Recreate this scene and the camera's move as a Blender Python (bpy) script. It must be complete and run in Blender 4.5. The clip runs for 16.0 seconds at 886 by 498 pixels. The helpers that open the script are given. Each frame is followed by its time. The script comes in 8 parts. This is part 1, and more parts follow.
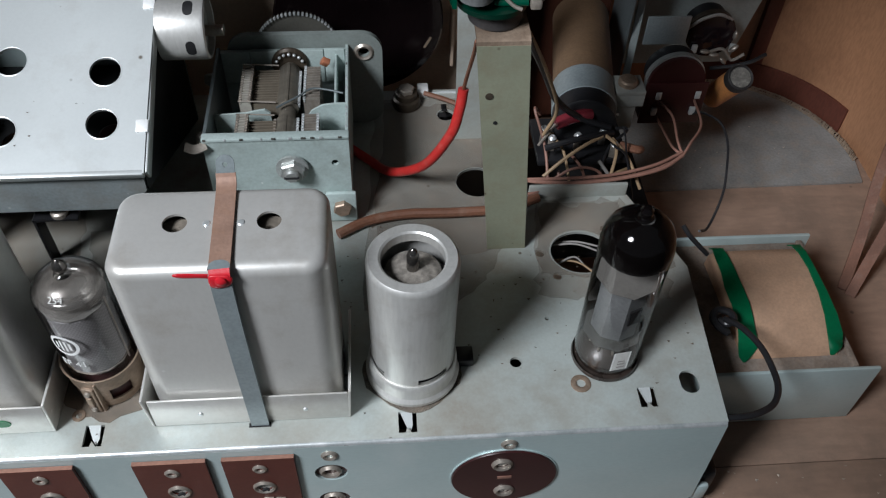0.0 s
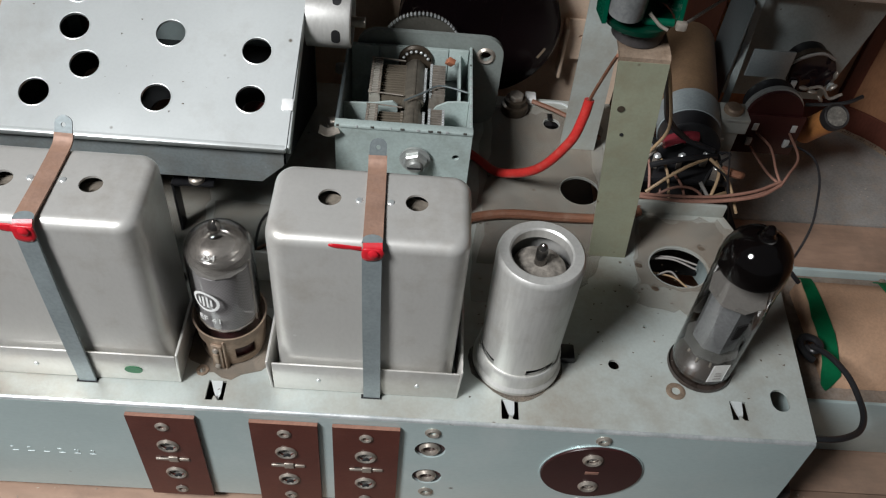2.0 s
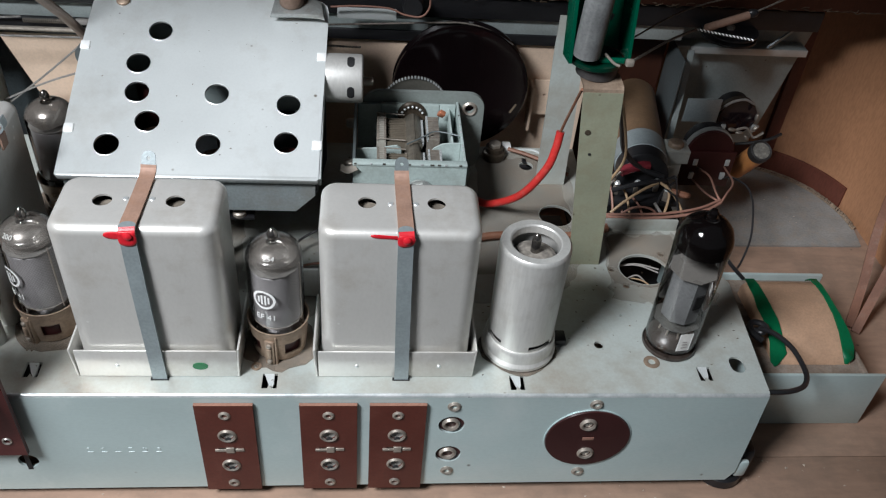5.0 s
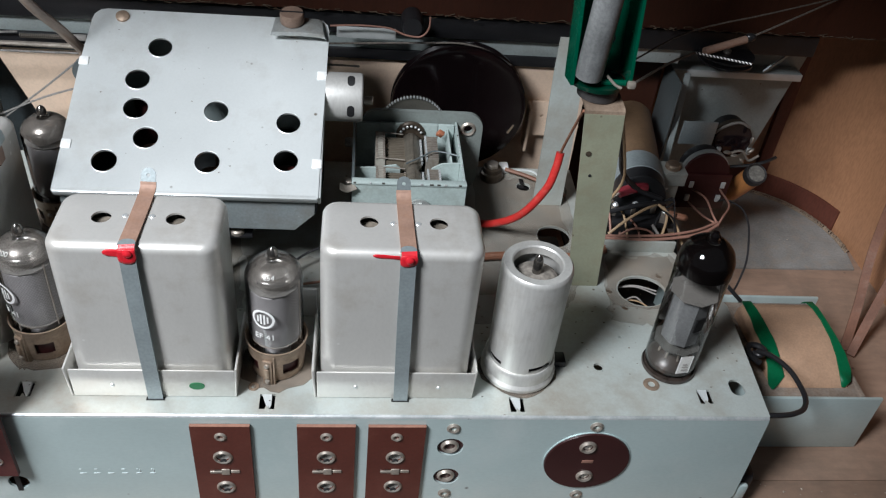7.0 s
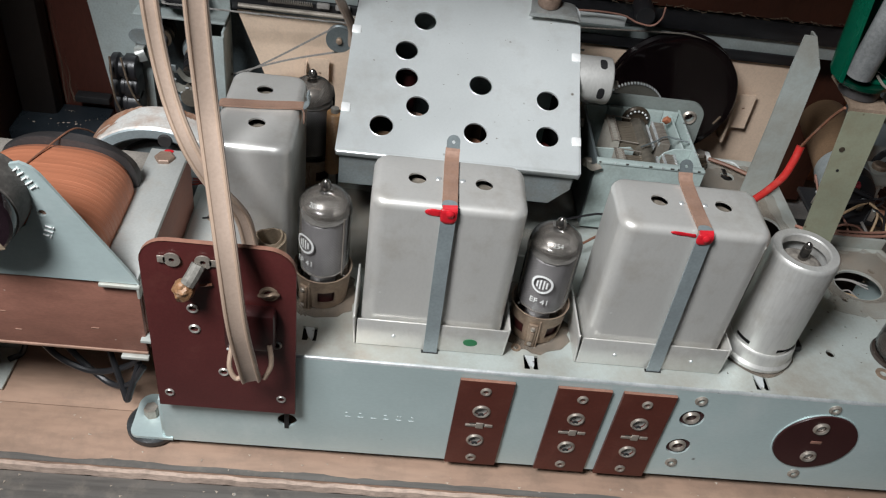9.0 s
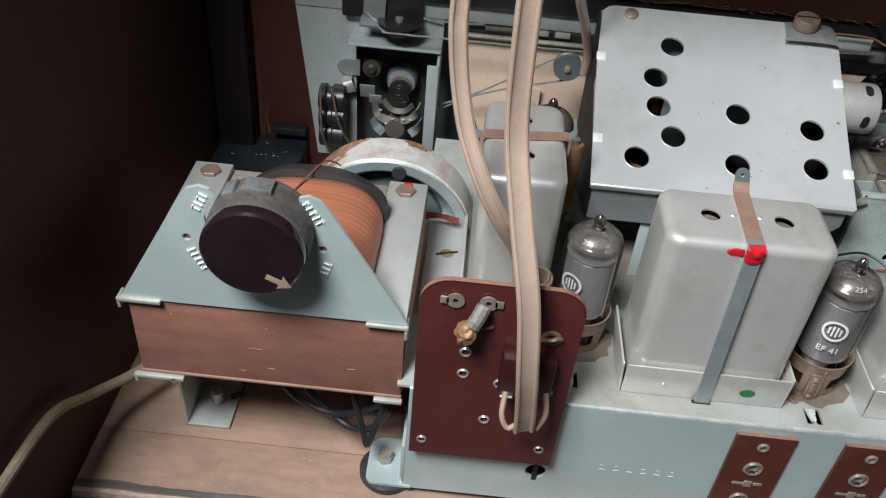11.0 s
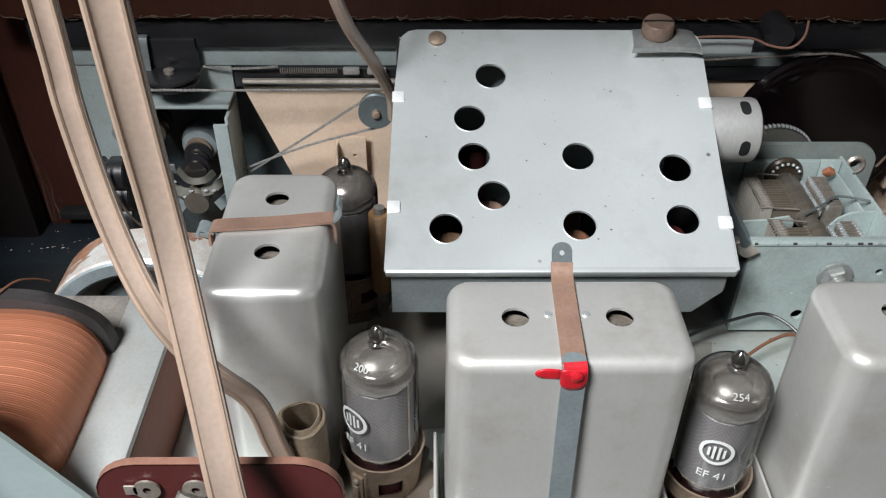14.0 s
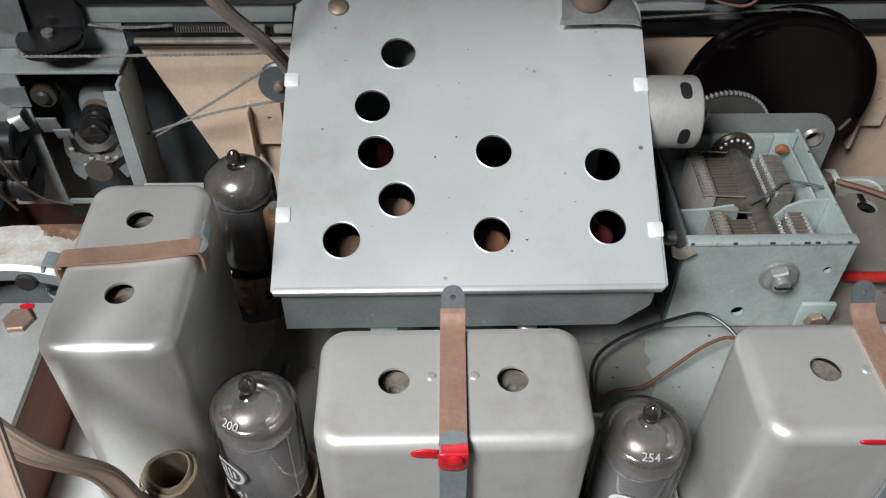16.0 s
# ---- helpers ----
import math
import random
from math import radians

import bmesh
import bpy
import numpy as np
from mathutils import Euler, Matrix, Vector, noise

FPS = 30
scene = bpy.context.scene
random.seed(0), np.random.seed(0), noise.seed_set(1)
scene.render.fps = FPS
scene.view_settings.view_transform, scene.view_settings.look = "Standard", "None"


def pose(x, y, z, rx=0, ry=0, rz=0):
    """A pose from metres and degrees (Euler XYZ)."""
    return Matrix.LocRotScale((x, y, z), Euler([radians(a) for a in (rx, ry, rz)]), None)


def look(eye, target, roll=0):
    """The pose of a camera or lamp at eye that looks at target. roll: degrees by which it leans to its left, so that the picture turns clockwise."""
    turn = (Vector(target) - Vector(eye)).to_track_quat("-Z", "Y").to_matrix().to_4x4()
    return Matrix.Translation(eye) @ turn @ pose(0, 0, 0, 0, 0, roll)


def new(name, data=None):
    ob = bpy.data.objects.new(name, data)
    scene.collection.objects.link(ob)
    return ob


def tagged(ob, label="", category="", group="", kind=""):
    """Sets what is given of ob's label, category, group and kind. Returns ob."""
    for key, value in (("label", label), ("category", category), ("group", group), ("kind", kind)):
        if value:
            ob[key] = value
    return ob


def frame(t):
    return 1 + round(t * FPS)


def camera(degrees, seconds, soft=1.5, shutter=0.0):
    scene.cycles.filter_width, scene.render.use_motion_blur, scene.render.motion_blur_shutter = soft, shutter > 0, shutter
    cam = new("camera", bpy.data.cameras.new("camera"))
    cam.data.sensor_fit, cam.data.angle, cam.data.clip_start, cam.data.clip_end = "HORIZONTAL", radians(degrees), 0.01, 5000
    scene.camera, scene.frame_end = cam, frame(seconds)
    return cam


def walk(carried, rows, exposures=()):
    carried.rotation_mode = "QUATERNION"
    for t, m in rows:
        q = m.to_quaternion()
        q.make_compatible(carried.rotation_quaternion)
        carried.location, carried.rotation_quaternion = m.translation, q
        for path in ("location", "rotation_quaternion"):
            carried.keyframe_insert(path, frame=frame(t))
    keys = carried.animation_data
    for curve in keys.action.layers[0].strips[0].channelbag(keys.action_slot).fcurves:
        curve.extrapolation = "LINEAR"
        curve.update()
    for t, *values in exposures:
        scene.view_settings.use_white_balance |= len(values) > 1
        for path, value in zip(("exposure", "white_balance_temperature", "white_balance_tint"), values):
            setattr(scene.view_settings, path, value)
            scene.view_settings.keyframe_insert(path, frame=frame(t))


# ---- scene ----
cam = camera(54.97, 16.0, 1.2)
# seconds, eye x y z (m), yaw to the left, pitch up, roll (degrees)
ROWS = [
    (0.0, -0.0387, -0.1333, 0.3064, -6.03, -48.83, 2.48),
    (0.5, -0.0597, -0.1439, 0.3157, -5.86, -48.73, 7.09),
    (1.0, -0.0825, -0.1524, 0.3185, -4.63, -48.37, 7.39),
    (1.5, -0.0889, -0.1540, 0.3181, -3.59, -48.41, 6.72),
    (2.0, -0.0718, -0.1466, 0.3118, -3.60, -48.19, 6.55),
    (2.5, -0.0689, -0.1414, 0.2919, -3.08, -48.29, 5.80),
    (3.0, -0.0738, -0.1547, 0.2912, -3.17, -48.62, 3.99),
    (3.5, -0.0842, -0.1600, 0.2650, -4.99, -46.15, 4.00),
    (4.0, -0.0913, -0.1694, 0.2773, -6.15, -43.78, 4.90),
    (4.5, -0.0898, -0.1935, 0.2968, -6.47, -41.99, 5.21),
    (5.0, -0.0952, -0.2182, 0.3265, -6.75, -40.68, 5.31),
    (5.2, -0.1041, -0.2285, 0.3381, -6.53, -40.22, 5.32),
    (7.3, -0.1008, -0.2155, 0.3243, -8.05, -39.26, 6.69),
    (7.5, -0.1081, -0.2162, 0.3253, -8.02, -39.49, 6.95),
    (8.0, -0.1413, -0.2236, 0.3306, -7.60, -39.71, 7.20),
    (8.5, -0.1733, -0.2257, 0.3261, -6.92, -40.16, 8.17),
    (9.0, -0.2010, -0.2312, 0.3237, -5.70, -40.63, 9.12),
    (9.5, -0.2253, -0.2374, 0.3282, -3.38, -40.85, 8.54),
    (10.0, -0.2495, -0.2411, 0.3237, -1.09, -41.26, 7.61),
    (10.2, -0.2582, -0.2353, 0.3204, -0.68, -41.17, 7.24),
    (12.3, -0.2808, -0.1835, 0.2812, 1.87, -36.17, 2.41),
    (12.5, -0.2737, -0.1739, 0.2788, 1.36, -36.23, 2.25),
    (13.0, -0.2533, -0.1578, 0.2743, 0.05, -36.19, 1.59),
    (13.5, -0.2320, -0.1427, 0.2753, -0.20, -36.72, 0.40),
    (14.0, -0.2090, -0.1255, 0.2738, -0.89, -37.73, 0.51),
    (14.5, -0.1907, -0.1062, 0.2793, -1.43, -40.70, 0.79),
    (15.0, -0.1850, -0.0925, 0.2796, -1.74, -42.67, 0.92),
    (15.5, -0.1856, -0.0825, 0.2817, -1.81, -44.10, 0.76),
    (16.0, -0.1827, -0.0796, 0.2836, -2.06, -45.55, 0.81),
]


def aimed(x, y, z, yaw, pitch, roll):
    return pose(x, y, z, 90 + pitch, 0, yaw) @ pose(0, 0, 0, 0, 0, roll)


walk(cam, [(t, aimed(*row)) for t, *row in ROWS], [(0.0, -0.32, 6150, 10), (1.0, -0.2, 6550, 10), (2.5, -0.25, 6500, 10), (3.5, -0.2, 6300, 10), (5.0, 0.0, 6300, 10), (7.5, 0.05, 6250, 10), (8.5, 0.05, 6450, 10), (9.0, -0.18, 6500, 10), (10.0, -0.33, 6500, 10), (12.5, 0.0, 6450, 10), (14.0, -0.05, 6450, 10), (16.0, -0.28, 6500, 10)])

# ---- light ----
world = bpy.data.worlds.new("room")
scene.world = world
world.use_nodes = True
world.node_tree.nodes["Background"].inputs[0].default_value = (0.80, 0.90, 1.0, 1)
world.node_tree.nodes["Background"].inputs[1].default_value = 0.056


def spot_lamp(name, eye, target, radius, power, colour, cone, blend):
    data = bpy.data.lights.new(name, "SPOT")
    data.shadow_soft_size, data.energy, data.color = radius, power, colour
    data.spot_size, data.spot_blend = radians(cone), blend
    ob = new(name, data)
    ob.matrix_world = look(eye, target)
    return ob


# Added unseen spot behind the radio on the left; cone edge dims front right
spot_lamp("unseen_key_light", (-0.468, -0.316, 0.687), (-0.165, 0.235, 0.05), 0.11, 45.5, (0.96, 0.98, 1.0), 56, 0.42)

# ---- materials ----


def mat(name, col, rough=0.5, metal=0.0, var=0.25, scale=60.0, stretch=(1, 1, 1), bump=0.15, fine=900.0,
        stain=None, amount=0.35, spots=None, rvar=0.12, trans=0.0, ior=1.45, alpha=1.0, coat=0.0, grain=None, wave=0.0):
    m = bpy.data.materials.new(name)
    m.use_nodes = True
    nt = m.node_tree
    b = nt.nodes["Principled BSDF"]
    tc = nt.nodes.new("ShaderNodeTexCoord")
    mp = nt.nodes.new("ShaderNodeMapping")
    mp.inputs["Scale"].default_value = stretch
    nt.links.new(tc.outputs["Object"], mp.inputs[0])
    n1 = nt.nodes.new("ShaderNodeTexNoise")
    n1.inputs["Scale"].default_value, n1.inputs["Detail"].default_value = scale, 6
    n2 = nt.nodes.new("ShaderNodeTexNoise")
    n2.inputs["Scale"].default_value, n2.inputs["Detail"].default_value = fine, 4
    for n in (n1, n2):
        nt.links.new(mp.outputs[0], n.inputs[0])
    r1 = nt.nodes.new("ShaderNodeValToRGB")
    r1.color_ramp.elements[0].position, r1.color_ramp.elements[1].position = 0.3, 0.72
    r1.color_ramp.elements[0].color = (*[c * (1 - var) for c in col], 1)
    r1.color_ramp.elements[1].color = (*[min(1, c * (1 + var * 0.6)) for c in col], 1)
    nt.links.new(n1.outputs[0], r1.inputs[0])
    mix = nt.nodes.new("ShaderNodeMixRGB")
    mix.blend_type = "MULTIPLY"
    mix.inputs[0].default_value = min(1.0, var * 1.6) if grain is None else grain
    r2 = nt.nodes.new("ShaderNodeValToRGB")
    r2.color_ramp.elements[0].position, r2.color_ramp.elements[1].position = 0.35, 0.6
    r2.color_ramp.elements[0].color = (0.6, 0.6, 0.6, 1)
    nt.links.new(n2.outputs[0], r2.inputs[0])
    nt.links.new(r1.outputs[0], mix.inputs[1])
    nt.links.new(r2.outputs[0], mix.inputs[2])
    out = mix.outputs[0]
    if stain:
        n3 = nt.nodes.new("ShaderNodeTexNoise")
        n3.inputs["Scale"].default_value, n3.inputs["Detail"].default_value = scale * 2.3, 8
        n3.inputs["Roughness"].default_value = 0.7
        nt.links.new(tc.outputs["Object"], n3.inputs[0])
        r3 = nt.nodes.new("ShaderNodeValToRGB")
        r3.color_ramp.elements[0].position, r3.color_ramp.elements[1].position = 0.62 - amount * 0.4, 0.75
        nt.links.new(n3.outputs[0], r3.inputs[0])
        mx = nt.nodes.new("ShaderNodeMixRGB")
        mx.inputs[2].default_value = (*stain, 1)
        sc = nt.nodes.new("ShaderNodeMath")
        sc.operation, sc.inputs[1].default_value = "MULTIPLY", min(1.0, amount * 2)
        nt.links.new(r3.outputs[0], sc.inputs[0])
        nt.links.new(sc.outputs[0], mx.inputs[0])
        nt.links.new(out, mx.inputs[1])
        out = mx.outputs[0]
    if spots:
        density, share, colour = spots
        vo = nt.nodes.new("ShaderNodeTexVoronoi")
        vo.inputs["Scale"].default_value = density
        nt.links.new(tc.outputs["Object"], vo.inputs["Vector"])
        r4 = nt.nodes.new("ShaderNodeValToRGB")
        r4.color_ramp.elements[0].position, r4.color_ramp.elements[1].position = 0.05, 0.13
        r4.color_ramp.elements[0].color, r4.color_ramp.elements[1].color = (1, 1, 1, 1), (0, 0, 0, 1)
        nt.links.new(vo.outputs["Distance"], r4.inputs[0])
        sep = nt.nodes.new("ShaderNodeSeparateColor")
        nt.links.new(vo.outputs["Color"], sep.inputs[0])
        few = nt.nodes.new("ShaderNodeMath")
        few.operation, few.inputs[1].default_value = "LESS_THAN", share
        nt.links.new(sep.outputs[0], few.inputs[0])
        both = nt.nodes.new("ShaderNodeMath")
        both.operation = "MULTIPLY"
        nt.links.new(r4.outputs[0], both.inputs[0])
        nt.links.new(few.outputs[0], both.inputs[1])
        ms = nt.nodes.new("ShaderNodeMixRGB")
        ms.inputs[2].default_value = (*colour, 1)
        nt.links.new(both.outputs[0], ms.inputs[0])
        nt.links.new(out, ms.inputs[1])
        out = ms.outputs[0]
    nt.links.new(out, b.inputs["Base Color"])
    b.inputs["Metallic"].default_value = metal
    rr = nt.nodes.new("ShaderNodeMapRange")
    rr.inputs["To Min"].default_value, rr.inputs["To Max"].default_value = max(0.02, rough - rvar), min(1, rough + rvar)
    nt.links.new(n1.outputs[0], rr.inputs[0])
    nt.links.new(rr.outputs[0], b.inputs["Roughness"])
    if bump:
        bp = nt.nodes.new("ShaderNodeBump")
        bp.inputs["Strength"].default_value, bp.inputs["Distance"].default_value = bump, 0.0004
        nt.links.new(n2.outputs[0], bp.inputs["Height"])
        nt.links.new(bp.outputs[0], b.inputs["Normal"])
        if wave:
            n5 = nt.nodes.new("ShaderNodeTexNoise")
            n5.inputs["Scale"].default_value, n5.inputs["Detail"].default_value = 38, 2
            nt.links.new(tc.outputs["Object"], n5.inputs[0])
            bw = nt.nodes.new("ShaderNodeBump")
            bw.inputs["Strength"].default_value, bw.inputs["Distance"].default_value = wave, 0.0012
            nt.links.new(n5.outputs[0], bw.inputs["Height"])
            nt.links.new(bw.outputs[0], bp.inputs["Normal"])
    b.inputs["Transmission Weight"].default_value = trans
    b.inputs["IOR"].default_value = ior
    b.inputs["Alpha"].default_value = alpha
    b.inputs["Coat Weight"].default_value = coat
    return m


CHASSIS = mat("grey_green_plated_steel", (0.49, 0.535, 0.51), 0.44, 0.28, 0.18, 9, bump=0.10, stain=(0.30, 0.24, 0.18), amount=0.56, spots=(150, 0.22, (0.14, 0.12, 0.09)), grain=0.14, wave=0.1)
APRON = mat("blue_grey_plated_steel", (0.53, 0.64, 0.635), 0.36, 0.33, 0.18, 12, stretch=(0.5, 1, 1), bump=0.06, stain=(0.66, 0.72, 0.71), amount=0.28, spots=(120, 0.09, (0.22, 0.24, 0.23)), grain=0.1, wave=0.14)
COVER = mat("pale_blue_steel_sheet", (0.71, 0.745, 0.74), 0.31, 0.42, 0.17, 9, bump=0.03, stain=(0.45, 0.435, 0.40), amount=0.32, spots=(140, 0.18, (0.20, 0.18, 0.15)), rvar=0.10, grain=0.06, wave=0.12)
BRIGHT = mat("bare_bright_edge", (0.80, 0.82, 0.82), 0.32, 0.6, 0.10, 60, stain=(0.42, 0.48, 0.48), amount=0.5)
ALU = mat("dull_aluminium", (0.690, 0.678, 0.645), 0.36, 0.52, 0.14, 16, stretch=(1, 1, 0.5), bump=0.05, stain=(0.43, 0.385, 0.325), amount=0.30, spots=(130, 0.10, (0.86, 0.86, 0.84)), grain=0.08, wave=0.25)
SHIELD = mat("brushed_aluminium", (0.655, 0.648, 0.620), 0.40, 0.55, 0.16, 30, stretch=(1, 1, 0.12), bump=0.10, stain=(0.45, 0.42, 0.375), amount=0.32, grain=0.2)
DUSTY = mat("dusty_aluminium", (0.53, 0.545, 0.525), 0.5, 0.45, 0.10, 40, bump=0.1, stain=(0.44, 0.39, 0.33), amount=0.28)
ZINC = mat("zinc_strap", (0.36, 0.415, 0.43), 0.42, 0.45, 0.18, 40, bump=0.1, stain=(0.24, 0.27, 0.28), amount=0.3)
RUST = mat("brown_corroded_strap", (0.345, 0.215, 0.160), 0.6, 0.2, 0.2, 90, bump=0.25, stain=(0.30, 0.17, 0.11), amount=0.3)
PERT = mat("red_brown_laminate_board", (0.088, 0.020, 0.019), 0.34, 0, 0.2, 26, bump=0.05, stain=(0.14, 0.05, 0.04), amount=0.2)
PERT2 = mat("dark_laminate_board", (0.040, 0.010, 0.010), 0.36, 0, 0.2, 40, bump=0.05)
PEDGE = mat("cut_laminate_edge", (0.27, 0.135, 0.095), 0.6, 0, 0.2, 200)
CUP = mat("bright_drawn_cup", (0.60, 0.575, 0.53), 0.30, 0.65, 0.2, 200, bump=0.1, stain=(0.30, 0.25, 0.2), amount=0.3)
TIN = mat("tinned_brass", (0.46, 0.41, 0.355), 0.40, 0.6, 0.25, 120, bump=0.15, stain=(0.26, 0.20, 0.155), amount=0.3)
BRASS = mat("tarnished_brass", (0.36, 0.270, 0.200), 0.46, 0.45, 0.28, 90, bump=0.25, stain=(0.20, 0.135, 0.09), amount=0.38)
# plain black: stands for shade in hollows, slots and holes; also black marks
DARK = mat("shade_and_mark_black", (0.012, 0.012, 0.013), 0.6, 0, 0.2, 60)
BLACK = mat("black_plastic_and_gap_shade", (0.018, 0.018, 0.02), 0.35, 0, 0.2, 60)
BAKE = mat("dark_bakelite", (0.017, 0.010, 0.013), 0.14, 0, 0.3, 50, bump=0.02, coat=0.4)
DRUM = mat("brown_black_moulded_drum", (0.005, 0.0028, 0.0033), 0.14, 0, 0.3, 40, bump=0.02)
RED = mat("red_sealing_lacquer", (0.53, 0.014, 0.024), 0.35, 0, 0.15, 90, bump=0.2)
GREENP = mat("green_paint_dab", (0.02, 0.16, 0.06), 0.4, 0, 0.2, 90)
GREEN = mat("green_moulded_plastic", (0.0, 0.060, 0.032), 0.25, 0, 0.15, 50, bump=0.03)
TAPE = mat("green_insulating_tape", (0.0, 0.12, 0.045), 0.4, 0, 0.2, 60)
GREYRUBD = mat("grey_black_hard_rubber", (0.045, 0.050, 0.053), 0.4, 0, 0.4, 90, bump=0.3)
DEEPGREEN = mat("shade_dark_green", (0.0, 0.020, 0.011), 0.3, 0, 0.2, 50, bump=0.05)
GREYRUB = mat("grey_rubber_sleeve", (0.17, 0.175, 0.175), 0.35, 0, 0.4, 50)
REDTUBE = mat("red_insulating_sleeve", (0.50, 0.030, 0.026), 0.36, 0, 0.2, 60, bump=0.08, stain=(0.50, 0.14, 0.11), amount=0.3)
TRIMWOOD = mat("red_brown_trim_wood", (0.135, 0.042, 0.027), 0.5, 0, 0.28, 20, stretch=(1, 1, 0.3), bump=0.1)
FLOOR = mat("cabinet_plywood", (0.36, 0.238, 0.172), 0.6, 0, 0.22, 14, stretch=(0.25, 1, 1), bump=0.15, fine=300, stain=(0.17, 0.125, 0.095), amount=0.42, spots=(90, 0.10, (0.07, 0.05, 0.04)))
GREYWOOD = mat("grey_weathered_wood", (0.125, 0.115, 0.105), 0.65, 0, 0.45, 30, stretch=(0.06, 1, 1), bump=0.4, fine=420, stain=(0.24, 0.205, 0.17), amount=0.26, spots=(110, 0.12, (0.5, 0.47, 0.43)))
CHIP = mat("raw_chipped_wood", (0.58, 0.44, 0.36), 0.8, 0, 0.35, 60, stretch=(0.3, 1, 1), bump=0.4, stain=(0.20, 0.16, 0.13), amount=0.35)
# wood toned near black, with the cabinet's inner shade in the colour
WALLWOOD = mat("dark_shade_toned_wood", (0.050, 0.0135, 0.0055), 0.62, 0, 0.3, 14, stretch=(1, 1, 0.2), bump=0.05)
DARKPOST = mat("near_black_post_shade", (0.008, 0.0055, 0.0045), 0.55, 0, 0.35, 20, stretch=(1, 1, 0.3), bump=0.1)
BLUEBLACK = mat("blue_black_block", (0.020, 0.026, 0.032), 0.3, 0, 0.3, 30, bump=0.08)
CURVEWOOD = mat("brown_bent_plywood", (0.44, 0.222, 0.118), 0.45, 0, 0.25, 12, stretch=(1, 1, 0.25), bump=0.06, stain=(0.18, 0.08, 0.045), amount=0.25)
REDWOOD = mat("red_brown_stained_wood", (0.066, 0.021, 0.0145), 0.5, 0, 0.25, 20, stretch=(1, 1, 0.3))
CREAM = mat("pale_board", (0.68, 0.52, 0.395), 0.6, 0, 0.12, 18, bump=0.06, stain=(0.45, 0.33, 0.24), amount=0.18)
FELT = mat("grey_felt_sheet", (0.26, 0.252, 0.238), 0.9, 0, 0.25, 45, bump=0.4, fine=700, stain=(0.30, 0.235, 0.18), amount=0.35)
COPPER = mat("enamelled_copper_winding", (0.50, 0.190, 0.105), 0.34, 0.35, 0.10, 10, stretch=(1, 30, 1), bump=0.25, fine=25, grain=0.12, stain=(0.36, 0.19, 0.125), amount=0.3)
STUDBR = mat("brown_grey_bolt", (0.24, 0.165, 0.125), 0.5, 0.3, 0.25, 120, bump=0.25)
RESISTRED = mat("dark_red_resistor_lacquer", (0.23, 0.030, 0.042), 0.25, 0, 0.2, 60, coat=0.3)
REDENAM = mat("dark_red_enamelled_wire", (0.22, 0.035, 0.028), 0.35, 0.2, 0.2, 90)
RUSTRED = mat("red_brown_rust", (0.27, 0.135, 0.080), 0.75, 0.05, 0.35, 60, bump=0.5, stain=(0.46, 0.36, 0.29), amount=0.42)
GREYDUST = mat("grey_settled_dust", (0.27, 0.245, 0.215), 0.9, 0, 0.3, 80, bump=0.5)
LAMIN = mat("rusty_laminations", (0.285, 0.130, 0.094), 0.55, 0.1, 0.16, 40, stretch=(1.6, 1, 5), bump=0.2, fine=320, stain=(0.22, 0.105, 0.075), amount=0.3, spots=(260, 0.12, (0.46, 0.36, 0.30)), grain=0.25)
PAPER = mat("dark_wax_paper", (0.035, 0.032, 0.032), 0.5, 0, 0.3, 50, bump=0.3)
BROWNPAPER = mat("brown_paper_tube", (0.19, 0.118, 0.068), 0.5, 0, 0.3, 40, bump=0.15, stain=(0.11, 0.07, 0.045), amount=0.3)
COILBROWN = mat("orange_brown_coil", (0.34, 0.19, 0.085), 0.5, 0, 0.25, 60, bump=0.1)
ORANGE = mat("orange_waxed_tube", (0.62, 0.26, 0.085), 0.45, 0, 0.2, 60, bump=0.1)
COILPAPER = mat("tan_coil_paper", (0.50, 0.315, 0.205), 0.6, 0, 0.2, 60, bump=0.2, stain=(0.36, 0.24, 0.165), amount=0.35)
OLIVE = mat("olive_plated_bracket", (0.33, 0.34, 0.245), 0.46, 0.3, 0.16, 30, bump=0.1, stain=(0.26, 0.215, 0.14), amount=0.34, spots=(160, 0.12, (0.14, 0.11, 0.07)), grain=0.12)
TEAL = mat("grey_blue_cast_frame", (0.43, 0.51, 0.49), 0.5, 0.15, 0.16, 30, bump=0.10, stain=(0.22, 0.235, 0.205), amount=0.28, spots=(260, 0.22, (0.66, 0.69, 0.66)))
PLATES = mat("capacitor_vanes", (0.52, 0.49, 0.43), 0.4, 0.45, 0.15, 60)
HOLDER = mat("dusty_dark_moulding", (0.075, 0.068, 0.062), 0.6, 0, 0.35, 90, bump=0.3, stain=(0.16, 0.145, 0.13), amount=0.35)
FRONTSTEEL = mat("shade_toned_blue_steel", (0.27, 0.305, 0.31), 0.42, 0.35, 0.2, 30, bump=0.08, stain=(0.20, 0.19, 0.17), amount=0.4, spots=(220, 0.15, (0.4, 0.42, 0.42)))
ENDPLATE = mat("shade_toned_cast_plate", (0.235, 0.265, 0.250), 0.5, 0.15, 0.16, 30, bump=0.1, stain=(0.16, 0.165, 0.145), amount=0.3)
DIALGREY = mat("blue_grey_dial_sheet", (0.40, 0.455, 0.450), 0.45, 0.25, 0.18, 20, bump=0.08, stain=(0.27, 0.28, 0.26), amount=0.35, spots=(200, 0.12, (0.18, 0.17, 0.15)))
RIMCHIP = mat("bare_dark_paint_chip", (0.10, 0.095, 0.085), 0.5, 0.3, 0.3, 300)
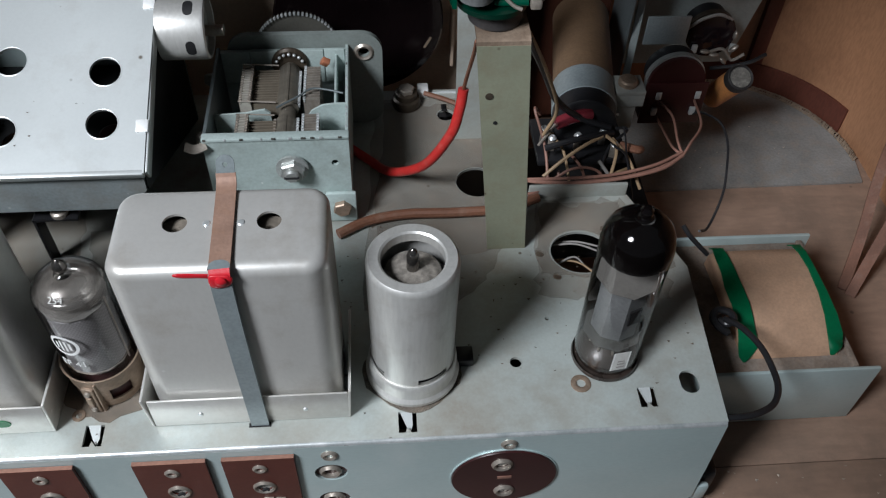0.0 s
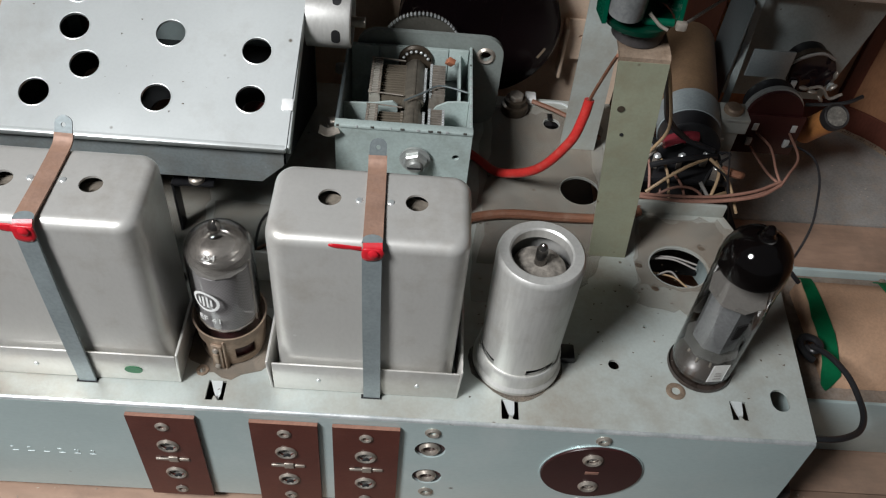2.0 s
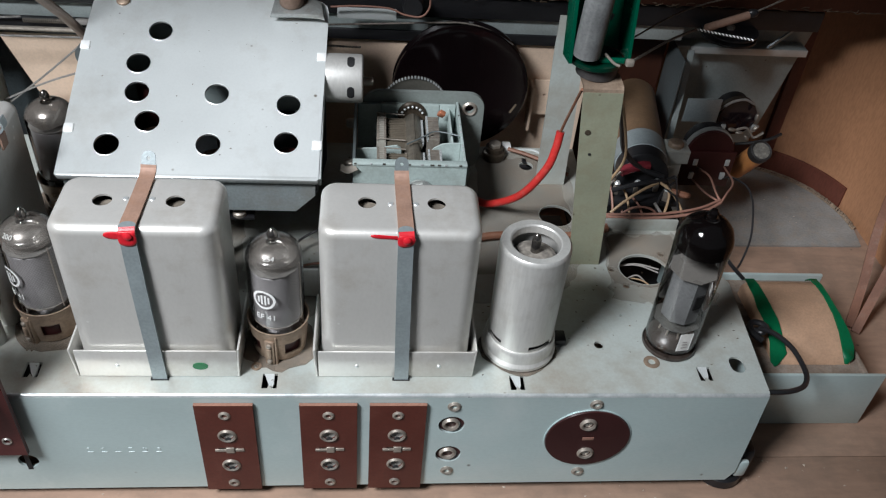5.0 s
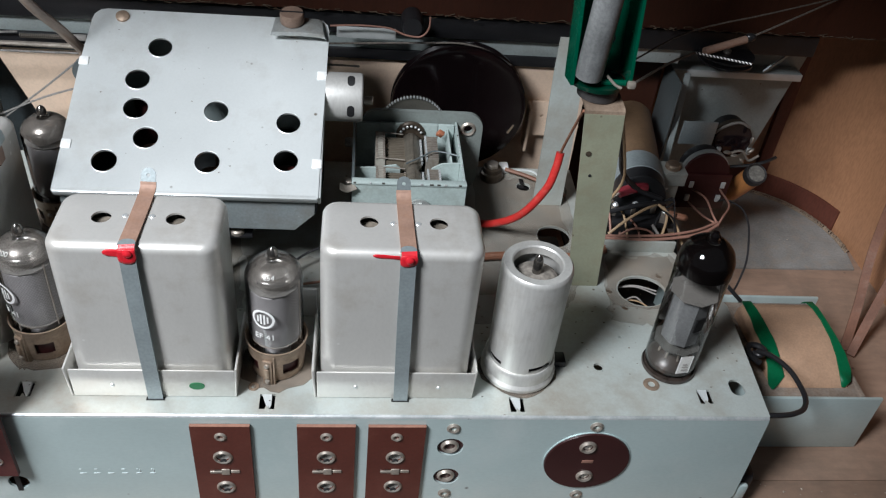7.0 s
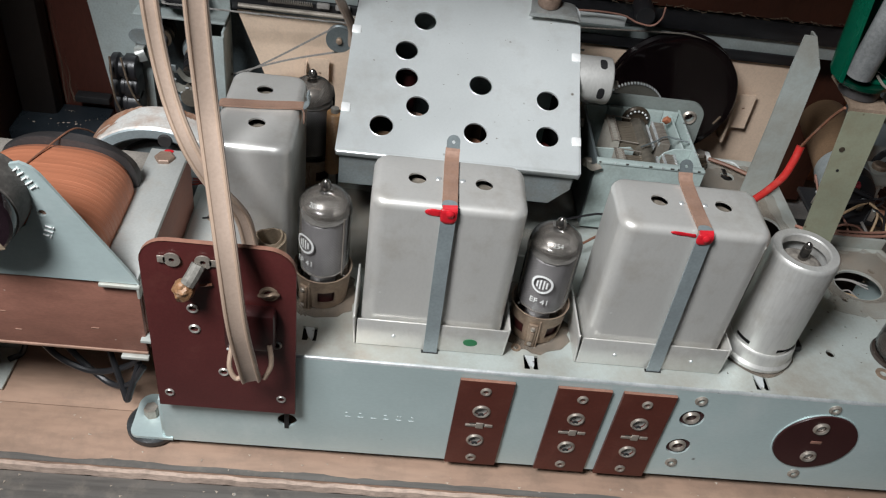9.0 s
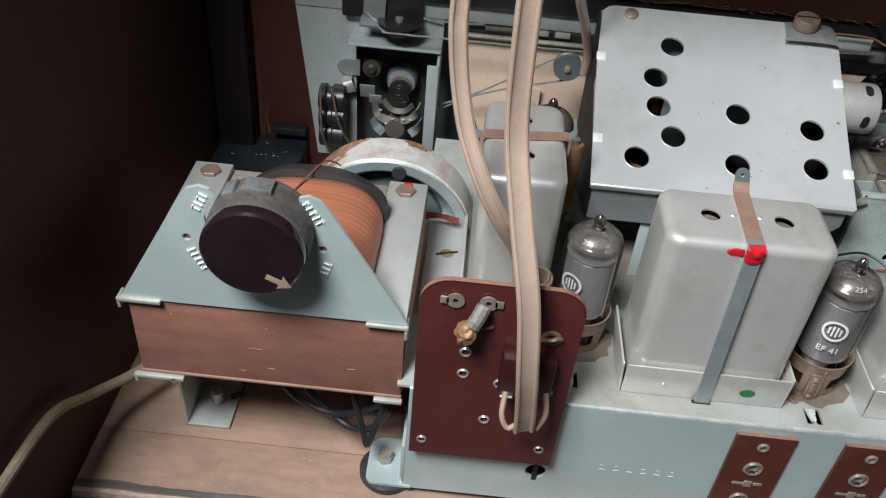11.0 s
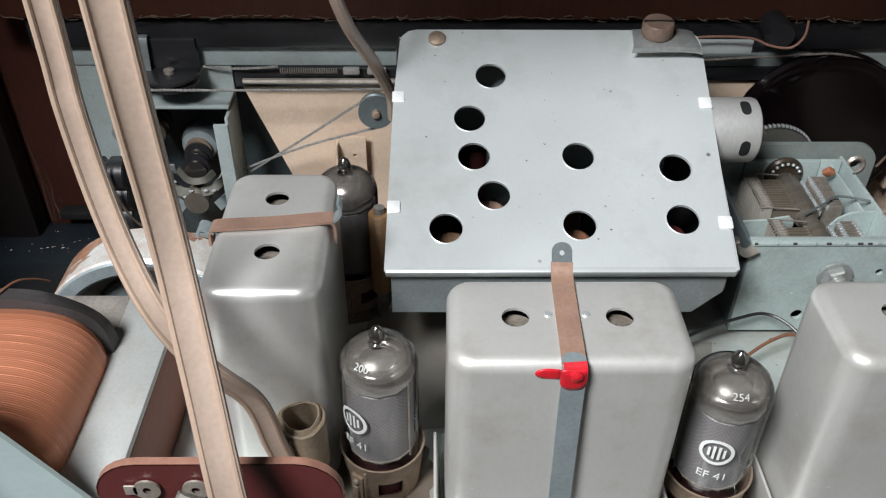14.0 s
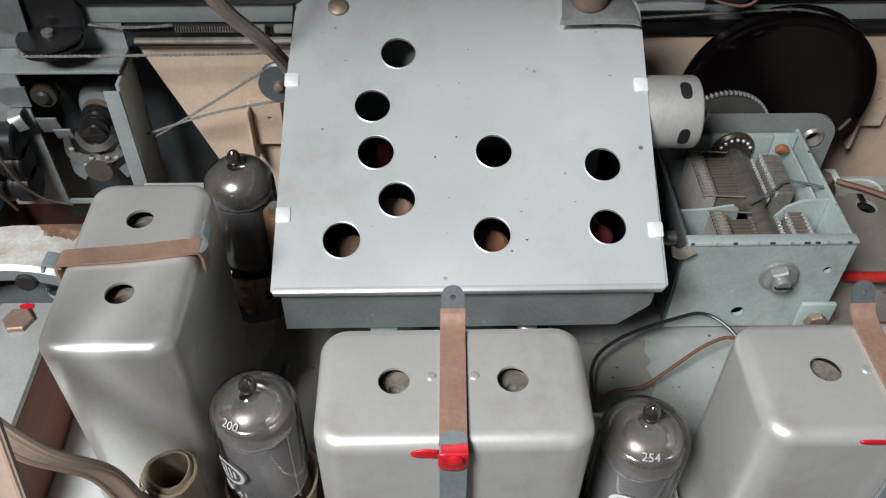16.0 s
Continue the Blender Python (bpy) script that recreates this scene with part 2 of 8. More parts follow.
SHAFTM = mat("brown_grey_rotor_metal", (0.20, 0.178, 0.145), 0.38, 0.5, 0.25, 60, stretch=(1, 6, 1), bump=0.1)
BEARM = mat("dark_brown_bearing_and_hollow_shade", (0.075, 0.058, 0.042), 0.35, 0.3, 0.3, 120, bump=0.2)
COREDUST = mat("dusty_brown_core", (0.24, 0.185, 0.145), 0.85, 0, 0.3, 60, bump=0.5, stain=(0.30, 0.27, 0.235), amount=0.4)
RECESSM = mat("recess_shade_blue_grey", (0.055, 0.070, 0.075), 0.45, 0.2, 0.35, 40, bump=0.1)
CLAMPM = mat("dull_grey_clamp_steel", (0.42, 0.44, 0.43), 0.36, 0.55, 0.2, 40, bump=0.08, stain=(0.25, 0.22, 0.18), amount=0.35)
GEARM = mat("dull_brown_grey_gear", (0.135, 0.130, 0.112), 0.45, 0.45, 0.2, 60, bump=0.1)
WHITEZ = mat("white_galvanised_ring", (0.70, 0.70, 0.67), 0.5, 0.2, 0.2, 22, bump=0.25, stain=(0.36, 0.20, 0.12), amount=0.5)


def thin_glass(name, tint, ior=1.3):
    """A thin blown wall: clear, with a mirror-like sheen that grows towards the rim."""
    m = bpy.data.materials.new(name)
    m.use_nodes = True
    nt = m.node_tree
    nt.nodes.remove(nt.nodes["Principled BSDF"])
    clear = nt.nodes.new("ShaderNodeBsdfTransparent")
    clear.inputs[0].default_value = (*tint, 1)
    gloss = nt.nodes.new("ShaderNodeBsdfGlossy")
    gloss.inputs["Roughness"].default_value = 0.05
    sheen = nt.nodes.new("ShaderNodeFresnel")
    sheen.inputs[0].default_value = ior
    mix = nt.nodes.new("ShaderNodeMixShader")
    nt.links.new(sheen.outputs[0], mix.inputs[0])
    nt.links.new(clear.outputs[0], mix.inputs[1])
    nt.links.new(gloss.outputs[0], mix.inputs[2])
    nt.links.new(mix.outputs[0], nt.nodes["Material Output"].inputs[0])
    return m


GLASS = thin_glass("clear_valve_glass", (0.87, 0.865, 0.86), 1.55)
SMOKEGLASS = thin_glass("smoky_valve_glass", (0.80, 0.785, 0.77), 1.5)
SILVER = mat("dark_silver_getter", (0.22, 0.205, 0.19), 0.16, 0.9, 0.35, 50, bump=0, rvar=0.06)
SILVER2 = mat("silvery_getter_film", (0.46, 0.42, 0.38), 0.22, 0.75, 0.35, 60, bump=0, rvar=0.08, alpha=0.8)
SMOKE = mat("smoked_getter_glass", (0.004, 0.003, 0.003), 0.06, 0, 0.1, 20, bump=0, rvar=0.02)
GETTER = mat("dusty_getter_film", (0.40, 0.365, 0.33), 0.30, 0.5, 0.35, 60, bump=0, rvar=0.1, alpha=0.40)
FOOTM = mat("dusty_brown_glass_foot", (0.050, 0.038, 0.032), 0.3, 0, 0.4, 200, bump=0.1, spots=(500, 0.14, (0.4, 0.38, 0.35)))
CAGE2 = mat("dark_anode_metal", (0.27, 0.28, 0.285), 0.4, 0.3, 0.25, 60, bump=0.1)
DKSTEEL = mat("dark_and_shade_toned_steel", (0.15, 0.175, 0.18), 0.42, 0.4, 0.2, 30, bump=0.08)
CAGE = mat("grey_anode_mesh", (0.36, 0.345, 0.345), 0.5, 0.25, 0.2, 60, bump=0.2, fine=1800, grain=0.25)


def weave(m, pitch, dark):
    """Two sets of slanting bands over the base colour: a drawn wire mesh."""
    nt = m.node_tree
    b = nt.nodes["Principled BSDF"]
    old = b.inputs["Base Color"].links[0].from_socket
    tc = nt.nodes.new("ShaderNodeTexCoord")
    for turn in (0.62, -0.62):
        mp = nt.nodes.new("ShaderNodeMapping")
        mp.inputs["Rotation"].default_value = (0, turn, 0)
        wv = nt.nodes.new("ShaderNodeTexWave")
        wv.wave_type, wv.bands_direction = "BANDS", "X"
        wv.inputs["Scale"].default_value = 0.31 / pitch
        rp = nt.nodes.new("ShaderNodeValToRGB")
        rp.color_ramp.elements[0].position, rp.color_ramp.elements[1].position = 0.35, 0.6
        rp.color_ramp.elements[0].color = (dark, dark, dark, 1)
        mx = nt.nodes.new("ShaderNodeMixRGB")
        mx.blend_type = "MULTIPLY"
        mx.inputs[0].default_value = 0.28
        nt.links.new(tc.outputs["Object"], mp.inputs[0])
        nt.links.new(mp.outputs[0], wv.inputs[0])
        nt.links.new(wv.outputs[0], rp.inputs[0])
        nt.links.new(old, mx.inputs[1])
        nt.links.new(rp.outputs[0], mx.inputs[2])
        old = mx.outputs[0]
    nt.links.new(old, b.inputs["Base Color"])


weave(CAGE, 0.00085, 0.55)
MICA2 = mat("dark_mica_spacer", (0.10, 0.097, 0.09), 0.3, 0.1, 0.15, 60)
VANES = mat("brown_capacitor_vanes", (0.23, 0.195, 0.15), 0.4, 0.45, 0.15, 60)
FELTEDGE = mat("tan_felt_fray", (0.33, 0.25, 0.18), 0.85, 0, 0.35, 300)
DUSTFUZZ = mat("grey_beige_dust_fuzz", (0.25, 0.225, 0.195), 0.9, 0, 0.5, 260, bump=0.9, fine=700)
CERAMIC = mat("dirty_grey_ceramic", (0.19, 0.18, 0.16), 0.5, 0, 0.4, 200, bump=0.3, stain=(0.38, 0.35, 0.31), amount=0.3)
PALETAB = mat("pale_matte_tab", (0.84, 0.85, 0.84), 0.45, 0.2, 0.08, 60)
STAMP = mat("worn_stamping", (0.58, 0.64, 0.635), 0.5, 0.2, 0.2, 200)
CRUMB = mat("brown_crumbs", (0.14, 0.105, 0.075), 0.8, 0, 0.5, 300)
CHIPS = mat("pale_wood_flakes", (0.50, 0.42, 0.34), 0.8, 0, 0.4, 300)
RING = mat("silver_getter_ring", (0.62, 0.60, 0.57), 0.16, 0.9, 0.2, 60, bump=0, rvar=0.06)
PERT3 = mat("orange_brown_laminate_strip", (0.098, 0.024, 0.016), 0.36, 0, 0.22, 30, bump=0.06, stain=(0.17, 0.07, 0.05), amount=0.22)
GRIME = mat("brown_grime", (0.25, 0.185, 0.135), 0.9, 0, 0.4, 120, bump=0.5, alpha=0.38)
DUSTFILM = mat("thin_brown_dust_film", (0.33, 0.255, 0.19), 0.95, 0, 0.4, 60, bump=0.4, alpha=0.14)
MICA = mat("mica_spacer", (0.22, 0.21, 0.195), 0.3, 0.1, 0.15, 60)
WHITE = mat("white_printing", (0.82, 0.82, 0.80), 0.6, 0, 0.08, 200)
CORD = mat("yellowed_clear_twin_lead", (0.375, 0.285, 0.228), 0.33, 0, 0.14, 30, bump=0.05, coat=0.25)
CORDCORE = mat("copper_cord_core", (0.46, 0.335, 0.252), 0.4, 0.2, 0.12, 30)
CORDGREY = mat("grey_twisted_cord", (0.26, 0.25, 0.235), 0.75, 0, 0.3, 600)
TWINE = mat("dial_cord_twine", (0.16, 0.14, 0.12), 0.8, 0, 0.4, 900)
WIREB = mat("black_wire", (0.02, 0.02, 0.022), 0.35, 0, 0.2, 60)
WIREY = mat("yellowed_wire", (0.42, 0.29, 0.17), 0.5, 0, 0.2, 60)
WIREP = mat("pink_brown_wire", (0.29, 0.150, 0.112), 0.5, 0, 0.25, 60)
WIREG = mat("grey_wire", (0.34, 0.32, 0.30), 0.5, 0, 0.2, 60)
WIREBR = mat("brown_rubber_wire", (0.20, 0.088, 0.052), 0.5, 0, 0.25, 60, stain=(0.30, 0.22, 0.17), amount=0.2)
STAPLE = mat("straw_tape", (0.34, 0.265, 0.185), 0.65, 0, 0.3, 90, bump=0.3, stain=(0.20, 0.14, 0.09), amount=0.35)
FRAY = mat("brown_frayed_fibre", (0.12, 0.088, 0.06), 0.85, 0, 0.4, 300)
WAX = mat("brown_wax_blob", (0.30, 0.155, 0.075), 0.45, 0, 0.4, 220, bump=0.6, stain=(0.45, 0.36, 0.27), amount=0.3)
SLUG = mat("beige_tuning_slug", (0.21, 0.18, 0.145), 0.7, 0, 0.4, 200, bump=0.4)

# ---- mesh helpers ----


def mesh():
    return bmesh.new()


def box(bm, x0, x1, y0, y1, z0, z1, bev=0.0005, m=None, seg=2):
    vs = [bm.verts.new((x, y, z)) for x in (x0, x1) for y in (y0, y1) for z in (z0, z1)]
    fs = [(0, 1, 3, 2), (4, 6, 7, 5), (0, 4, 5, 1), (2, 3, 7, 6), (0, 2, 6, 4), (1, 5, 7, 3)]
    faces = [bm.faces.new([vs[i] for i in f]) for f in fs]
    allv = set(vs)
    if bev > 0:
        edges = list({e for f in faces for e in f.edges})
        res = bmesh.ops.bevel(bm, geom=edges, offset=bev, segments=seg, affect="EDGES", profile=0.5)
        allv = {v for v in vs if v.is_valid} | set(res["verts"])
    if m is not None:
        bmesh.ops.transform(bm, matrix=m, verts=list(allv))
    return bm


def loft(bm, rings, cap0=True, cap1=True, closed=True):
    vr = [[bm.verts.new(p) for p in ring] for ring in rings]
    n = len(vr[0])
    for a, b in zip(vr, vr[1:]):
        for i in range(n if closed else n - 1):
            j = (i + 1) % n
            bm.faces.new((a[i], a[j], b[j], b[i]))
    if cap0:
        bm.faces.new(list(reversed(vr[0])))
    if cap1:
        bm.faces.new(vr[-1])
    return vr


def loft_of(rings):
    bm = mesh()
    loft(bm, rings)
    return bm


def lathe(bm, prof, at=(0, 0, 0), axis="z", seg=36, cap=True, turn=None):
    """Turns a profile of (radius, height) round an axis through at."""
    rings = []
    for r, h in prof:
        ring = []
        for i in range(seg):
            a = 2 * math.pi * i / seg
            c, s = max(r, 1e-6) * math.cos(a), max(r, 1e-6) * math.sin(a)
            p = {"z": (c, s, h), "y": (c, h, -s), "x": (h, c, s)}[axis]
            p = Vector(p)
            if turn is not None:
                p = turn @ p
            ring.append(p + Vector(at))
        rings.append(ring)
    loft(bm, rings, cap, cap)
    return bm


def curve(pts, n=6):
    """A smooth line through the points."""
    if len(pts) < 3:
        return [Vector(p) for p in pts]
    p = [Vector(pts[0]) * 2 - Vector(pts[1])] + [Vector(q) for q in pts] + [Vector(pts[-1]) * 2 - Vector(pts[-2])]
    out = []
    for i in range(1, len(p) - 2):
        for k in range(n):
            t = k / n
            out.append(0.5 * (2 * p[i] + (p[i + 1] - p[i - 1]) * t + (2 * p[i - 1] - 5 * p[i] + 4 * p[i + 1] - p[i + 2]) * t * t
                              + (3 * p[i] - p[i - 1] - 3 * p[i + 1] + p[i + 2]) * t ** 3))
    out.append(p[-2])
    return out


def sweep(bm, pts, section, side=None, cap=True):
    """Carries a flat section of (across, out) along a line."""
    rings, prev = [], None
    for i, p in enumerate(pts):
        d = (pts[min(i + 1, len(pts) - 1)] - pts[max(i - 1, 0)]).normalized()
        if side is not None:
            u = Vector(side)
        else:
            u = prev if prev is not None else (Vector((0, 0, 1)).cross(d) if abs(d.z) < 0.9 else Vector((1, 0, 0)))
        u = (u - d * u.dot(d)).normalized()
        prev = u
        w = d.cross(u)
        rings.append([p + u * a + w * b for a, b in section])
    loft(bm, rings, cap, cap)
    return bm


def tube(bm, pts, r, seg=8, n=6):
    return sweep(bm, curve(pts, n), [(r * math.cos(2 * math.pi * i / seg), r * math.sin(2 * math.pi * i / seg)) for i in range(seg)])


def rope(bm, pts, r, twist=1900.0):
    """Two strands twisted round one another."""
    line, run = curve(pts, 10), [0.0]
    for a, b in zip(line, line[1:]):
        run.append(run[-1] + (b - a).length)
    count = max(8, int(run[-1] * twist / 1.2))
    fine, j = [], 0
    for i in range(count + 1):
        d = run[-1] * i / count
        while j < len(run) - 2 and run[j + 1] < d:
            j += 1
        fine.append((line[j].lerp(line[j + 1], (d - run[j]) / max(1e-9, run[j + 1] - run[j])), d))
    for k in (0, math.pi):
        rows = []
        for i, (p, d) in enumerate(fine):
            way = (fine[min(i + 1, count)][0] - fine[max(i - 1, 0)][0]).normalized()
            u = way.cross(Vector((0, 1, 0.3))).normalized()
            rows.append(p + (u * math.cos(d * twist + k) + way.cross(u) * math.sin(d * twist + k)) * r * 0.5)
        sweep(bm, rows, [(r * 0.56 * math.cos(q), r * 0.56 * math.sin(q)) for q in (0, 1.57, 3.14, 4.71)])
    return bm


def ribbon(bm, pts, width, thick, side, n=6):
    w, t = width / 2, thick / 2
    return sweep(bm, curve(pts, n), [(-w, -t), (w, -t), (w, t), (-w, t)], side)


def circle(x, y, r, n=24, ry=None):
    return [(x + r * math.cos(2 * math.pi * i / n), y + (ry or r) * math.sin(2 * math.pi * i / n)) for i in range(n)]


def rrect(x0, x1, y0, y1, r, n=6):
    out = []
    for cx, cy, a0 in ((x1 - r, y1 - r, 0), (x0 + r, y1 - r, 90), (x0 + r, y0 + r, 180), (x1 - r, y0 + r, 270)):
        out += [(cx + r * math.cos(radians(a0 + 90 * k / n)), cy + r * math.sin(radians(a0 + 90 * k / n))) for k in range(n + 1)]
    return out


def plate(bm, outline, holes, thick, m=None):
    """A sheet with holes right through it: the outline lies in x, y; it goes down by its thickness."""
    m = m or Matrix()
    loops, edges = [], []
    for loop in (outline, *holes):
        vs = [bm.verts.new((x, y, 0)) for x, y in loop]
        es = [bm.edges.new((vs[i], vs[(i + 1) % len(vs)])) for i in range(len(vs))]
        loops.append(vs)
        edges += es
    res = bmesh.ops.triangle_fill(bm, use_beauty=True, use_dissolve=False, edges=edges, normal=(0, 0, 1))
    top = [f for f in res["geom"] if isinstance(f, bmesh.types.BMFace)]
    low = {}
    for vs in loops:
        for v in vs:
            low[v] = bm.verts.new((v.co.x, v.co.y, -thick))
    for f in top:
        bm.faces.new([low[v] for v in reversed(f.verts)])
    for vs in loops:
        for i in range(len(vs)):
            a, b = vs[i], vs[(i + 1) % len(vs)]
            bm.faces.new((b, a, low[a], low[b]))
    bmesh.ops.transform(bm, matrix=m, verts=[v for vs in loops for v in vs] + list(low.values()))
    return bm


# x to the right, y up the wall, outwards to -y of the world
UPRIGHT = Matrix(((1, 0, 0, 0), (0, 0, -1, 0), (0, 1, 0, 0), (0, 0, 0, 1)))


def upright(y):
    return Matrix.Translation((0, y, 0)) @ UPRIGHT


def origin(ob):
    p = Vector((0, 0, 0))
    while ob is not None:
        p += ob.location
        ob = ob.parent
    return p


def finish(name, bm, material, at, angle=35, smooth=True):
    bmesh.ops.translate(bm, vec=-at, verts=bm.verts[:])
    bmesh.ops.recalc_face_normals(bm, faces=bm.faces[:])
    lim = radians(angle)
    for f in bm.faces:
        f.smooth = smooth
    for e in bm.edges:
        if len(e.link_faces) == 2 and e.calc_face_angle(0) > lim:
            e.smooth = False
    me = bpy.data.meshes.new(name)
    bm.to_mesh(me)
    bm.free()
    me.materials.append(material)
    return me


def thing(name, at, label, category, group="", kind=""):
    ob = new(name)
    ob.empty_display_size = 0.005
    ob.location = at
    return tagged(ob, label, category, group, kind)


def part(name, bm, material, parent, label="", angle=35):
    ob = new(name, finish(name, bm, material, origin(parent), angle))
    ob.parent = parent
    return tagged(ob, label) if label else ob


def single(name, bm, material, at, label, category, group="", kind="", angle=35):
    ob = new(name, finish(name, bm, material, Vector(at), angle))
    ob.location = at
    return tagged(ob, label, category, group, kind)


def structure(name, bm, material, label="", category="wall", angle=35):
    return single(name, bm, material, (0, 0, 0), label, category, "", "structure", angle)


def hexagon(bm, at, axis, r, h, turn=0.3):
    """A hexagonal nut or bolt head on an axis of the world."""
    pts0, pts1, pts2 = [], [], []
    for i in range(6):
        a = turn + math.pi / 3 * i
        c, s = math.cos(a), math.sin(a)
        for lst, rr, hh in ((pts0, r, 0), (pts1, r, h * 0.8), (pts2, r * 0.88, h)):
            p = {"z": (c * rr, s * rr, hh), "y": (c * rr, -hh, s * rr), "x": (hh, c * rr, s * rr)}[axis]
            lst.append(Vector(at) + Vector(p))
    loft(bm, [pts0, pts1, pts2])
    return bm


def eyelet(bm, x, y, z, r, ri, h=0.0008, axis="y"):
    """A rolled rivet ring; on the rear face (axis y) it stands out towards -y."""
    prof = [(ri, -0.001), (ri, h * 0.7), ((r + ri) / 2, h), (r, h * 0.3), (r, 0)]
    if axis == "y":
        lathe(bm, [(a, -b) for a, b in prof], (x, y, z), "y", 20, False)
    else:
        lathe(bm, prof, (x, y, z), axis, 20, False)
    return bm


def wrap(bm, cx, cy, radius, facing):
    """Bends what is drawn flat (x across, z up) round an upright cylinder; facing: degrees from +x."""
    for v in bm.verts:
        a = radians(facing) + v.co.x / radius
        v.co = Vector((cx + (radius - v.co.y) * math.cos(a), cy + (radius - v.co.y) * math.sin(a), v.co.z))
    return bm


def lettering(body, size):
    """Flat letters in x, z, from the built-in font, centred."""
    c = bpy.data.curves.new("letters", "FONT")
    c.body, c.size, c.align_x, c.align_y = body, size, "CENTER", "CENTER"
    c.extrude = 0.00004
    ob = bpy.data.objects.new("letters", c)
    scene.collection.objects.link(ob)
    dg = bpy.context.evaluated_depsgraph_get()
    me = bpy.data.meshes.new_from_object(ob.evaluated_get(dg))
    bm = bmesh.new()
    bm.from_mesh(me)
    bmesh.ops.transform(bm, matrix=UPRIGHT, verts=bm.verts[:])
    bpy.data.objects.remove(ob)
    bpy.data.curves.remove(c)
    bpy.data.meshes.remove(me)
    return bm


def merge(bm, other, offset=(0, 0, 0)):
    vs = {v: bm.verts.new(v.co + Vector(offset)) for v in other.verts}
    for f in other.faces:
        bm.faces.new([vs[v] for v in f.verts])
    other.free()
    return bm

# ---- the cabinet ----
FZ = -0.008
LX, RX, FY = -0.424, 0.224, 0.285


def corner_line(n=14):
    """The inside of the cabinet's rounded front corner, from the right side to the front."""
    r, cx, cy = 0.075, RX - 0.075, FY - 0.017 - 0.075
    return [(cx + r * math.cos(radians(90 * k / n)), cy + r * math.sin(radians(90 * k / n))) for k in range(n + 1)]


bm = box(mesh(), LX - 0.02, RX + 0.02, 0.018, 0.33, FZ - 0.012, FZ, 0)
structure("floor", bm, FLOOR, "brown plywood cabinet floor with stains", "floor")
bm = box(mesh(), LX - 0.02, RX + 0.02, -0.0125, 0.0176, FZ - 0.012, FZ + 0.0002, 0.0003)
structure("floor_rear_strip", bm, FLOOR, "light brown wooden strip along the cabinet floor", "floor")
bm = mesh()
pts = [Vector((LX - 0.02 + 0.006 * i, -0.0140 + 0.00022 * math.sin(i * 1.3) + 0.00018 * math.sin(i * 3.1), FZ - 0.0012)) for i in range(112)]
sweep(bm, pts, [(-0.0013, -0.003), (0.0015, -0.003), (0.0011, 0.0007), (-0.0010, 0.0008)], (0, 1, 0))
structure("trim_chipped_edge", bm, CHIP, "chipped pale raw edge of the cabinet floor", "trim")
bm = mesh()
xs = [LX - 0.02 + 0.003 * i for i in range(228)]
wavy = [(x, -0.0096 + 0.0014 * noise.noise(Vector((x * 38, 0, 0))) + 0.0007 * noise.noise(Vector((x * 150, 3, 0)))) for x in xs]
plate(bm, [(x, -0.0126) for x in (xs[0], xs[-1])] + wavy[::-1], [], 0.0002, Matrix.Translation((0, 0, FZ + 0.0005)))
structure("trim_worn_margin", bm, GREYWOOD, "grey worn margin along the floor edge", "trim")
bm = box(mesh(), LX - 0.02, RX + 0.02, -0.0375, -0.0156, FZ - 0.016, FZ - 0.0035, 0.0006)
structure("rear_rail", bm, GREYWOOD, "grey weathered wooden rear rail of the cabinet", "rail")
bm = mesh()
pts = [Vector((LX - 0.02 + 0.006 * i, -0.0386 + 0.0002 * math.sin(i * 1.7), FZ - 0.0065)) for i in range(112)]
sweep(bm, pts, [(-0.0007, -0.003), (0.0008, -0.003), (0.0005, 0.0008), (-0.0005, 0.0008)], (0, 1, 0))
structure("trim_chipped_rail_edge", bm, CHIP, "chipped raw edge of the rear rail", "trim")
bm = box(mesh(), LX - 0.02, RX + 0.02, -0.055, -0.0400, FZ - 0.030, FZ - 0.011, 0.0006)
structure("rear_rail_lower", bm, GREYWOOD, "grey wooden lower lip of the cabinet", "rail")
bm = box(mesh(), -1.6, 1.4, -1.6, 1.2, FZ - 0.05, FZ - 0.030, 0)
structure("table_top", bm, GREYWOOD, "dark grey table top under the radio", "table")
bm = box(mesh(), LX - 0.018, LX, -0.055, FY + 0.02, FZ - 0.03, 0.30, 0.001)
structure("wall_left", bm, WALLWOOD, "inside wall of the cabinet in a near-black shade tone", "wall")
# post painted near black to stand for the unlit corner
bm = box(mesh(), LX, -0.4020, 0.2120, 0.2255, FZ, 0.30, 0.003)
structure("trim_corner_post", bm, DARKPOST, "corner post of the cabinet in a near-black shade tone", "trim")
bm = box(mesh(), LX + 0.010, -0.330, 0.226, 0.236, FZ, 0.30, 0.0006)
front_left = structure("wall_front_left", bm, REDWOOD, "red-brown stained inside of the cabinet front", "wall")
for x, z0, z1, w in ((-0.4006, 0.020, 0.112, 0.0007), (-0.3990, 0.021, 0.086, 0.0005), (-0.3968, 0.0215, 0.058, 0.0009), (-0.3935, 0.021, 0.034, 0.0006)):
    bm = mesh()
    loft(bm, [[Vector((x + d + 0.0006 * math.sin(k * 1.3 + x * 900), y, z0 + (z1 - z0) * k / 10)) for d, y in ((-w * (1 - k / 11), 0.2262), (0, 0.2255), (w * (1 - k / 11), 0.2262))] for k in range(11)])
    part("dried_drip", bm, GRIME, front_left, "greyish dried drip")
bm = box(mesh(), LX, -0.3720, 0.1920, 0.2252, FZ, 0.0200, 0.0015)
structure("trim_corner_block", bm, BLUEBLACK, "blue-black block in the cabinet corner", "trim")
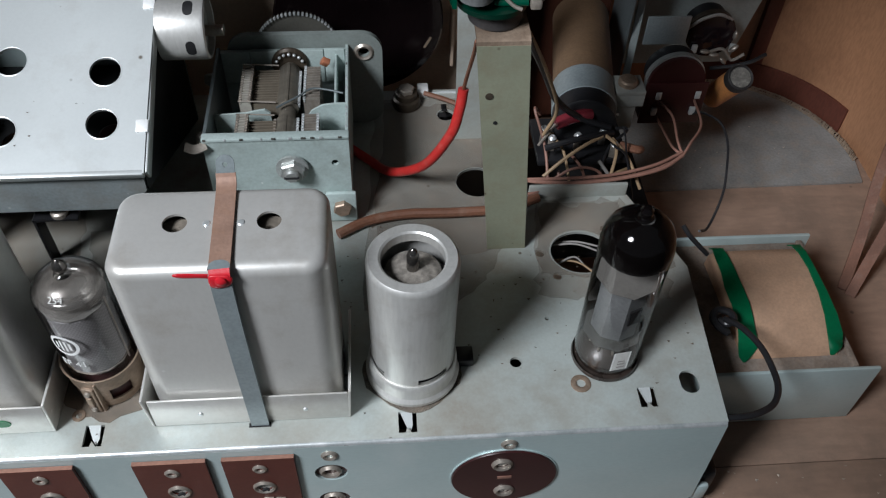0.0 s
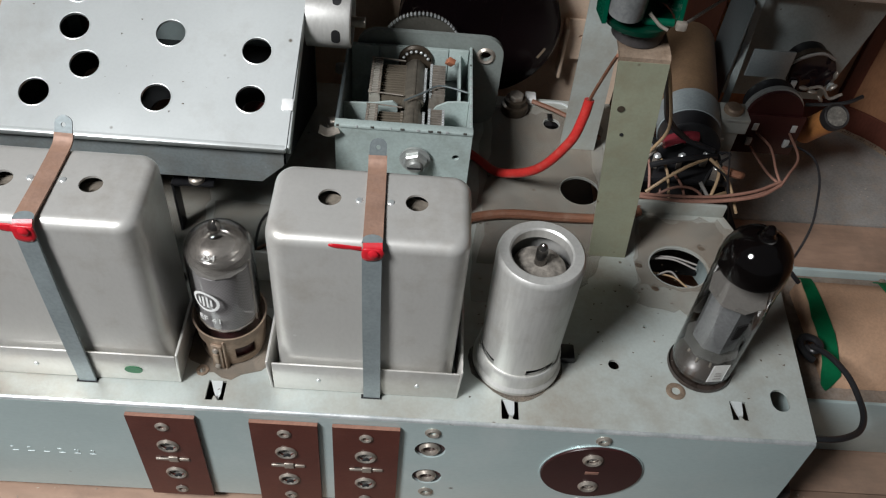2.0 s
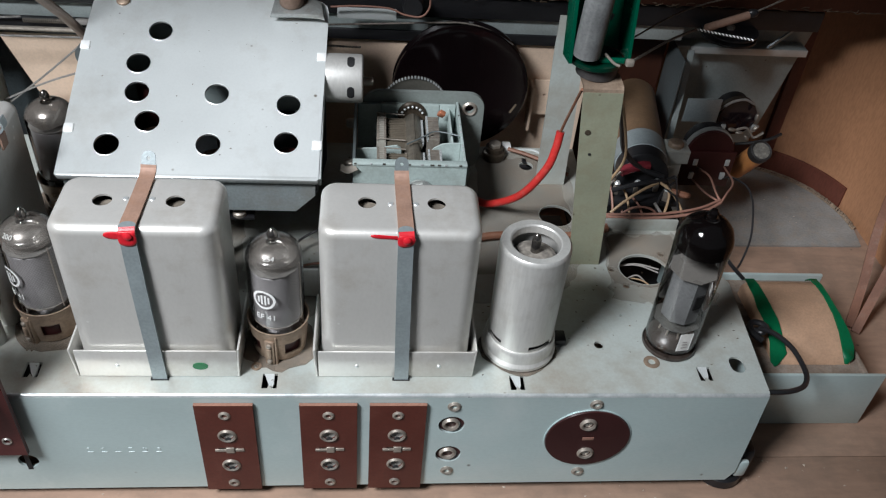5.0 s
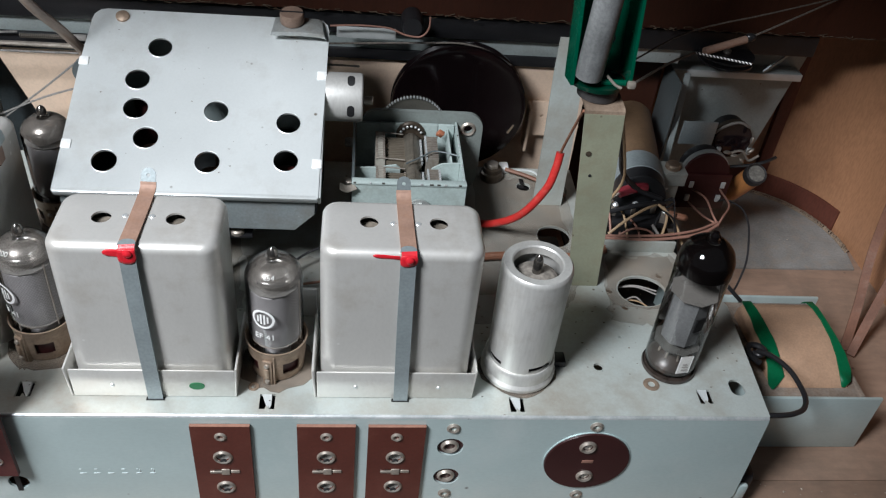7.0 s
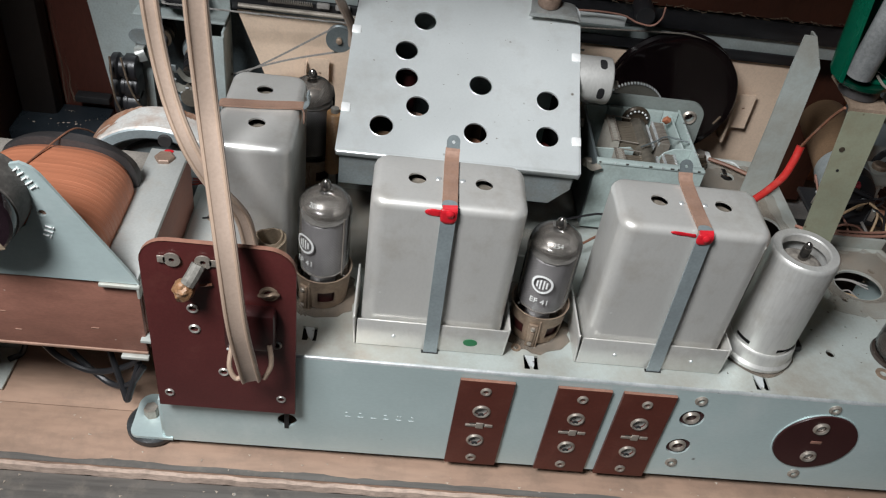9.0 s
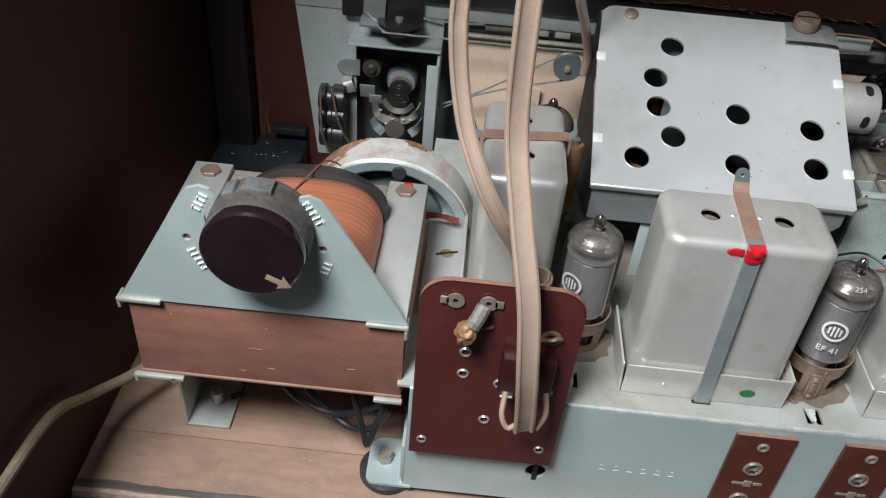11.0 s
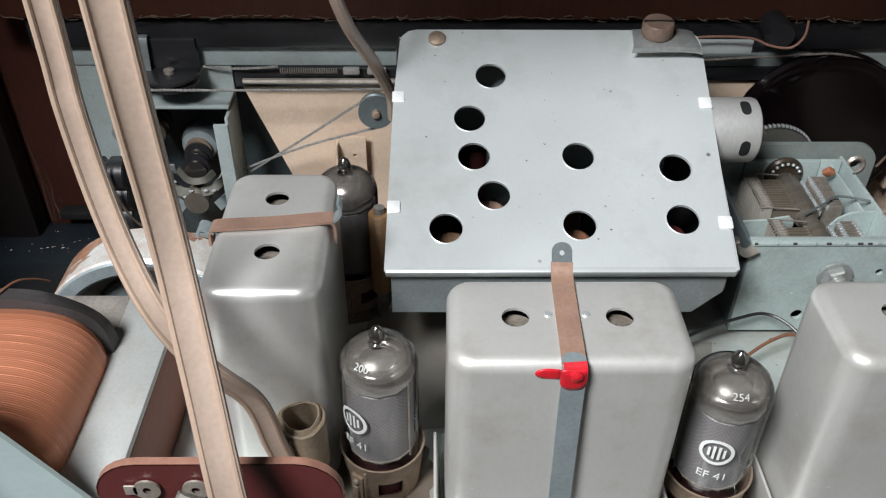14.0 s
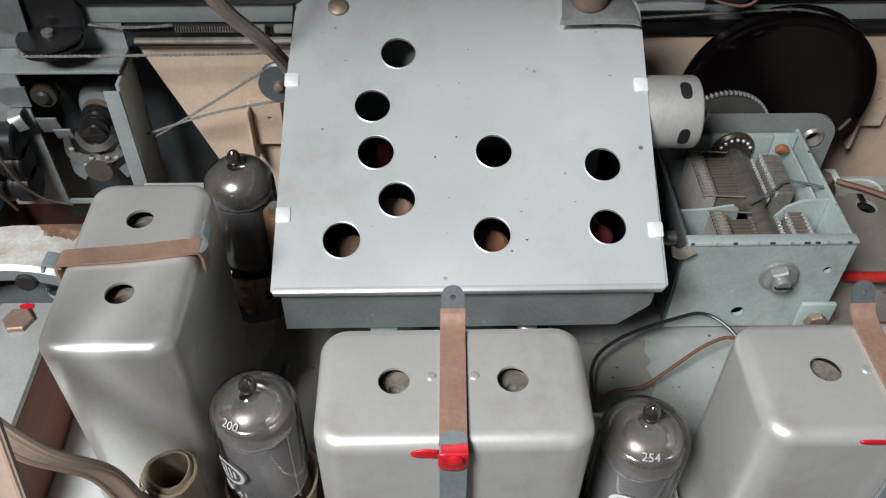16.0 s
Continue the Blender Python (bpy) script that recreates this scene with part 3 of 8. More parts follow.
bm = box(mesh(), -0.3925, -0.3720, 0.2180, 0.2252, 0.0262, 0.0305, 0.0006)
structure("trim_dark_lip", bm, DARK, "narrow dark lip below the front panel", "trim")
# right side, rounded corner and front in one bent sheet
line = [(RX, -0.055), (RX, 0.1)] + corner_line() + [(0.10, FY - 0.017), (-0.40, FY - 0.017)]
bm = mesh()
lo = [Vector((x, y, FZ)) for x, y in line]
out = [Vector((x + 0.014, y + 0.014, FZ)) for x, y in line]
up = Vector((0, 0, 0.308))
loft(bm, [[a, b, b + up, a + up] for a, b in zip(lo, out)])
structure("wall_right", bm, CURVEWOOD, "brown bent plywood side of the cabinet with a rounded corner", "wall", 20)
bm = mesh()
c = corner_line(20)
loft(bm, [[Vector((x - 0.0015 * dx, y - 0.0015 * dy, FZ)), Vector((x, y, FZ)), Vector((x, y, FZ + 0.017)), Vector((x - 0.0015 * dx, y - 0.0015 * dy, FZ + 0.017))]
          for (x, y), (dx, dy) in zip(c[4:], [((x - (RX - 0.075)) / 0.075, (y - (FY - 0.092)) / 0.075) for x, y in c[4:]])])
structure("trim_corner_band", bm, TRIMWOOD, "red-brown band round the cabinet's curved corner", "trim")
bm = box(mesh(), 0.176, 0.190, FY - 0.026, FY - 0.018, FZ, 0.30, 0.001)
structure("trim_front_post", bm, TRIMWOOD, "red-brown wooden post at the front panel", "trim")
# never in view; added with its edge set to shade the dial
bm = box(mesh(), LX - 0.018, RX + 0.014, 0.035, FY + 0.02, 0.30, 0.315, 0)
structure("ceiling", bm, WALLWOOD, "unseen cabinet top that shades the dial", "ceiling")
bm = box(mesh(), LX + 0.03, RX - 0.01, 0.196, 0.216, 0.1390, 0.17, 0.002)
structure("wall_front_rail", bm, WALLWOOD, "dark wooden rail above the dial", "rail")
bm = mesh()
random.seed(5)
for i in range(150):
    x = LX + 0.035 + 0.0041 * i + random.uniform(-0.002, 0.002)
    z = 0.1405 + random.uniform(-0.0008, 0.0008)
    tube(bm, [(x, 0.1955, z), (x + random.uniform(-0.002, 0.003), 0.1945, z + random.uniform(-0.001, 0.0012)), (x + random.uniform(0.002, 0.005), 0.1956, z + random.uniform(-0.001, 0.001))], 0.00022, 4, 2)
ob = structure("trim_frayed_edge", bm, FRAY, "frayed fibres along the wooden rail", "trim")
# grey felt on the floor, cut to the curved corner
bm = mesh()
random.seed(8)
arc = [(x - 0.0035 * (x - (RX - 0.075)) / 0.075, y - 0.0035 * (y - (FY - 0.092)) / 0.075) for x, y in corner_line(30)]
outl = [(0.07, 0.174), (RX - 0.006, 0.176)] + [(x, y) for x, y in arc] + [(0.07, FY - 0.021)]
plate(bm, outl, [], 0.0012, Matrix.Translation((0, 0, FZ + 0.0014)))
single("felt_sheet", bm, FELT, (0.14, 0.2, FZ), "grey felt sheet on the cabinet floor with a curved edge", "felt")
bm = mesh()
for k in range(len(arc) - 1):
    (x0, y0), (x1, y1) = arc[k], arc[k + 1]
    for s in range(7):
        f = (s + random.random()) / 7
        x, y = x0 + (x1 - x0) * f, y0 + (y1 - y0) * f
        tube(bm, [(x - 0.0018, y - 0.0012, FZ + 0.0015), (x + random.uniform(-0.001, 0.001), y + 0.0005, FZ + 0.0028), (x + 0.0012, y + 0.001, FZ + 0.0017)], 0.0003, 4, 2)
structure("trim_frayed_felt", bm, FELTEDGE, "pale frayed edge of the grey felt", "trim")

# ---- chassis ----
chassis = thing("radio_chassis", (-0.1, 0.05, 0), "grey-green plated steel radio chassis standing in the cabinet", "chassis")


def nslot(x, y):
    w, h = 0.0030, 0.0038
    return [(x - w, y - h), (x - w * 0.25, y - h), (x - w * 0.1, y - h * 0.5), (x + w * 0.4, y - h), (x + w, y - h), (x + w, y + h), (x - w, y + h)]


outl = [(-0.292, 0.0012), (0.0728, 0.0012), (0.0765, 0.068), (0.061, 0.108), (0.020, 0.108), (0.020, 0.178), (-0.292, 0.178)]
holes = [circle(0.037, 0.077, 0.0118, 32, 0.0105), circle(0.021, 0.0770, 0.0018, 12), circle(0.026, 0.0655, 0.0018, 12), circle(0.0485, 0.0885, 0.0018, 12), circle(0.0495, 0.0675, 0.0018, 12),
         circle(0.0053, 0.028, 0.0021, 14), circle(0.019, 0.046, 0.0008, 10), circle(0.0005, 0.117, 0.0085, 24),
         circle(-0.0092, 0.1600, 0.0037, 18), circle(-0.158, 0.054, 0.005, 18),
         nslot(-0.226, 0.013), nslot(-0.133, 0.0075), nslot(-0.033, 0.0068), nslot(0.048, 0.0118),
         rrect(0.0605, 0.0670, 0.0125, 0.0215, 0.0032)]
bm = plate(mesh(), outl, holes, 0.0012, Matrix.Translation((0, 0, 0.06)))
part("top_plate", bm, CHASSIS, chassis, "grey-green chassis top plate with punched holes")
bm = mesh()
outl = [(-0.2872, -0.0026), (-0.2872, 0.028), (-0.287, 0.0588), (0.0725, 0.0588), (0.0732, 0.030), (0.0735, 0.006), (0.0705, 0.0)]
holes = [circle(-0.2335, 0.0178, 0.0042, 20), circle(-0.059, 0.041, 0.0055, 22), circle(-0.059, 0.021, 0.0055, 22)]
plate(bm, outl, holes, 0.0012, upright(0.0))
part("rear_apron", bm, APRON, chassis, "blue-grey rear apron of the chassis")
bm = mesh()
loft(bm, [[Vector((x, 0.0013 * (1 - math.cos(radians(a))), 0.0587 + 0.0013 * math.sin(radians(a)))) for a in (0, 20, 40, 60, 80, 90)] for x in (-0.287, -0.2, -0.1, 0.0, 0.0724)], False, False, False)
part("bend", bm, BRIGHT, chassis, "bright worn bend along the chassis edge", 60)
# black patch stands for the keyhole's shaded slot
bm = mesh()
box(bm, -0.2337 - 0.0010, -0.2337 + 0.0010, -0.0002, 0.0003, 0.0122, 0.0245, 0)
part("keyhole_slot", bm, DARK, chassis)
for x, y in ((-0.226, 0.013), (-0.133, 0.0075), (-0.033, 0.0068), (0.048, 0.0118)):
    bm = mesh()
    plate(bm, [(x - 0.0024, y + 0.0040), (x + 0.0016, y + 0.0040), (x + 0.0016, y - 0.0006), (x + 0.0008, y - 0.0030), (x - 0.0006, y - 0.0006)], [], 0.0008, Matrix.Translation((x, y + 0.004, 0.0599)) @ Matrix.Rotation(radians(14), 4, "X") @ Matrix.Translation((-x, -y - 0.004, 0)))
    part("folded_tab", bm, COVER, chassis, "pale bent tab in the slot")
bm = mesh()
loft(bm, [[Vector((x, 0.0014, z)), Vector((0.0765, 0.068, z)), Vector((0.061, 0.108, z)), Vector((0.0598, 0.108, z)), Vector((0.0753, 0.068, z)), Vector((x - 0.0012, 0.0014, z))] for x, z in ((0.0730, 0.020), (0.0722, 0.0588))])
part("side_panel", bm, APRON, chassis)
bm = lathe(mesh(), [(0.0100, 0.0), (0.0112, 0.0015), (0.0112, 0.0060), (0.0095, 0.0075)], (0.0715, 0.0105, FZ + 0.0003), "z", 28)
box(bm, 0.0742, 0.0835, 0.004, 0.020, -0.0060, 0.0150, 0.003)
part("rubber_pad", bm, BLACK, chassis, "black rubber pad at the chassis corner")
bm = box(mesh(), 0.0737, 0.0795, 0.0006, 0.0034, 0.0010, 0.0120, 0.0014)
part("corner_ear", bm, APRON, chassis, "pale rounded ear at the chassis corner")
bm = mesh()
box(bm, 0.0205, 0.061, 0.1065, 0.1082, 0.0590, 0.0665, 0.0006)
part("lip", bm, CHASSIS, chassis)
# black sheets in the pit below the wiring and the underside stand for shade
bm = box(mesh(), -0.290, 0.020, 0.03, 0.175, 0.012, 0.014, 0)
part("inner_shade_sheet", bm, DARK, chassis, "black sheet standing for the shade inside the chassis")
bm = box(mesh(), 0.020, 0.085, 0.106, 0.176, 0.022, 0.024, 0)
part("pit_shade_sheet", bm, DARK, chassis, "black sheet standing for the shade in the wiring pit")
# left foot
bm = mesh()
ends = [(-0.2873 - 0.0125 - 0.0035 * math.sin(radians(q)), 0.0035 - 0.0040 * math.cos(radians(q))) for q in range(0, 91, 15)]
ends += [(-0.2873 - 0.0100 - 0.0060 * math.cos(radians(q)), 0.0175 + 0.0060 * math.sin(radians(q))) for q in range(0, 91, 15)]
plate(bm, [(-0.2840, -0.0005)] + ends + [(-0.2840, 0.0235)], [], 0.0014, Matrix.Translation((0, 0, -0.0012)))
box(bm, -0.2888, -0.2873, 0.0006, 0.0235, -0.0020, 0.024, 0.0004)
foot = part("foot", bm, APRON, chassis)
bm = hexagon(mesh(), (-0.2962, 0.0120, -0.0012), "z", 0.0034, 0.0050)
part("foot_bolt", bm, TIN, foot, "hexagonal foot bolt")
bm = mesh()
lathe(bm, [(0.0108, FZ + 0.0003), (0.0118, -0.0062), (0.0118, -0.0036), (0.0108, -0.0027)], (-0.2950, 0.0095, 0), "z", 32)
part("rubber_washer", bm, GREYRUBD, chassis, "black rubber washer under the foot")


def socket_strip(x0, x1):
    """A red-brown socket strip with two sockets, two rivets and a middle slot."""
    xc = (x0 + x1) / 2
    s = thing("socket_strip", (xc, 0, 0.027), "red-brown laminate socket strip with two plug sockets on the chassis apron", "socket strip", "socket strips on the apron")
    bm = plate(mesh(), [(x0, -0.0015), (x1, -0.0015), (x1, 0.0555), (x0, 0.0555)], [circle(xc, 0.0365, 0.0026, 18), circle(xc, 0.0165, 0.0026, 18), rrect(xc - 0.0042, xc + 0.0042, 0.0254, 0.0282, 0.0005, 2)], 0.0014, upright(-0.0016))
    part("board", bm, PERT3, s)
    bm = box(mesh(), x0, x1, -0.0016, -0.0002, 0.0555, 0.0557, 0)
    part("cut_edge", bm, PEDGE, s)
    for z in (0.0365, 0.0165):
        bm = eyelet(mesh(), xc, -0.0016, z, 0.0039, 0.0028, 0.0009)
        ring = part("socket", bm, TIN, s, "bright tinned plug socket")
        bm = lathe(mesh(), [(0.0029, -0.0008), (0.0026, 0.0006), (0.0016, 0.0014), (0.0003, 0.0016)], (xc, -0.0016, z), "y", 20, False)
        part("cup", bm, CUP, ring, "bright drawn cup of the socket")
        bm = mesh()
        tube(bm, [(xc - 0.0012, -0.0016, z - 0.0030), (xc + 0.0002, -0.0014, z - 0.0022), (xc + 0.0014, -0.0016, z - 0.0028)], 0.0006, 6, 3)
        part("notch", bm, DARK, ring)
    for z in (0.0495, 0.0035):
        part("rivet", eyelet(mesh(), xc, -0.0016, z, 0.0024, 0.0011, 0.0008), TIN, s)
    bm = box(mesh(), xc - 0.0056, xc + 0.0056, -0.0006, -0.0003, 0.0254, 0.0284, 0)
    box(bm, xc - 0.0058, xc - 0.001, -0.0022, -0.0015, 0.0262, 0.0276, 0.0003)
    box(bm, xc - 0.0012, xc + 0.0022, -0.0022, -0.0015, 0.0252, 0.0287, 0.0003)
    box(bm, xc + 0.0026, xc + 0.0062, -0.0022, -0.0015, 0.0264, 0.0280, 0.0003)
    part("middle_contact", bm, TIN, s, "worn metal contact between the sockets")
    return s


for a, b in ((-0.1622, -0.1392), (-0.1210, -0.0980), (-0.0930, -0.0700)):
    socket_strip(a, b)

pair = thing("pickup_socket", (-0.059, 0, 0.031), "pair of round plug sockets riveted to the chassis apron", "socket")
for z in (0.041, 0.021):
    bm = lathe(mesh(), [(0.0054, 0.0010), (0.0054, 0.0016)], (-0.059, 0, z), "y", 22)
    disc = part("insulator", bm, PERT2, pair, "dark laminate disc")
    part("socket", eyelet(mesh(), -0.0592, 0.0008, z, 0.0038, 0.0024, 0.0014), TIN, disc, "tinned plug socket")
    bm = lathe(mesh(), [(0.0026, -0.0006), (0.0024, 0.0006), (0.0014, 0.0012), (0.0003, 0.0014)], (-0.0592, 0.0008, z), "y", 20, False)
    part("cup", bm, CUP, disc, "bright drawn cup of the socket")
for z in (0.0532, 0.0092):
    part("rivet", eyelet(mesh(), -0.0588, 0, z, 0.0028, 0.0013, 0.001), TIN, pair)

plug = thing("speaker_socket", (0, 0, 0.032), "round dark red-brown speaker socket in the chassis apron", "socket")
bm = lathe(mesh(), [(0.0183, -0.0001), (0.0183, -0.0006), (0.0181, -0.0010), (0.001, -0.0010)], (0.0, 0, 0.0322), "y", 48)
disc = part("disc", bm, PERT2, plug, "dark red-brown laminate disc")
bm = lathe(mesh(), [(0.0184, 0.0), (0.0188, 0.0), (0.0188, -0.0004), (0.0184, -0.0004)], (0.0, 0, 0.0322), "y", 48, False)
part("rim", bm, APRON, plug)
for x, z in ((-0.0015, 0.0425), (0.0006, 0.0228)):
    part("socket", eyelet(mesh(), x, -0.001, z, 0.0037, 0.0022, 0.0012), TIN, disc)
    bm = lathe(mesh(), [(0.0024, -0.0008), (0.0022, 0.0002), (0.0012, -0.0002), (0.0003, -0.0003)], (x, -0.0010, z), "y", 20, False)
    part("cup", bm, CUP, disc, "bright drawn cup of the socket")
bm = box(mesh(), -0.0024, 0.0026, -0.0013, -0.0010, 0.0318, 0.0338, 0.0002)
part("slot", bm, WIREP, disc, "worn middle slot")
for z in (0.0545, 0.0078):
    part("rivet", eyelet(mesh(), 0.0, 0, z, 0.0028, 0.0013, 0.001), TIN, plug)
part("eyelet", eyelet(mesh(), 0.0263, 0.0182, 0.06, 0.0035, 0.0016, 0.0006, "z"), BRASS, chassis, "brown brass eyelet")

# stamped marks on the apron, too worn to read
marks = thing("stamped_marks", (-0.198, 0, 0.025), "row of worn stamped digits on the chassis apron", "marking")
for i in range(6):
    x = -0.2085 + 0.0055 * i
    bm = mesh()
    box(bm, x, x + 0.0024, -0.0002, 0.0002, 0.0236, 0.0240, 0.0001)
    box(bm, x + 0.0004 * (i % 3), x + 0.0010 + 0.0005 * (i % 2), -0.0002, 0.0002, 0.0263, 0.0266, 0.0001)
    if i > 3:
        box(bm, x + 0.0016, x + 0.0020, -0.0002, 0.0002, 0.0246, 0.0264, 0.0001)
    part("stroke", bm, STAMP, marks)

# ---- intermediate-frequency transformer cans ----


def can_body(bm, x0, x1, y0, y1, z0, z1, r=0.0062, rt=0.0035, holes=()):
    rings = []
    for k in range(7):
        a = radians(90 * k / 6)
        i = rt * (1 - math.cos(a)) if k else 0
        zz = z1 - rt + rt * math.sin(a)
        rings.append((i, zz))
    rings = [(0.0, z0)] + rings
    vs = loft(bm, [[Vector((x, y, z)) for x, y in rrect(x0 + i, x1 - i, y0 + i, y1 - i, max(0.001, r - i), 6)] for i, z in rings], False, False)
    top = vs[-1]
    edges = [bm.edges.get((top[i], top[(i + 1) % len(top)])) for i in range(len(top))]
    for hx, hy, hr in holes:
        lo = []
        for dz in (0.0, -0.0008):
            lo.append([bm.verts.new((x, y, z1 + dz)) for x, y in circle(hx, hy, hr, 24)])
        for a, b in zip(lo, lo[1:]):
            for i in range(24):
                j = (i + 1) % 24
                bm.faces.new((a[j], a[i], b[i], b[j]))
        edges += [bm.edges.get((lo[0][i], lo[0][(i + 1) % 24])) for i in range(24)]
    bmesh.ops.triangle_fill(bm, use_beauty=True, use_dissolve=False, edges=edges, normal=(0, 0, 1))
    return bm


def big_can(x0, x1, hl, hr, hy, sx, skew, dab, green):
    xc = (x0 + x1) / 2
    c = thing("transformer_can", (xc, 0.027, 0.06), "dull aluminium transformer can with strap and red lacquer seal", "transformer can", "aluminium cans on the chassis")
    z1 = 0.1345
    bm = can_body(mesh(), x0, x1, 0.0115, 0.0430, 0.0615, z1, holes=((hl, hy, 0.0034), (hr, hy, 0.0034)))
    part("can", bm, ALU, c)
    for hx in (hl, hr):
        bm = lathe(mesh(), [(0.0052, -0.030), (0.0052, -0.0006), (0.0030, -0.0004), (0.0013, -0.0002), (0.0011, -0.0012), (0.0004, -0.0016)], (hx, hy, z1 - 0.0032), "z", 20)
        part("tuning_slug", bm, SLUG, c, "brown tuning slug inside the hole")
    # cradle of bent sheet
    bm = box(mesh(), x0 - 0.0012, x1 + 0.0018, 0.0096, 0.0104, 0.0602, 0.0748, 0.0003)
    part("cradle_front", bm, ALU, c, "folded aluminium cradle")
    bm = box(mesh(), x0 - 0.0022, x0 - 0.0013, 0.0096, 0.042, 0.0602, 0.0755, 0.0003, Matrix.Translation((x0 - 0.002, 0, 0.06)) @ Matrix.Rotation(radians(-4), 4, "Y") @ Matrix.Translation((-x0 + 0.002, 0, -0.06)))
    part("cradle_side", bm, ALU, c)
    bm = box(mesh(), x1 + 0.0012, x1 + 0.0021, 0.0096, 0.042, 0.0602, 0.0758, 0.0003, Matrix.Translation((x1 + 0.002, 0, 0.06)) @ Matrix.Rotation(radians(3), 4, "Y") @ Matrix.Translation((-x1 - 0.002, 0, -0.06)))
    part("cradle_side", bm, ALU, c)
    for px in (x0 + 0.014,) if green else (x0 + 0.014, x1 - 0.012):
        bm = lathe(mesh(), [(0.0009, 0), (0.0007, -0.0003), (0.0001, -0.0004)], (px, 0.0096, 0.0665), "y", 10)
        part("pimple", bm, BRIGHT, c)
    for k in (-1, 1):
        bm = lathe(mesh(), [(0.0012, 0), (0.0009, 0.0003), (0.0001, 0.0004)], (sx + skew * 0.5 + 0.0046 * k, 0.0285, z1), "z", 10)
        part("weld_spot", bm, BRIGHT, c)
    # strap: over the top, down the front into its slot
    w = 0.0056
    bm = mesh()
    ribbon(bm, [(sx + skew, 0.0448, 0.1378), (sx + skew * 0.95, 0.0436, 0.1362), (sx + skew * 0.8, 0.040, 0.1352), (sx + skew * 0.4, 0.026, 0.1351), (sx, 0.0130, 0.1354), (sx, 0.0112, 0.1349), (sx, 0.0104, 0.1338)], w, 0.0008, (1, 0, 0), 4)
    top = part("strap_top", bm, RUST, c, "brown corroded strap over the top")
    bm = plate(mesh(), [(-0.0026, 0.0), (0.0026, 0.0)] + [(0.0026 * math.cos(radians(q)), 0.0030 + 0.0024 * math.sin(radians(q))) for q in range(0, 181, 20)], [circle(0, 0.0026, 0.0007, 10)], 0.0006,
               Matrix.Translation((sx + skew, 0.0444, 0.1378)) @ Matrix.Rotation(radians(50), 4, "X"))
    part("tongue", bm, DKSTEEL, top, "grey rounded strap tongue with a hole")
    bm = mesh()
    ribbon(bm, [(sx - 0.0001, 0.0105, 0.1345), (sx, 0.0098, 0.131), (sx + 0.0002, 0.0092, 0.110), (sx + 0.0006, 0.0088, 0.085), (sx + 0.0010, 0.0085, 0.0635), (sx + 0.0010, 0.0084, 0.0598)], w, 0.0008, (1, 0, 0), 3)
    part("strap_front", bm, ZINC, c, "zinc-plated strap down the front")
    # black strip stands for shade in the strap's opening
    bm = mesh()
    box(bm, sx - 0.0026, sx + 0.0044, 0.0076, 0.0092, 0.0601, 0.0603, 0)
    part("strap_slot", bm, DARK, c)
    # lacquer: a blot over the strap, lapping onto the top edge, with its run on the can to one side
    def blot(points, y0, thick, name, label=""):
        loop = [Vector((p[0], p[2], 0)) for p in curve([(x, 0, z) for x, z in points + points[:1]], 5)[:-1]]
        cen = sum(loop, Vector()) / len(loop)
        rings = [[Vector((cen.x + (p.x - cen.x) * k, y, cen.y + (p.y - cen.y) * k)) for p in loop] for k, y in ((1.0, y0), (0.985, y0 - thick * 0.6), (0.93, y0 - thick), (0.5, y0 - thick * 1.15))]
        part(name, loft_of(rings), RED, c, label, 60)

    if dab > 0:
        blot([(sx - 0.0030, 0.1328), (sx - 0.0060, 0.1331), (sx - 0.0082, 0.1324), (sx - 0.0086, 0.1312), (sx - 0.0072, 0.1303), (sx - 0.0045, 0.1301), (sx - 0.0026, 0.1301)], 0.0116, 0.0004, "lacquer_run", "run of red sealing lacquer")
        blot([(sx + 0.0029, 0.1349), (sx + 0.0031, 0.1312), (sx + 0.0022, 0.1291), (sx + 0.0002, 0.1285), (sx - 0.0018, 0.1289), (sx - 0.0030, 0.1301), (sx - 0.0031, 0.1330), (sx - 0.0027, 0.1349)], 0.0096, 0.0006, "lacquer_seal", "red sealing lacquer blot")
    else:
        blot([(sx - 0.0028, 0.1332), (sx - 0.0060, 0.1334), (sx - 0.0095, 0.1337), (sx - 0.0120, 0.1336), (sx - 0.0122, 0.1328), (sx - 0.0095, 0.1323), (sx - 0.0060, 0.1322), (sx - 0.0026, 0.1318)], 0.0116, 0.0004, "lacquer_run", "run of red sealing lacquer")
        blot([(sx + 0.0024, 0.1351), (sx + 0.0034, 0.1336), (sx + 0.0028, 0.1314), (sx + 0.0008, 0.1303), (sx - 0.0014, 0.1301), (sx - 0.0028, 0.1312), (sx - 0.0028, 0.1342), (sx - 0.0018, 0.1352)], 0.0096, 0.0006, "lacquer_seal", "red sealing lacquer blot")
    bm = mesh()
    ribbon(bm, [(sx + 0.0003, 0.0092, 0.1338), (sx + 0.0002, 0.0099, 0.1350), (sx + 0.0001, 0.0110, 0.1358)], w * 0.96, 0.0006, (1, 0, 0), 3)
    part("lacquer_lap", bm, RED, c, "lacquer over the strap bend", 60)
    bm = plate(mesh(), [(-0.0030, 0.0), (0.0028, 0.0)] + [(0.0028 * math.cos(radians(q)), 0.0012 + 0.0020 * math.sin(radians(q))) for q in range(0, 181, 20)], [], 0.0005, Matrix.Translation((sx, 0.0110, 0.1358)))
    part("strap_end", bm, ZINC, c, "grey rounded end of the front strap")
    bm = lathe(mesh(), [(0.0016, 0.0), (0.0015, -0.0006), (0.0008, -0.0010), (0.0001, -0.0011)], (sx + 0.0004, 0.0090, 0.1334), "y", 14)
    part("rivet", bm, RED, c)
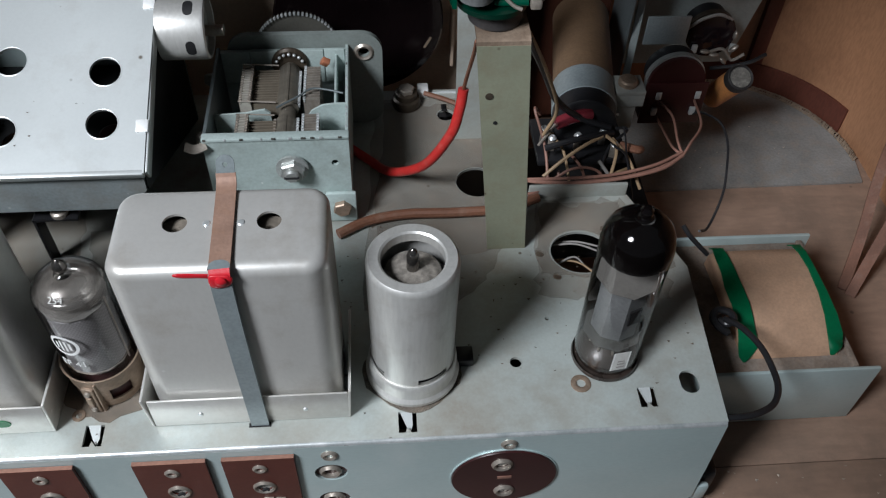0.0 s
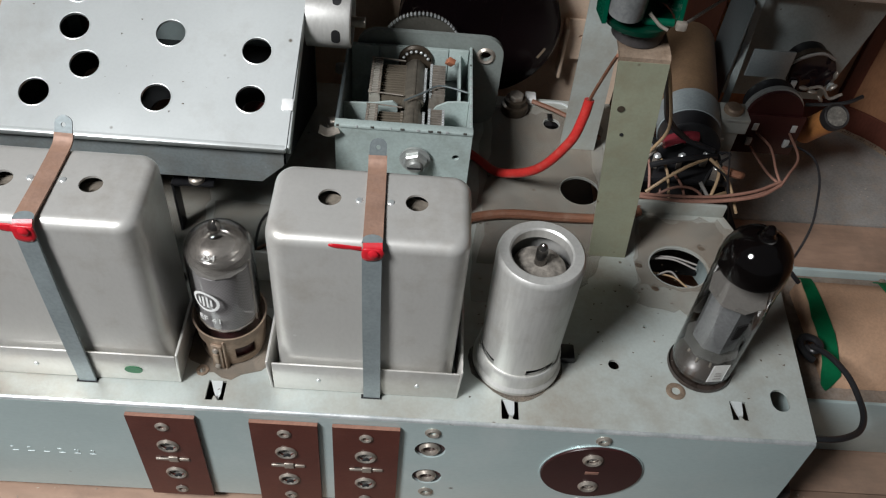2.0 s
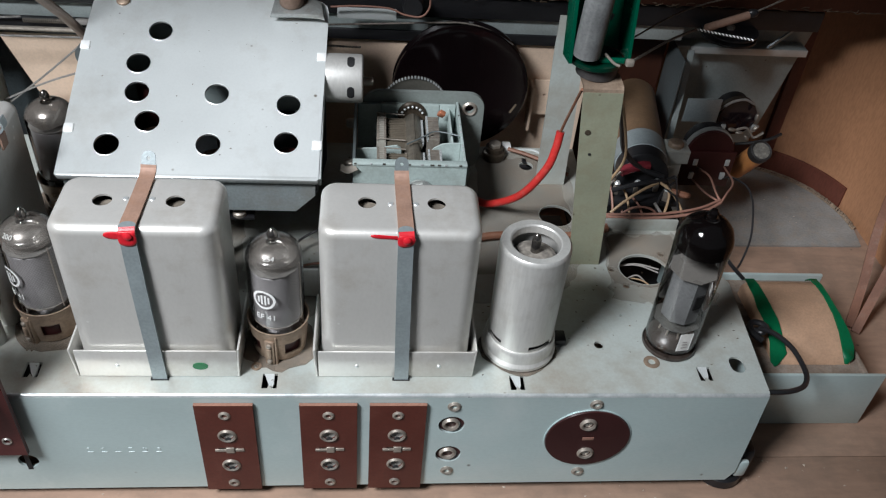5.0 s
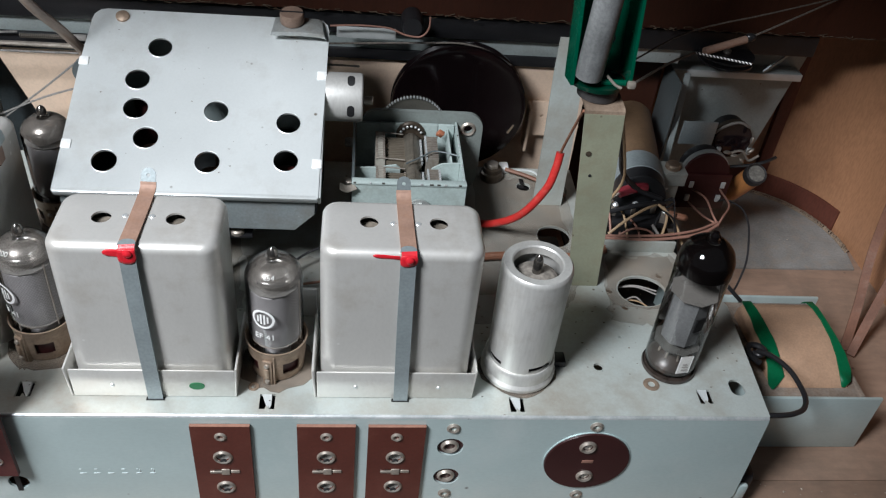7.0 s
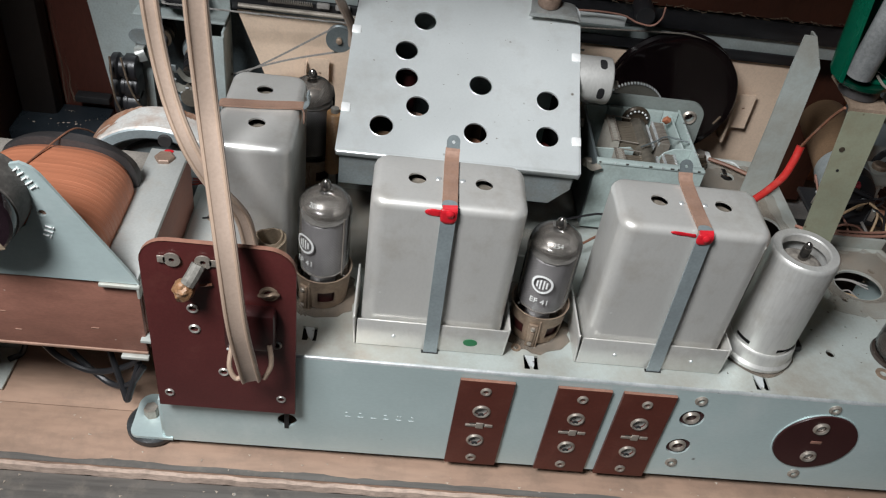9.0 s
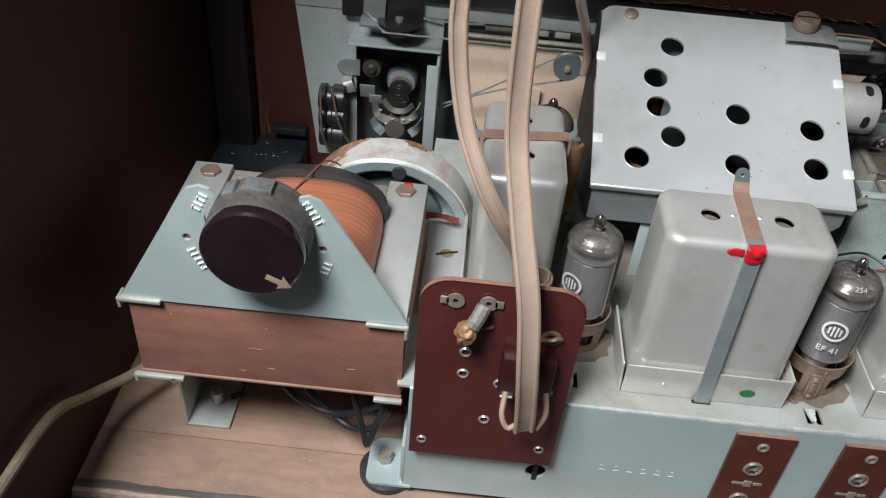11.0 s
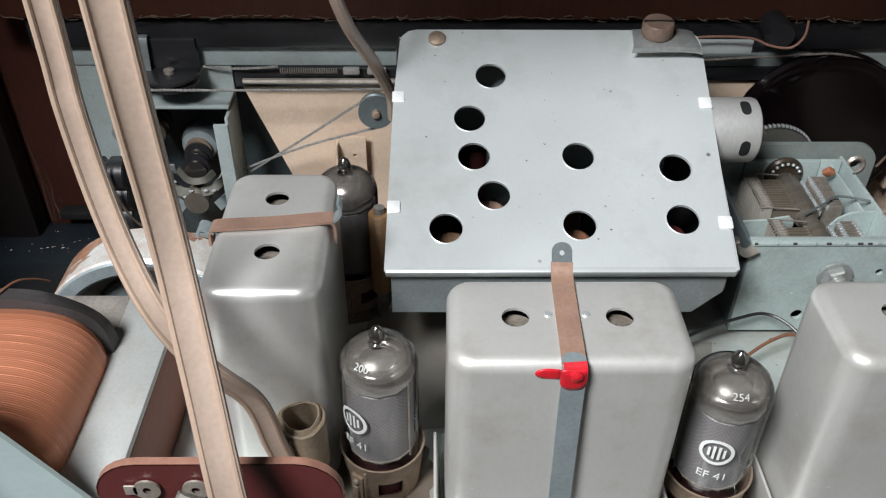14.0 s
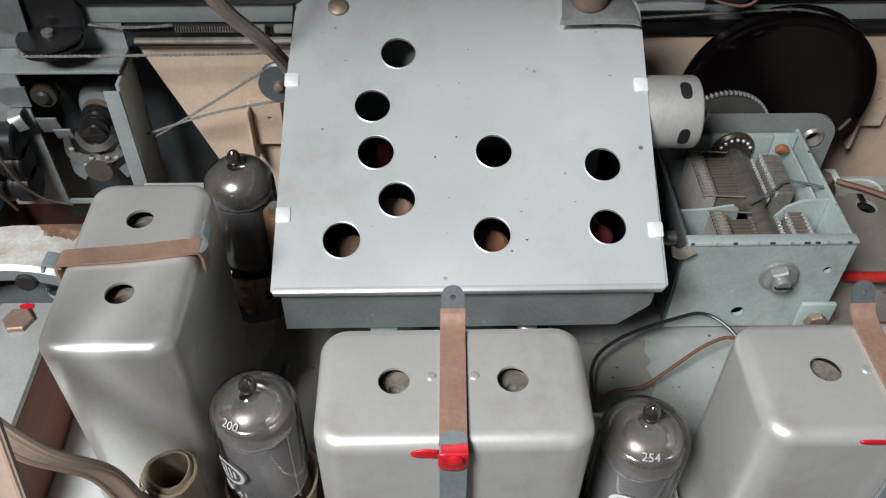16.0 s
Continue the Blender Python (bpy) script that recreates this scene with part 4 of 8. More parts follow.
    if green:
        bm = mesh()
        plate(bm, [(x, y) for x, y in circle(-0.1597, 0.0665, 0.0030, 16, 0.0019)], [], 0.0004, upright(0.0093))
        part("paint_dab", bm, GREENP, c, "dark green paint dab")
    return c


big_can(-0.2055, -0.1470, -0.1889, -0.1635, 0.0275, -0.1768, 0.001, 1, True)
big_can(-0.1125, -0.0535, -0.0953, -0.0698, 0.0290, -0.0815, -0.001, -1, False)

c = thing("transformer_can", (-0.253, 0.065, 0.06), "narrow dull aluminium transformer can with a brown strap across its top", "transformer can", "aluminium cans on the chassis")
bm = can_body(mesh(), -0.2690, -0.2375, 0.0365, 0.0935, 0.0600, 0.1345, holes=((-0.2538, 0.0785, 0.0034), (-0.2530, 0.0535, 0.0034)))
part("can", bm, ALU, c)
for hx, hy in ((-0.2538, 0.0785), (-0.2530, 0.0535)):
    bm = lathe(mesh(), [(0.0052, -0.030), (0.0052, -0.0006), (0.0026, -0.0002), (0.0024, -0.0030), (0.0012, -0.0030)], (hx, hy, 0.1311), "z", 20)
    part("tuning_slug", bm, SLUG, c)
bm = mesh()
ribbon(bm, [(-0.2702, 0.0640, 0.130), (-0.2698, 0.0642, 0.1345), (-0.266, 0.0645, 0.1352), (-0.253, 0.0655, 0.1353), (-0.240, 0.0675, 0.1352), (-0.2365, 0.068, 0.1345), (-0.2362, 0.068, 0.128)], 0.0052, 0.0007, (0, 1, 0), 4)
part("strap", bm, RUST, c, "brown corroded strap")
for pts in ([(-0.2375, 0.068, 0.134), (-0.2345, 0.0685, 0.137), (-0.2350, 0.0685, 0.141)], [(-0.2690, 0.064, 0.134), (-0.2725, 0.0638, 0.1355), (-0.2735, 0.0638, 0.133)]):
    bm = mesh()
    ribbon(bm, pts, 0.0045, 0.0007, (0, 1, 0), 3)
    part("strap_end", bm, ZINC, c)

# ---- valves ----


def dome(r, z0, z1, tip):
    """Half profile of a valve's bulb from its foot to the sealed tip."""
    p = [(r * 0.93, z0), (r, z0 + 0.003), (r, z1 - r * 0.75)]
    for k in range(1, 9):
        a = radians(90 * k / 9)
        p.append((r * (0.22 + 0.78 * math.cos(a)), z1 - r * 0.75 + r * 0.75 * math.sin(a)))
    p += [(r * 0.17, z1 + 0.0004), (0.0013, z1 + 0.0022), (0.0015, z1 + 0.0040), (0.0009, z1 + (tip - z1) * 0.93), (0.0002, tip)]
    return p


def shell(bm, prof, at, seg=40):
    """A thin glass wall from its half outline."""
    lathe(bm, prof, at, "z", seg, True)
    return bm


def small_valve(cx, cy, code, facing, label, printed=True, film=None):
    v = thing("radio_valve", (cx, cy, 0.06), label, "valve", "glass valves on the chassis")
    at = (cx, cy, 0.06)
    r = 0.0109
    bm = shell(mesh(), dome(r, 0.012, 0.0562, 0.0618), at)
    g = part("bulb", bm, GLASS, v, "clear glass bulb with a sealed tip", 60)
    g.visible_shadow = False
    prof = []
    for k in range(0, 9):
        a = radians(8 + 80 * k / 8)
        prof.append((r * 0.965 * (0.22 + 0.78 * math.cos(a)), 0.0478 + r * 0.735 * math.sin(a)))
    bm = lathe(mesh(), prof, at, "z", 40, False)
    for vtx in bm.verts:
        if vtx.co.z < 0.06 + 0.0512:
            q = math.atan2(vtx.co.y - cy, vtx.co.x - cx)
            vtx.co.z += 0.0012 * math.sin(2 * q + 1.0) + 0.0005 * math.sin(5 * q)
    part("getter_film", bm, film or GETTER, v, "silvery getter film under the dome", 60)
    bm = lathe(mesh(), [(0.0070 + 0.0020 * math.cos(radians(q)), 0.0498 + 0.0016 * math.sin(radians(q))) for q in range(0, 361, 30)], at, "z", 36, False)
    part("getter_ring", bm, film or RING, v, "bright silver getter ring", 60)
    bm = mesh()
    lathe(bm, [(0.0088, 0.0180), (0.0093, 0.0185), (0.0093, 0.0440), (0.0088, 0.0446)], at, "z", 32)
    lathe(bm, [(0.0055, 0.012), (0.0055, 0.0178)], at, "z", 16)
    part("anode", bm, CAGE, v, "grey metal anode cage", 25)
    for q in (92, 268):
        u = Vector((math.cos(radians(facing + q)), math.sin(radians(facing + q)), 0)) * 0.0098 + Vector((cx, cy, 0.06))
        bm = tube(mesh(), [u + Vector((0, 0, 0.0165)), u + Vector((0, 0, 0.0468))], 0.00035, 6)
        part("support_rod", bm, TIN, v)
    for z in (0.0178, 0.0450):
        bm = lathe(mesh(), [(0.0099, 0.0), (0.0099, 0.0004)], (cx, cy, 0.06 + z), "z", 12)
        part("mica", bm, MICA, v)
    bm = lathe(mesh(), [(0.0011, 0.0562), (0.0020, 0.0574), (0.0022, 0.0592), (0.0016, 0.0608), (0.0004, 0.0618)], at, "z", 12)
    part("tip", bm, SILVER, v, "dark sealed tip")
    # collar with windows and a front seam
    col = thing("valve_collar", (cx, cy, 0.06), "tarnished brass valve holder collar on the chassis", "valve holder", "brass valve holders")
    n = 48
    f0 = radians(facing)
    R0, R1 = 0.0118, 0.0112
    bm = mesh()

    def ringpt(rr, i, z):
        a = f0 + 2 * math.pi * i / n
        return (cx + rr * math.cos(a), cy + rr * math.sin(a), 0.06 + z)

    levels = (0.0008, 0.0045, 0.0105, 0.0150, 0.0172)
    wins = {i for base in (4, 16, 28, 40) for i in range(base, base + 5)}
    grid = {}
    for s, rr in ((0, R0), (1, R1)):
        for i in range(n):
            for k, z in enumerate(levels):
                grid[s, i, k] = bm.verts.new(ringpt(rr * (0.90, 0.935, 0.98, 1.0, 1.06)[k], i, z))
    for i in range(n):
        j = (i + 1) % n
        for k in range(4):
            if k == 1 and i in wins:
                continue
            bm.faces.new((grid[0, i, k], grid[0, j, k], grid[0, j, k + 1], grid[0, i, k + 1]))
            bm.faces.new((grid[1, j, k], grid[1, i, k], grid[1, i, k + 1], grid[1, j, k + 1]))
        bm.faces.new((grid[0, i, 4], grid[0, j, 4], grid[1, j, 4], grid[1, i, 4]))
    part("collar", bm, BRASS, col)
    a = f0
    bm = mesh()
    turn = Matrix.Translation((cx, cy, 0.06)) @ Matrix.Rotation(a, 4, "Z")
    box(bm, 0.0100, 0.0126, -0.0020, 0.0020, 0.0, 0.0128, 0.0004, turn)
    box(bm, 0.0113, 0.0136, -0.0010, 0.0010, 0.0040, 0.0092, 0.0004, turn)
    box(bm, 0.0100, 0.0121, 0.0022, 0.0030, 0.0, 0.0150, 0.0003, turn)
    seam = part("seam", bm, BRASS, col)
    bm = mesh()
    for z in (0.0022, 0.0108):
        lathe(bm, [(0.0011, 0.0), (0.0009, 0.0008), (0.0002, 0.0011)], (0.0, 0.0, 0.0), "x", 10, True)
        bm.verts.ensure_lookup_table()
        new_v = bm.verts[-30:]
        bmesh.ops.transform(bm, matrix=turn @ Matrix.Translation((0.0127, 0, z)), verts=new_v)
    part("rivet", bm, TIN, seam)
    bm = lathe(mesh(), [(0.0097, 0.0), (0.0099, 0.0100), (0.009, 0.0105)], (cx, cy, 0.0602), "z", 28)
    part("socket_body", bm, PERT2, col, "dark laminate socket inside the collar")
    ring = [(cx + (0.0158 + 0.0024 * noise.noise(Vector((7 * math.cos(q * 0.2094), 7 * math.sin(q * 0.2094), cx * 90)))) * math.cos(q * 0.2094),
             cy + (0.0158 + 0.0024 * noise.noise(Vector((7 * math.cos(q * 0.2094), 7 * math.sin(q * 0.2094), cx * 90)))) * math.sin(q * 0.2094)) for q in range(30)]
    bm = plate(mesh(), ring, [], 0.0001, Matrix.Translation((0, 0, 0.06025)))
    part("grime_ring", bm, GRIME, col, "brown grime round the foot")
    if printed:
        bm = mesh()
        outer, inner = circle(0, 0.0345, 0.0046, 60), circle(0, 0.0345, 0.0037, 40)
        outer = [(x * (1 + 0.035 * (i % 2)), 0.0345 + (y - 0.0345) * (1 + 0.035 * (i % 2))) for i, (x, y) in enumerate(outer)]
        plate(bm, outer, [inner], 0.00005, UPRIGHT)
        for k, (x, h) in enumerate(((-0.0020, 0.0032), (-0.0007, 0.0048), (0.0007, 0.0048), (0.0020, 0.0032))):
            box(bm, x - 0.00035, x + 0.00035, -0.00005, 0.0, 0.0345 - h / 2, 0.0345 + h / 2, 0)
        wrap(bm, cx, cy, r + 0.00006, facing - 6)
        bmesh.ops.translate(bm, vec=(0, 0, 0.06), verts=bm.verts[:])
        part("printed_mark", bm, WHITE, v, "white printed round mark")
        bm = lettering("EF 41", 0.0038)
        wrap(bm, cx, cy, r + 0.00006, facing - 4)
        bmesh.ops.translate(bm, vec=(0, 0, 0.0852), verts=bm.verts[:])
        part("type_lettering", bm, WHITE, v, "white type lettering EF 41")
        bm = lettering(code, 0.0029)
        for vtx in bm.verts:
            q = radians(44) + vtx.co.z / (r * 0.8)
            rr = r * (0.22 + 0.78 * math.cos(q)) + 0.00012
            u = radians(facing + 8) + vtx.co.x / rr
            vtx.co = Vector((cx + rr * math.cos(u), cy + rr * math.sin(u), 0.06 + 0.0562 - r * 0.75 + r * 0.75 * math.sin(q) + 0.00012))
        part("code_lettering", bm, WHITE, v)
    return v


small_valve(-0.1305, 0.0285, "254", -104, "clear glass valve marked EF 41 in a brass collar")
small_valve(-0.2237, 0.0380, "200", -125, "clear glass valve marked EF 41 beside the narrow can")

v = thing("output_valve", (0.0365, 0.0295, 0.06), "glass output valve with a black getter dome", "valve", "glass valves on the chassis")
at = (0.0365, 0.0295, 0.06)
r = 0.0110
OUTV = [(0.0104, 0.003), (0.0110, 0.006), (0.0110, 0.044), (0.0110, 0.049), (0.0112, 0.0545), (0.0113, 0.0585), (0.0109, 0.0620), (0.0096, 0.0655), (0.0074, 0.0680), (0.0048, 0.0694), (0.0032, 0.0700)]
bm = shell(mesh(), OUTV + [(0.0017, 0.0706), (0.0014, 0.0716), (0.0019, 0.0728), (0.0012, 0.0739), (0.0002, 0.0742)], at)
g = part("bulb", bm, SMOKEGLASS, v, "smoky clear glass bulb", 60)
g.visible_shadow = False
prof = [(0.0108, 0.0560)] + [(q * 0.965, z - 0.0002) for q, z in OUTV[5:]]
bm = lathe(mesh(), prof, at, "z", 40, False)
for vtx in bm.verts:
    if vtx.co.z < 0.1135:
        vtx.co.z += 0.0022 * math.sin(math.atan2(vtx.co.y - at[1], vtx.co.x - at[0]) * 3 + 1) + 0.001
part("getter_dome", bm, SMOKE, v, "black mirror-like getter dome", 60)
bm = lathe(mesh(), [(0.0026, 0.0699), (0.0019, 0.0704), (0.0016, 0.0714), (0.0020, 0.0728), (0.0012, 0.0740), (0.0002, 0.0743)], at, "z", 14)
part("tip", bm, SMOKE, v, "black sealed tip")
bm = lathe(mesh(), [(0.0074, 0.0185), (0.0078, 0.019), (0.0078, 0.0432), (0.0072, 0.0436)], at, "z", 8)
part("anode", bm, CAGE2, v, "dark grey anode with a window", 20)
bm = box(mesh(), -0.0022, 0.0022, -0.0003, 0.0003, 0.0, 0.007, 0, Matrix.Translation((at[0] + 0.0030, at[1] - 0.0073, 0.088)) @ Matrix.Rotation(radians(22), 4, "Z"))
part("anode_window", bm, DARK, v)
for z in (0.0158, 0.0438):
    bm = lathe(mesh(), [(0.0100, 0.0), (0.0100, 0.0004)], (at[0], at[1], 0.06 + z), "z", 8)
    part("mica", bm, MICA if z > 0.03 else MICA2, v, "dull mica spacer")
bm = mesh()
for k in range(8):
    a = k * math.pi / 4
    tube(bm, [(at[0] + 0.0072 * math.cos(a), at[1] + 0.0072 * math.sin(a), 0.063), (at[0] + 0.0055 * math.cos(a), at[1] + 0.0055 * math.sin(a), 0.0755)], 0.0005, 6)
part("support_wire", bm, TIN, v)
bm = lathe(mesh(), [(0.0106, 0.0), (0.0115, 0.0004), (0.0117, 0.0012), (0.0114, 0.0022), (0.0111, 0.0008), (0.002, 0.0010)], at, "z", 36)
part("base_ring", bm, FOOTM, v, "dusty brown base ring")
bm = lathe(mesh(), [(0.0100, 0.0040), (0.0102, 0.0060), (0.0085, 0.0085), (0.0040, 0.0105), (0.0030, 0.0150)], at, "z", 28)
part("glass_foot", bm, FOOTM, v, "dusty brown glass foot")
bm = box(mesh(), -0.0030, 0.0030, 0.0, 0.0001, 0.0, 0.0100, 0)
wrap(bm, at[0], at[1], r + 0.0001, -82)
bmesh.ops.translate(bm, vec=(0, 0, 0.0665), verts=bm.verts[:])
part("paper_label", bm, WHITE, v, "white paper label")
bm = mesh()
for k, z in enumerate((0.0685, 0.0703, 0.0718)):
    b2 = box(mesh(), -0.0012, 0.0016 - 0.0004 * k, 0.0, 0.0001, z, z + 0.0006, 0)
    wrap(b2, at[0], at[1], r + 0.0002, -82)
    merge(bm, b2)
part("label_bars", bm, WIREG, v)

# screened valve
s = thing("valve_shield", (-0.0304, 0.0272, 0.06), "bright aluminium screening can over a valve", "valve shield")
at = (-0.0304, 0.0272, 0.06)
prof = [(0.0137, 0.0100), (0.0137, 0.0114), (0.0137, 0.0138), (0.0140, 0.0566), (0.0138, 0.0580), (0.0131, 0.0588), (0.0102, 0.0588), (0.0096, 0.0583), (0.0095, 0.0552), (0.0126, 0.0545), (0.0130, 0.0138), (0.0130, 0.0114), (0.0130, 0.0100)]
bm = mesh()
grid = [[bm.verts.new((at[0] + rr * math.cos(radians(5 * k)), at[1] + rr * math.sin(radians(5 * k)), 0.06 + z)) for k in range(72)] for rr, z in prof]
for i in range(len(prof) - 1):
    for k in range(72):
        if i in (1, 10) and any(abs((k * 5 + 182.5 - c0) % 360 - 180) < hw for c0, hw in ((296, 22), (206, 18))):
            continue
        bm.faces.new((grid[i][k], grid[i][(k + 1) % 72], grid[i + 1][(k + 1) % 72], grid[i + 1][k]))
part("shell", bm, SHIELD, s)
bm = lathe(mesh(), [(0.0130, 0.0006), (0.0156, 0.0010), (0.0158, 0.0028), (0.0148, 0.0042), (0.0149, 0.0078), (0.0146, 0.0098), (0.0141, 0.0104), (0.0132, 0.0104)], at, "z", 48, False)
part("base_ring", bm, SHIELD, s, "flared base ring")
bm = lathe(mesh(), [(0.0112, 0.004), (0.0112, 0.0480), (0.0100, 0.0500)], at, "z", 32)
part("valve_body", bm, DARK, s, "dark valve inside the can")
bm = lathe(mesh(), [(0.0092, 0.0490), (0.0086, 0.0520), (0.0055, 0.0535), (0.0022, 0.0540)], at, "z", 32)
part("valve_top", bm, DUSTFUZZ, s, "dust-covered valve top inside")
bm = lathe(mesh(), [(0.0019, 0.0530), (0.0019, 0.0595), (0.0012, 0.0618), (0.0003, 0.0625)], at, "z", 12)
part("tip", bm, SILVER, s)
ring = [(at[0] + (0.0166 + 0.0008 * math.sin(q * 0.9) + 0.0005 * math.sin(q * 2.3)) * math.cos(q * 0.2094), at[1] + (0.0166 + 0.0008 * math.sin(q * 0.9)) * math.sin(q * 0.2094)) for q in range(30)]
bm = plate(mesh(), ring, [], 0.0001, Matrix.Translation((0, 0, 0.06025)))
part("grime_ring", bm, GRIME, s, "brown grime round the foot")
bm = box(mesh(), -0.0165, -0.0095, 0.027, 0.0335, 0.0602, 0.0635, 0.0006)
single("shield_clip", bm, BLACK, (-0.013, 0.03, 0.0602), "black clip beside the valve shield", "clip")


def crumbs(name, count, seed, place, size, material, label, at):
    """Loose flakes, each a small uneven tetrahedron."""
    random.seed(seed)
    bm = mesh()
    for i in range(count):
        p = Vector(place())
        r = random.uniform(*size)
        vs = [bm.verts.new(p + Vector((r * random.uniform(0.5, 1.4) * math.cos(a), r * random.uniform(0.3, 1.0) * math.sin(a), 0.00005))) for a in (random.uniform(0, 1), random.uniform(2, 3), random.uniform(4, 5))]
        vs.append(bm.verts.new(p + Vector((0, 0, r * random.uniform(0.2, 0.5)))))
        for f in ((0, 1, 3), (1, 2, 3), (2, 0, 3), (2, 1, 0)):
            bm.faces.new([vs[k] for k in f])
    return single(name, bm, material, at, label, "debris", "", "stuff")


def on_deck():
    while True:
        x, y = random.uniform(-0.29, 0.07), random.triangular(0.002, 0.105, 0.05)
        if not (abs(x + 0.176) < 0.032 and 0.008 < y < 0.046) and not (abs(x + 0.083) < 0.032 and 0.008 < y < 0.046):
            return x, y, 0.0601


crumbs("deck_crumbs", 220, 31, on_deck, (0.0003, 0.0009), CRUMB, "brown dust crumbs scattered over the chassis deck", (-0.1, 0.05, 0.06))
crumbs("floor_flakes", 150, 32, lambda: (random.uniform(-0.42, 0.2), random.uniform(-0.0125, 0.017), FZ + 0.0003), (0.0003, 0.0011), CHIPS, "pale wood flakes on the cabinet floor", (-0.1, 0.0, FZ))
crumbs("rail_flakes", 170, 33, lambda: (random.uniform(-0.42, 0.2), random.uniform(-0.037, -0.016), FZ - 0.0034), (0.0003, 0.0011), CHIPS, "pale flakes on the grey rear rail", (-0.1, -0.03, FZ))
crumbs("block_flakes", 26, 35, lambda: (random.uniform(-0.420, -0.375), random.uniform(0.200, 0.222), 0.0201), (0.0003, 0.0011), CHIPS, "pale flakes on the dark corner block", (-0.40, 0.21, 0.0201))
crumbs("felt_flakes", 60, 34, lambda: (random.uniform(0.08, 0.2), random.uniform(0.18, 0.24), FZ + 0.0016), (0.0003, 0.0009), CHIPS, "pale flakes on the grey felt", (0.14, 0.2, FZ))


def dust_film(points, holes, z):
    """A film of dust with a ragged outline, following the deck's openings."""
    out = []
    for (x0, y0), (x1, y1) in zip(points, points[1:] + points[:1]):
        for k in range(12):
            x, y = x0 + (x1 - x0) * k / 12, y0 + (y1 - y0) * k / 12
            out.append((x + 0.0035 * noise.noise(Vector((x * 210, y * 210, 1))), y + 0.0035 * noise.noise(Vector((x * 210, y * 210, 5)))))
    part("dust_film", plate(mesh(), out, holes, 0.00008, Matrix.Translation((0, 0, z))), DUSTFILM, chassis, "thin brown dust film on the deck")


dust_film([(-0.046, 0.052), (-0.006, 0.058), (0.012, 0.090), (0.014, 0.172), (-0.040, 0.172)], [circle(0.0005, 0.117, 0.0088, 24), circle(-0.0092, 0.1600, 0.0040, 18)], 0.0602)
dust_film([(-0.044, 0.072), (0.004, 0.080), (0.010, 0.168), (-0.036, 0.168)], [circle(0.0005, 0.117, 0.0088, 24), circle(-0.0092, 0.1600, 0.0040, 18)], 0.0603)
dust_film([(0.018, 0.056), (0.066, 0.052), (0.072, 0.072), (0.060, 0.104), (0.022, 0.104)], [circle(0.037, 0.077, 0.0122, 32, 0.0109)], 0.0602)
dust_film([(0.020, 0.066), (0.058, 0.064), (0.062, 0.088), (0.056, 0.102), (0.024, 0.102)], [circle(0.037, 0.077, 0.0126, 32, 0.0113)], 0.0603)
dust_film([(-0.146, 0.044), (-0.114, 0.044), (-0.108, 0.096), (-0.150, 0.096)], [], 0.0602)
dust_film([(-0.236, 0.050), (-0.208, 0.048), (-0.150, 0.060), (-0.155, 0.110), (-0.232, 0.115)], [circle(-0.158, 0.054, 0.0055, 18)], 0.0602)

# ---- perforated screening box ----
SL = math.atan(0.463)
TILTED = Matrix.Translation((0, 0.0749, 0.111)) @ Matrix.Rotation(SL, 4, "X")


def slope(y):
    return 0.111 + 0.463 * (y - 0.0749)


def along(y):
    return (y - 0.0749) / math.cos(SL)


sb = thing("screening_box", (-0.17, 0.115, 0.06), "pale steel screening box with a sloping perforated cover", "screening box")
back = along(0.1606)
outl = [(-0.2237, -0.0006), (-0.1160, -0.0006), (-0.1158, 0.02), (-0.1145, back - 0.012)]
outl += [(-0.1205 + 0.006 * math.cos(radians(a)), back - 0.006 + 0.006 * math.sin(radians(a))) for a in (0, 30, 60, 90)]
outl += [(-0.2145 - 0.006 * math.cos(radians(a)), back - 0.006 + 0.006 * math.sin(radians(a))) for a in (90, 60, 30, 0)]
outl += [(-0.2222, back - 0.030)]
HOLES = ((-0.189, 0.142), (-0.1966, 0.1258), (-0.1955, 0.1121), (-0.1895, 0.0987), (-0.2048, 0.0878), (-0.163, 0.0888), (-0.1304, 0.0906), (-0.1303, 0.1080), (-0.1615, 0.1121))
bm = plate(mesh(), outl, [circle(x, along(y), 0.0052, 32) for x, y in HOLES], 0.0011, TILTED)
cover = part("cover", bm, COVER, sb, "sloping sheet cover with nine round holes")
bm = mesh()
for x, y in HOLES:
    lathe(bm, [(0.0052, 0.00005), (0.0054, 0.00010), (0.0056, 0.00002)], (x, along(y), 0), "z", 32, False)
bmesh.ops.transform(bm, matrix=TILTED, verts=bm.verts[:])
part("hole_rim", bm, COVER, cover)
bm = box(mesh(), -0.2234, -0.1163, -0.0012, 0.0008, -0.0034, 0.0001, 0.0005, TILTED)
part("front_lip", bm, COVER, sb, "folded front lip")
bm = mesh()
box(bm, -0.1163, -0.1150, 0.0, back - 0.014, -0.006, -0.0006, 0.0004, TILTED)
part("side_lip", bm, COVER, sb)
bm = mesh()
box(bm, -0.2224, -0.2212, 0.0, back - 0.040, -0.006, -0.0012, 0.0004, TILTED)
part("side_lip", bm, COVER, sb)
for x, y in ((-0.2212, 0.0946), (-0.2205, 0.1336), (-0.1172, 0.0895), (-0.1168, 0.1315)):
    bm = box(mesh(), x - 0.0021, x + 0.0021, along(y) - 0.0023, along(y) + 0.0023, -0.0002, 0.0006, 0.0005, TILTED)
    part("tab", bm, PALETAB, cover, "pale folded tab")
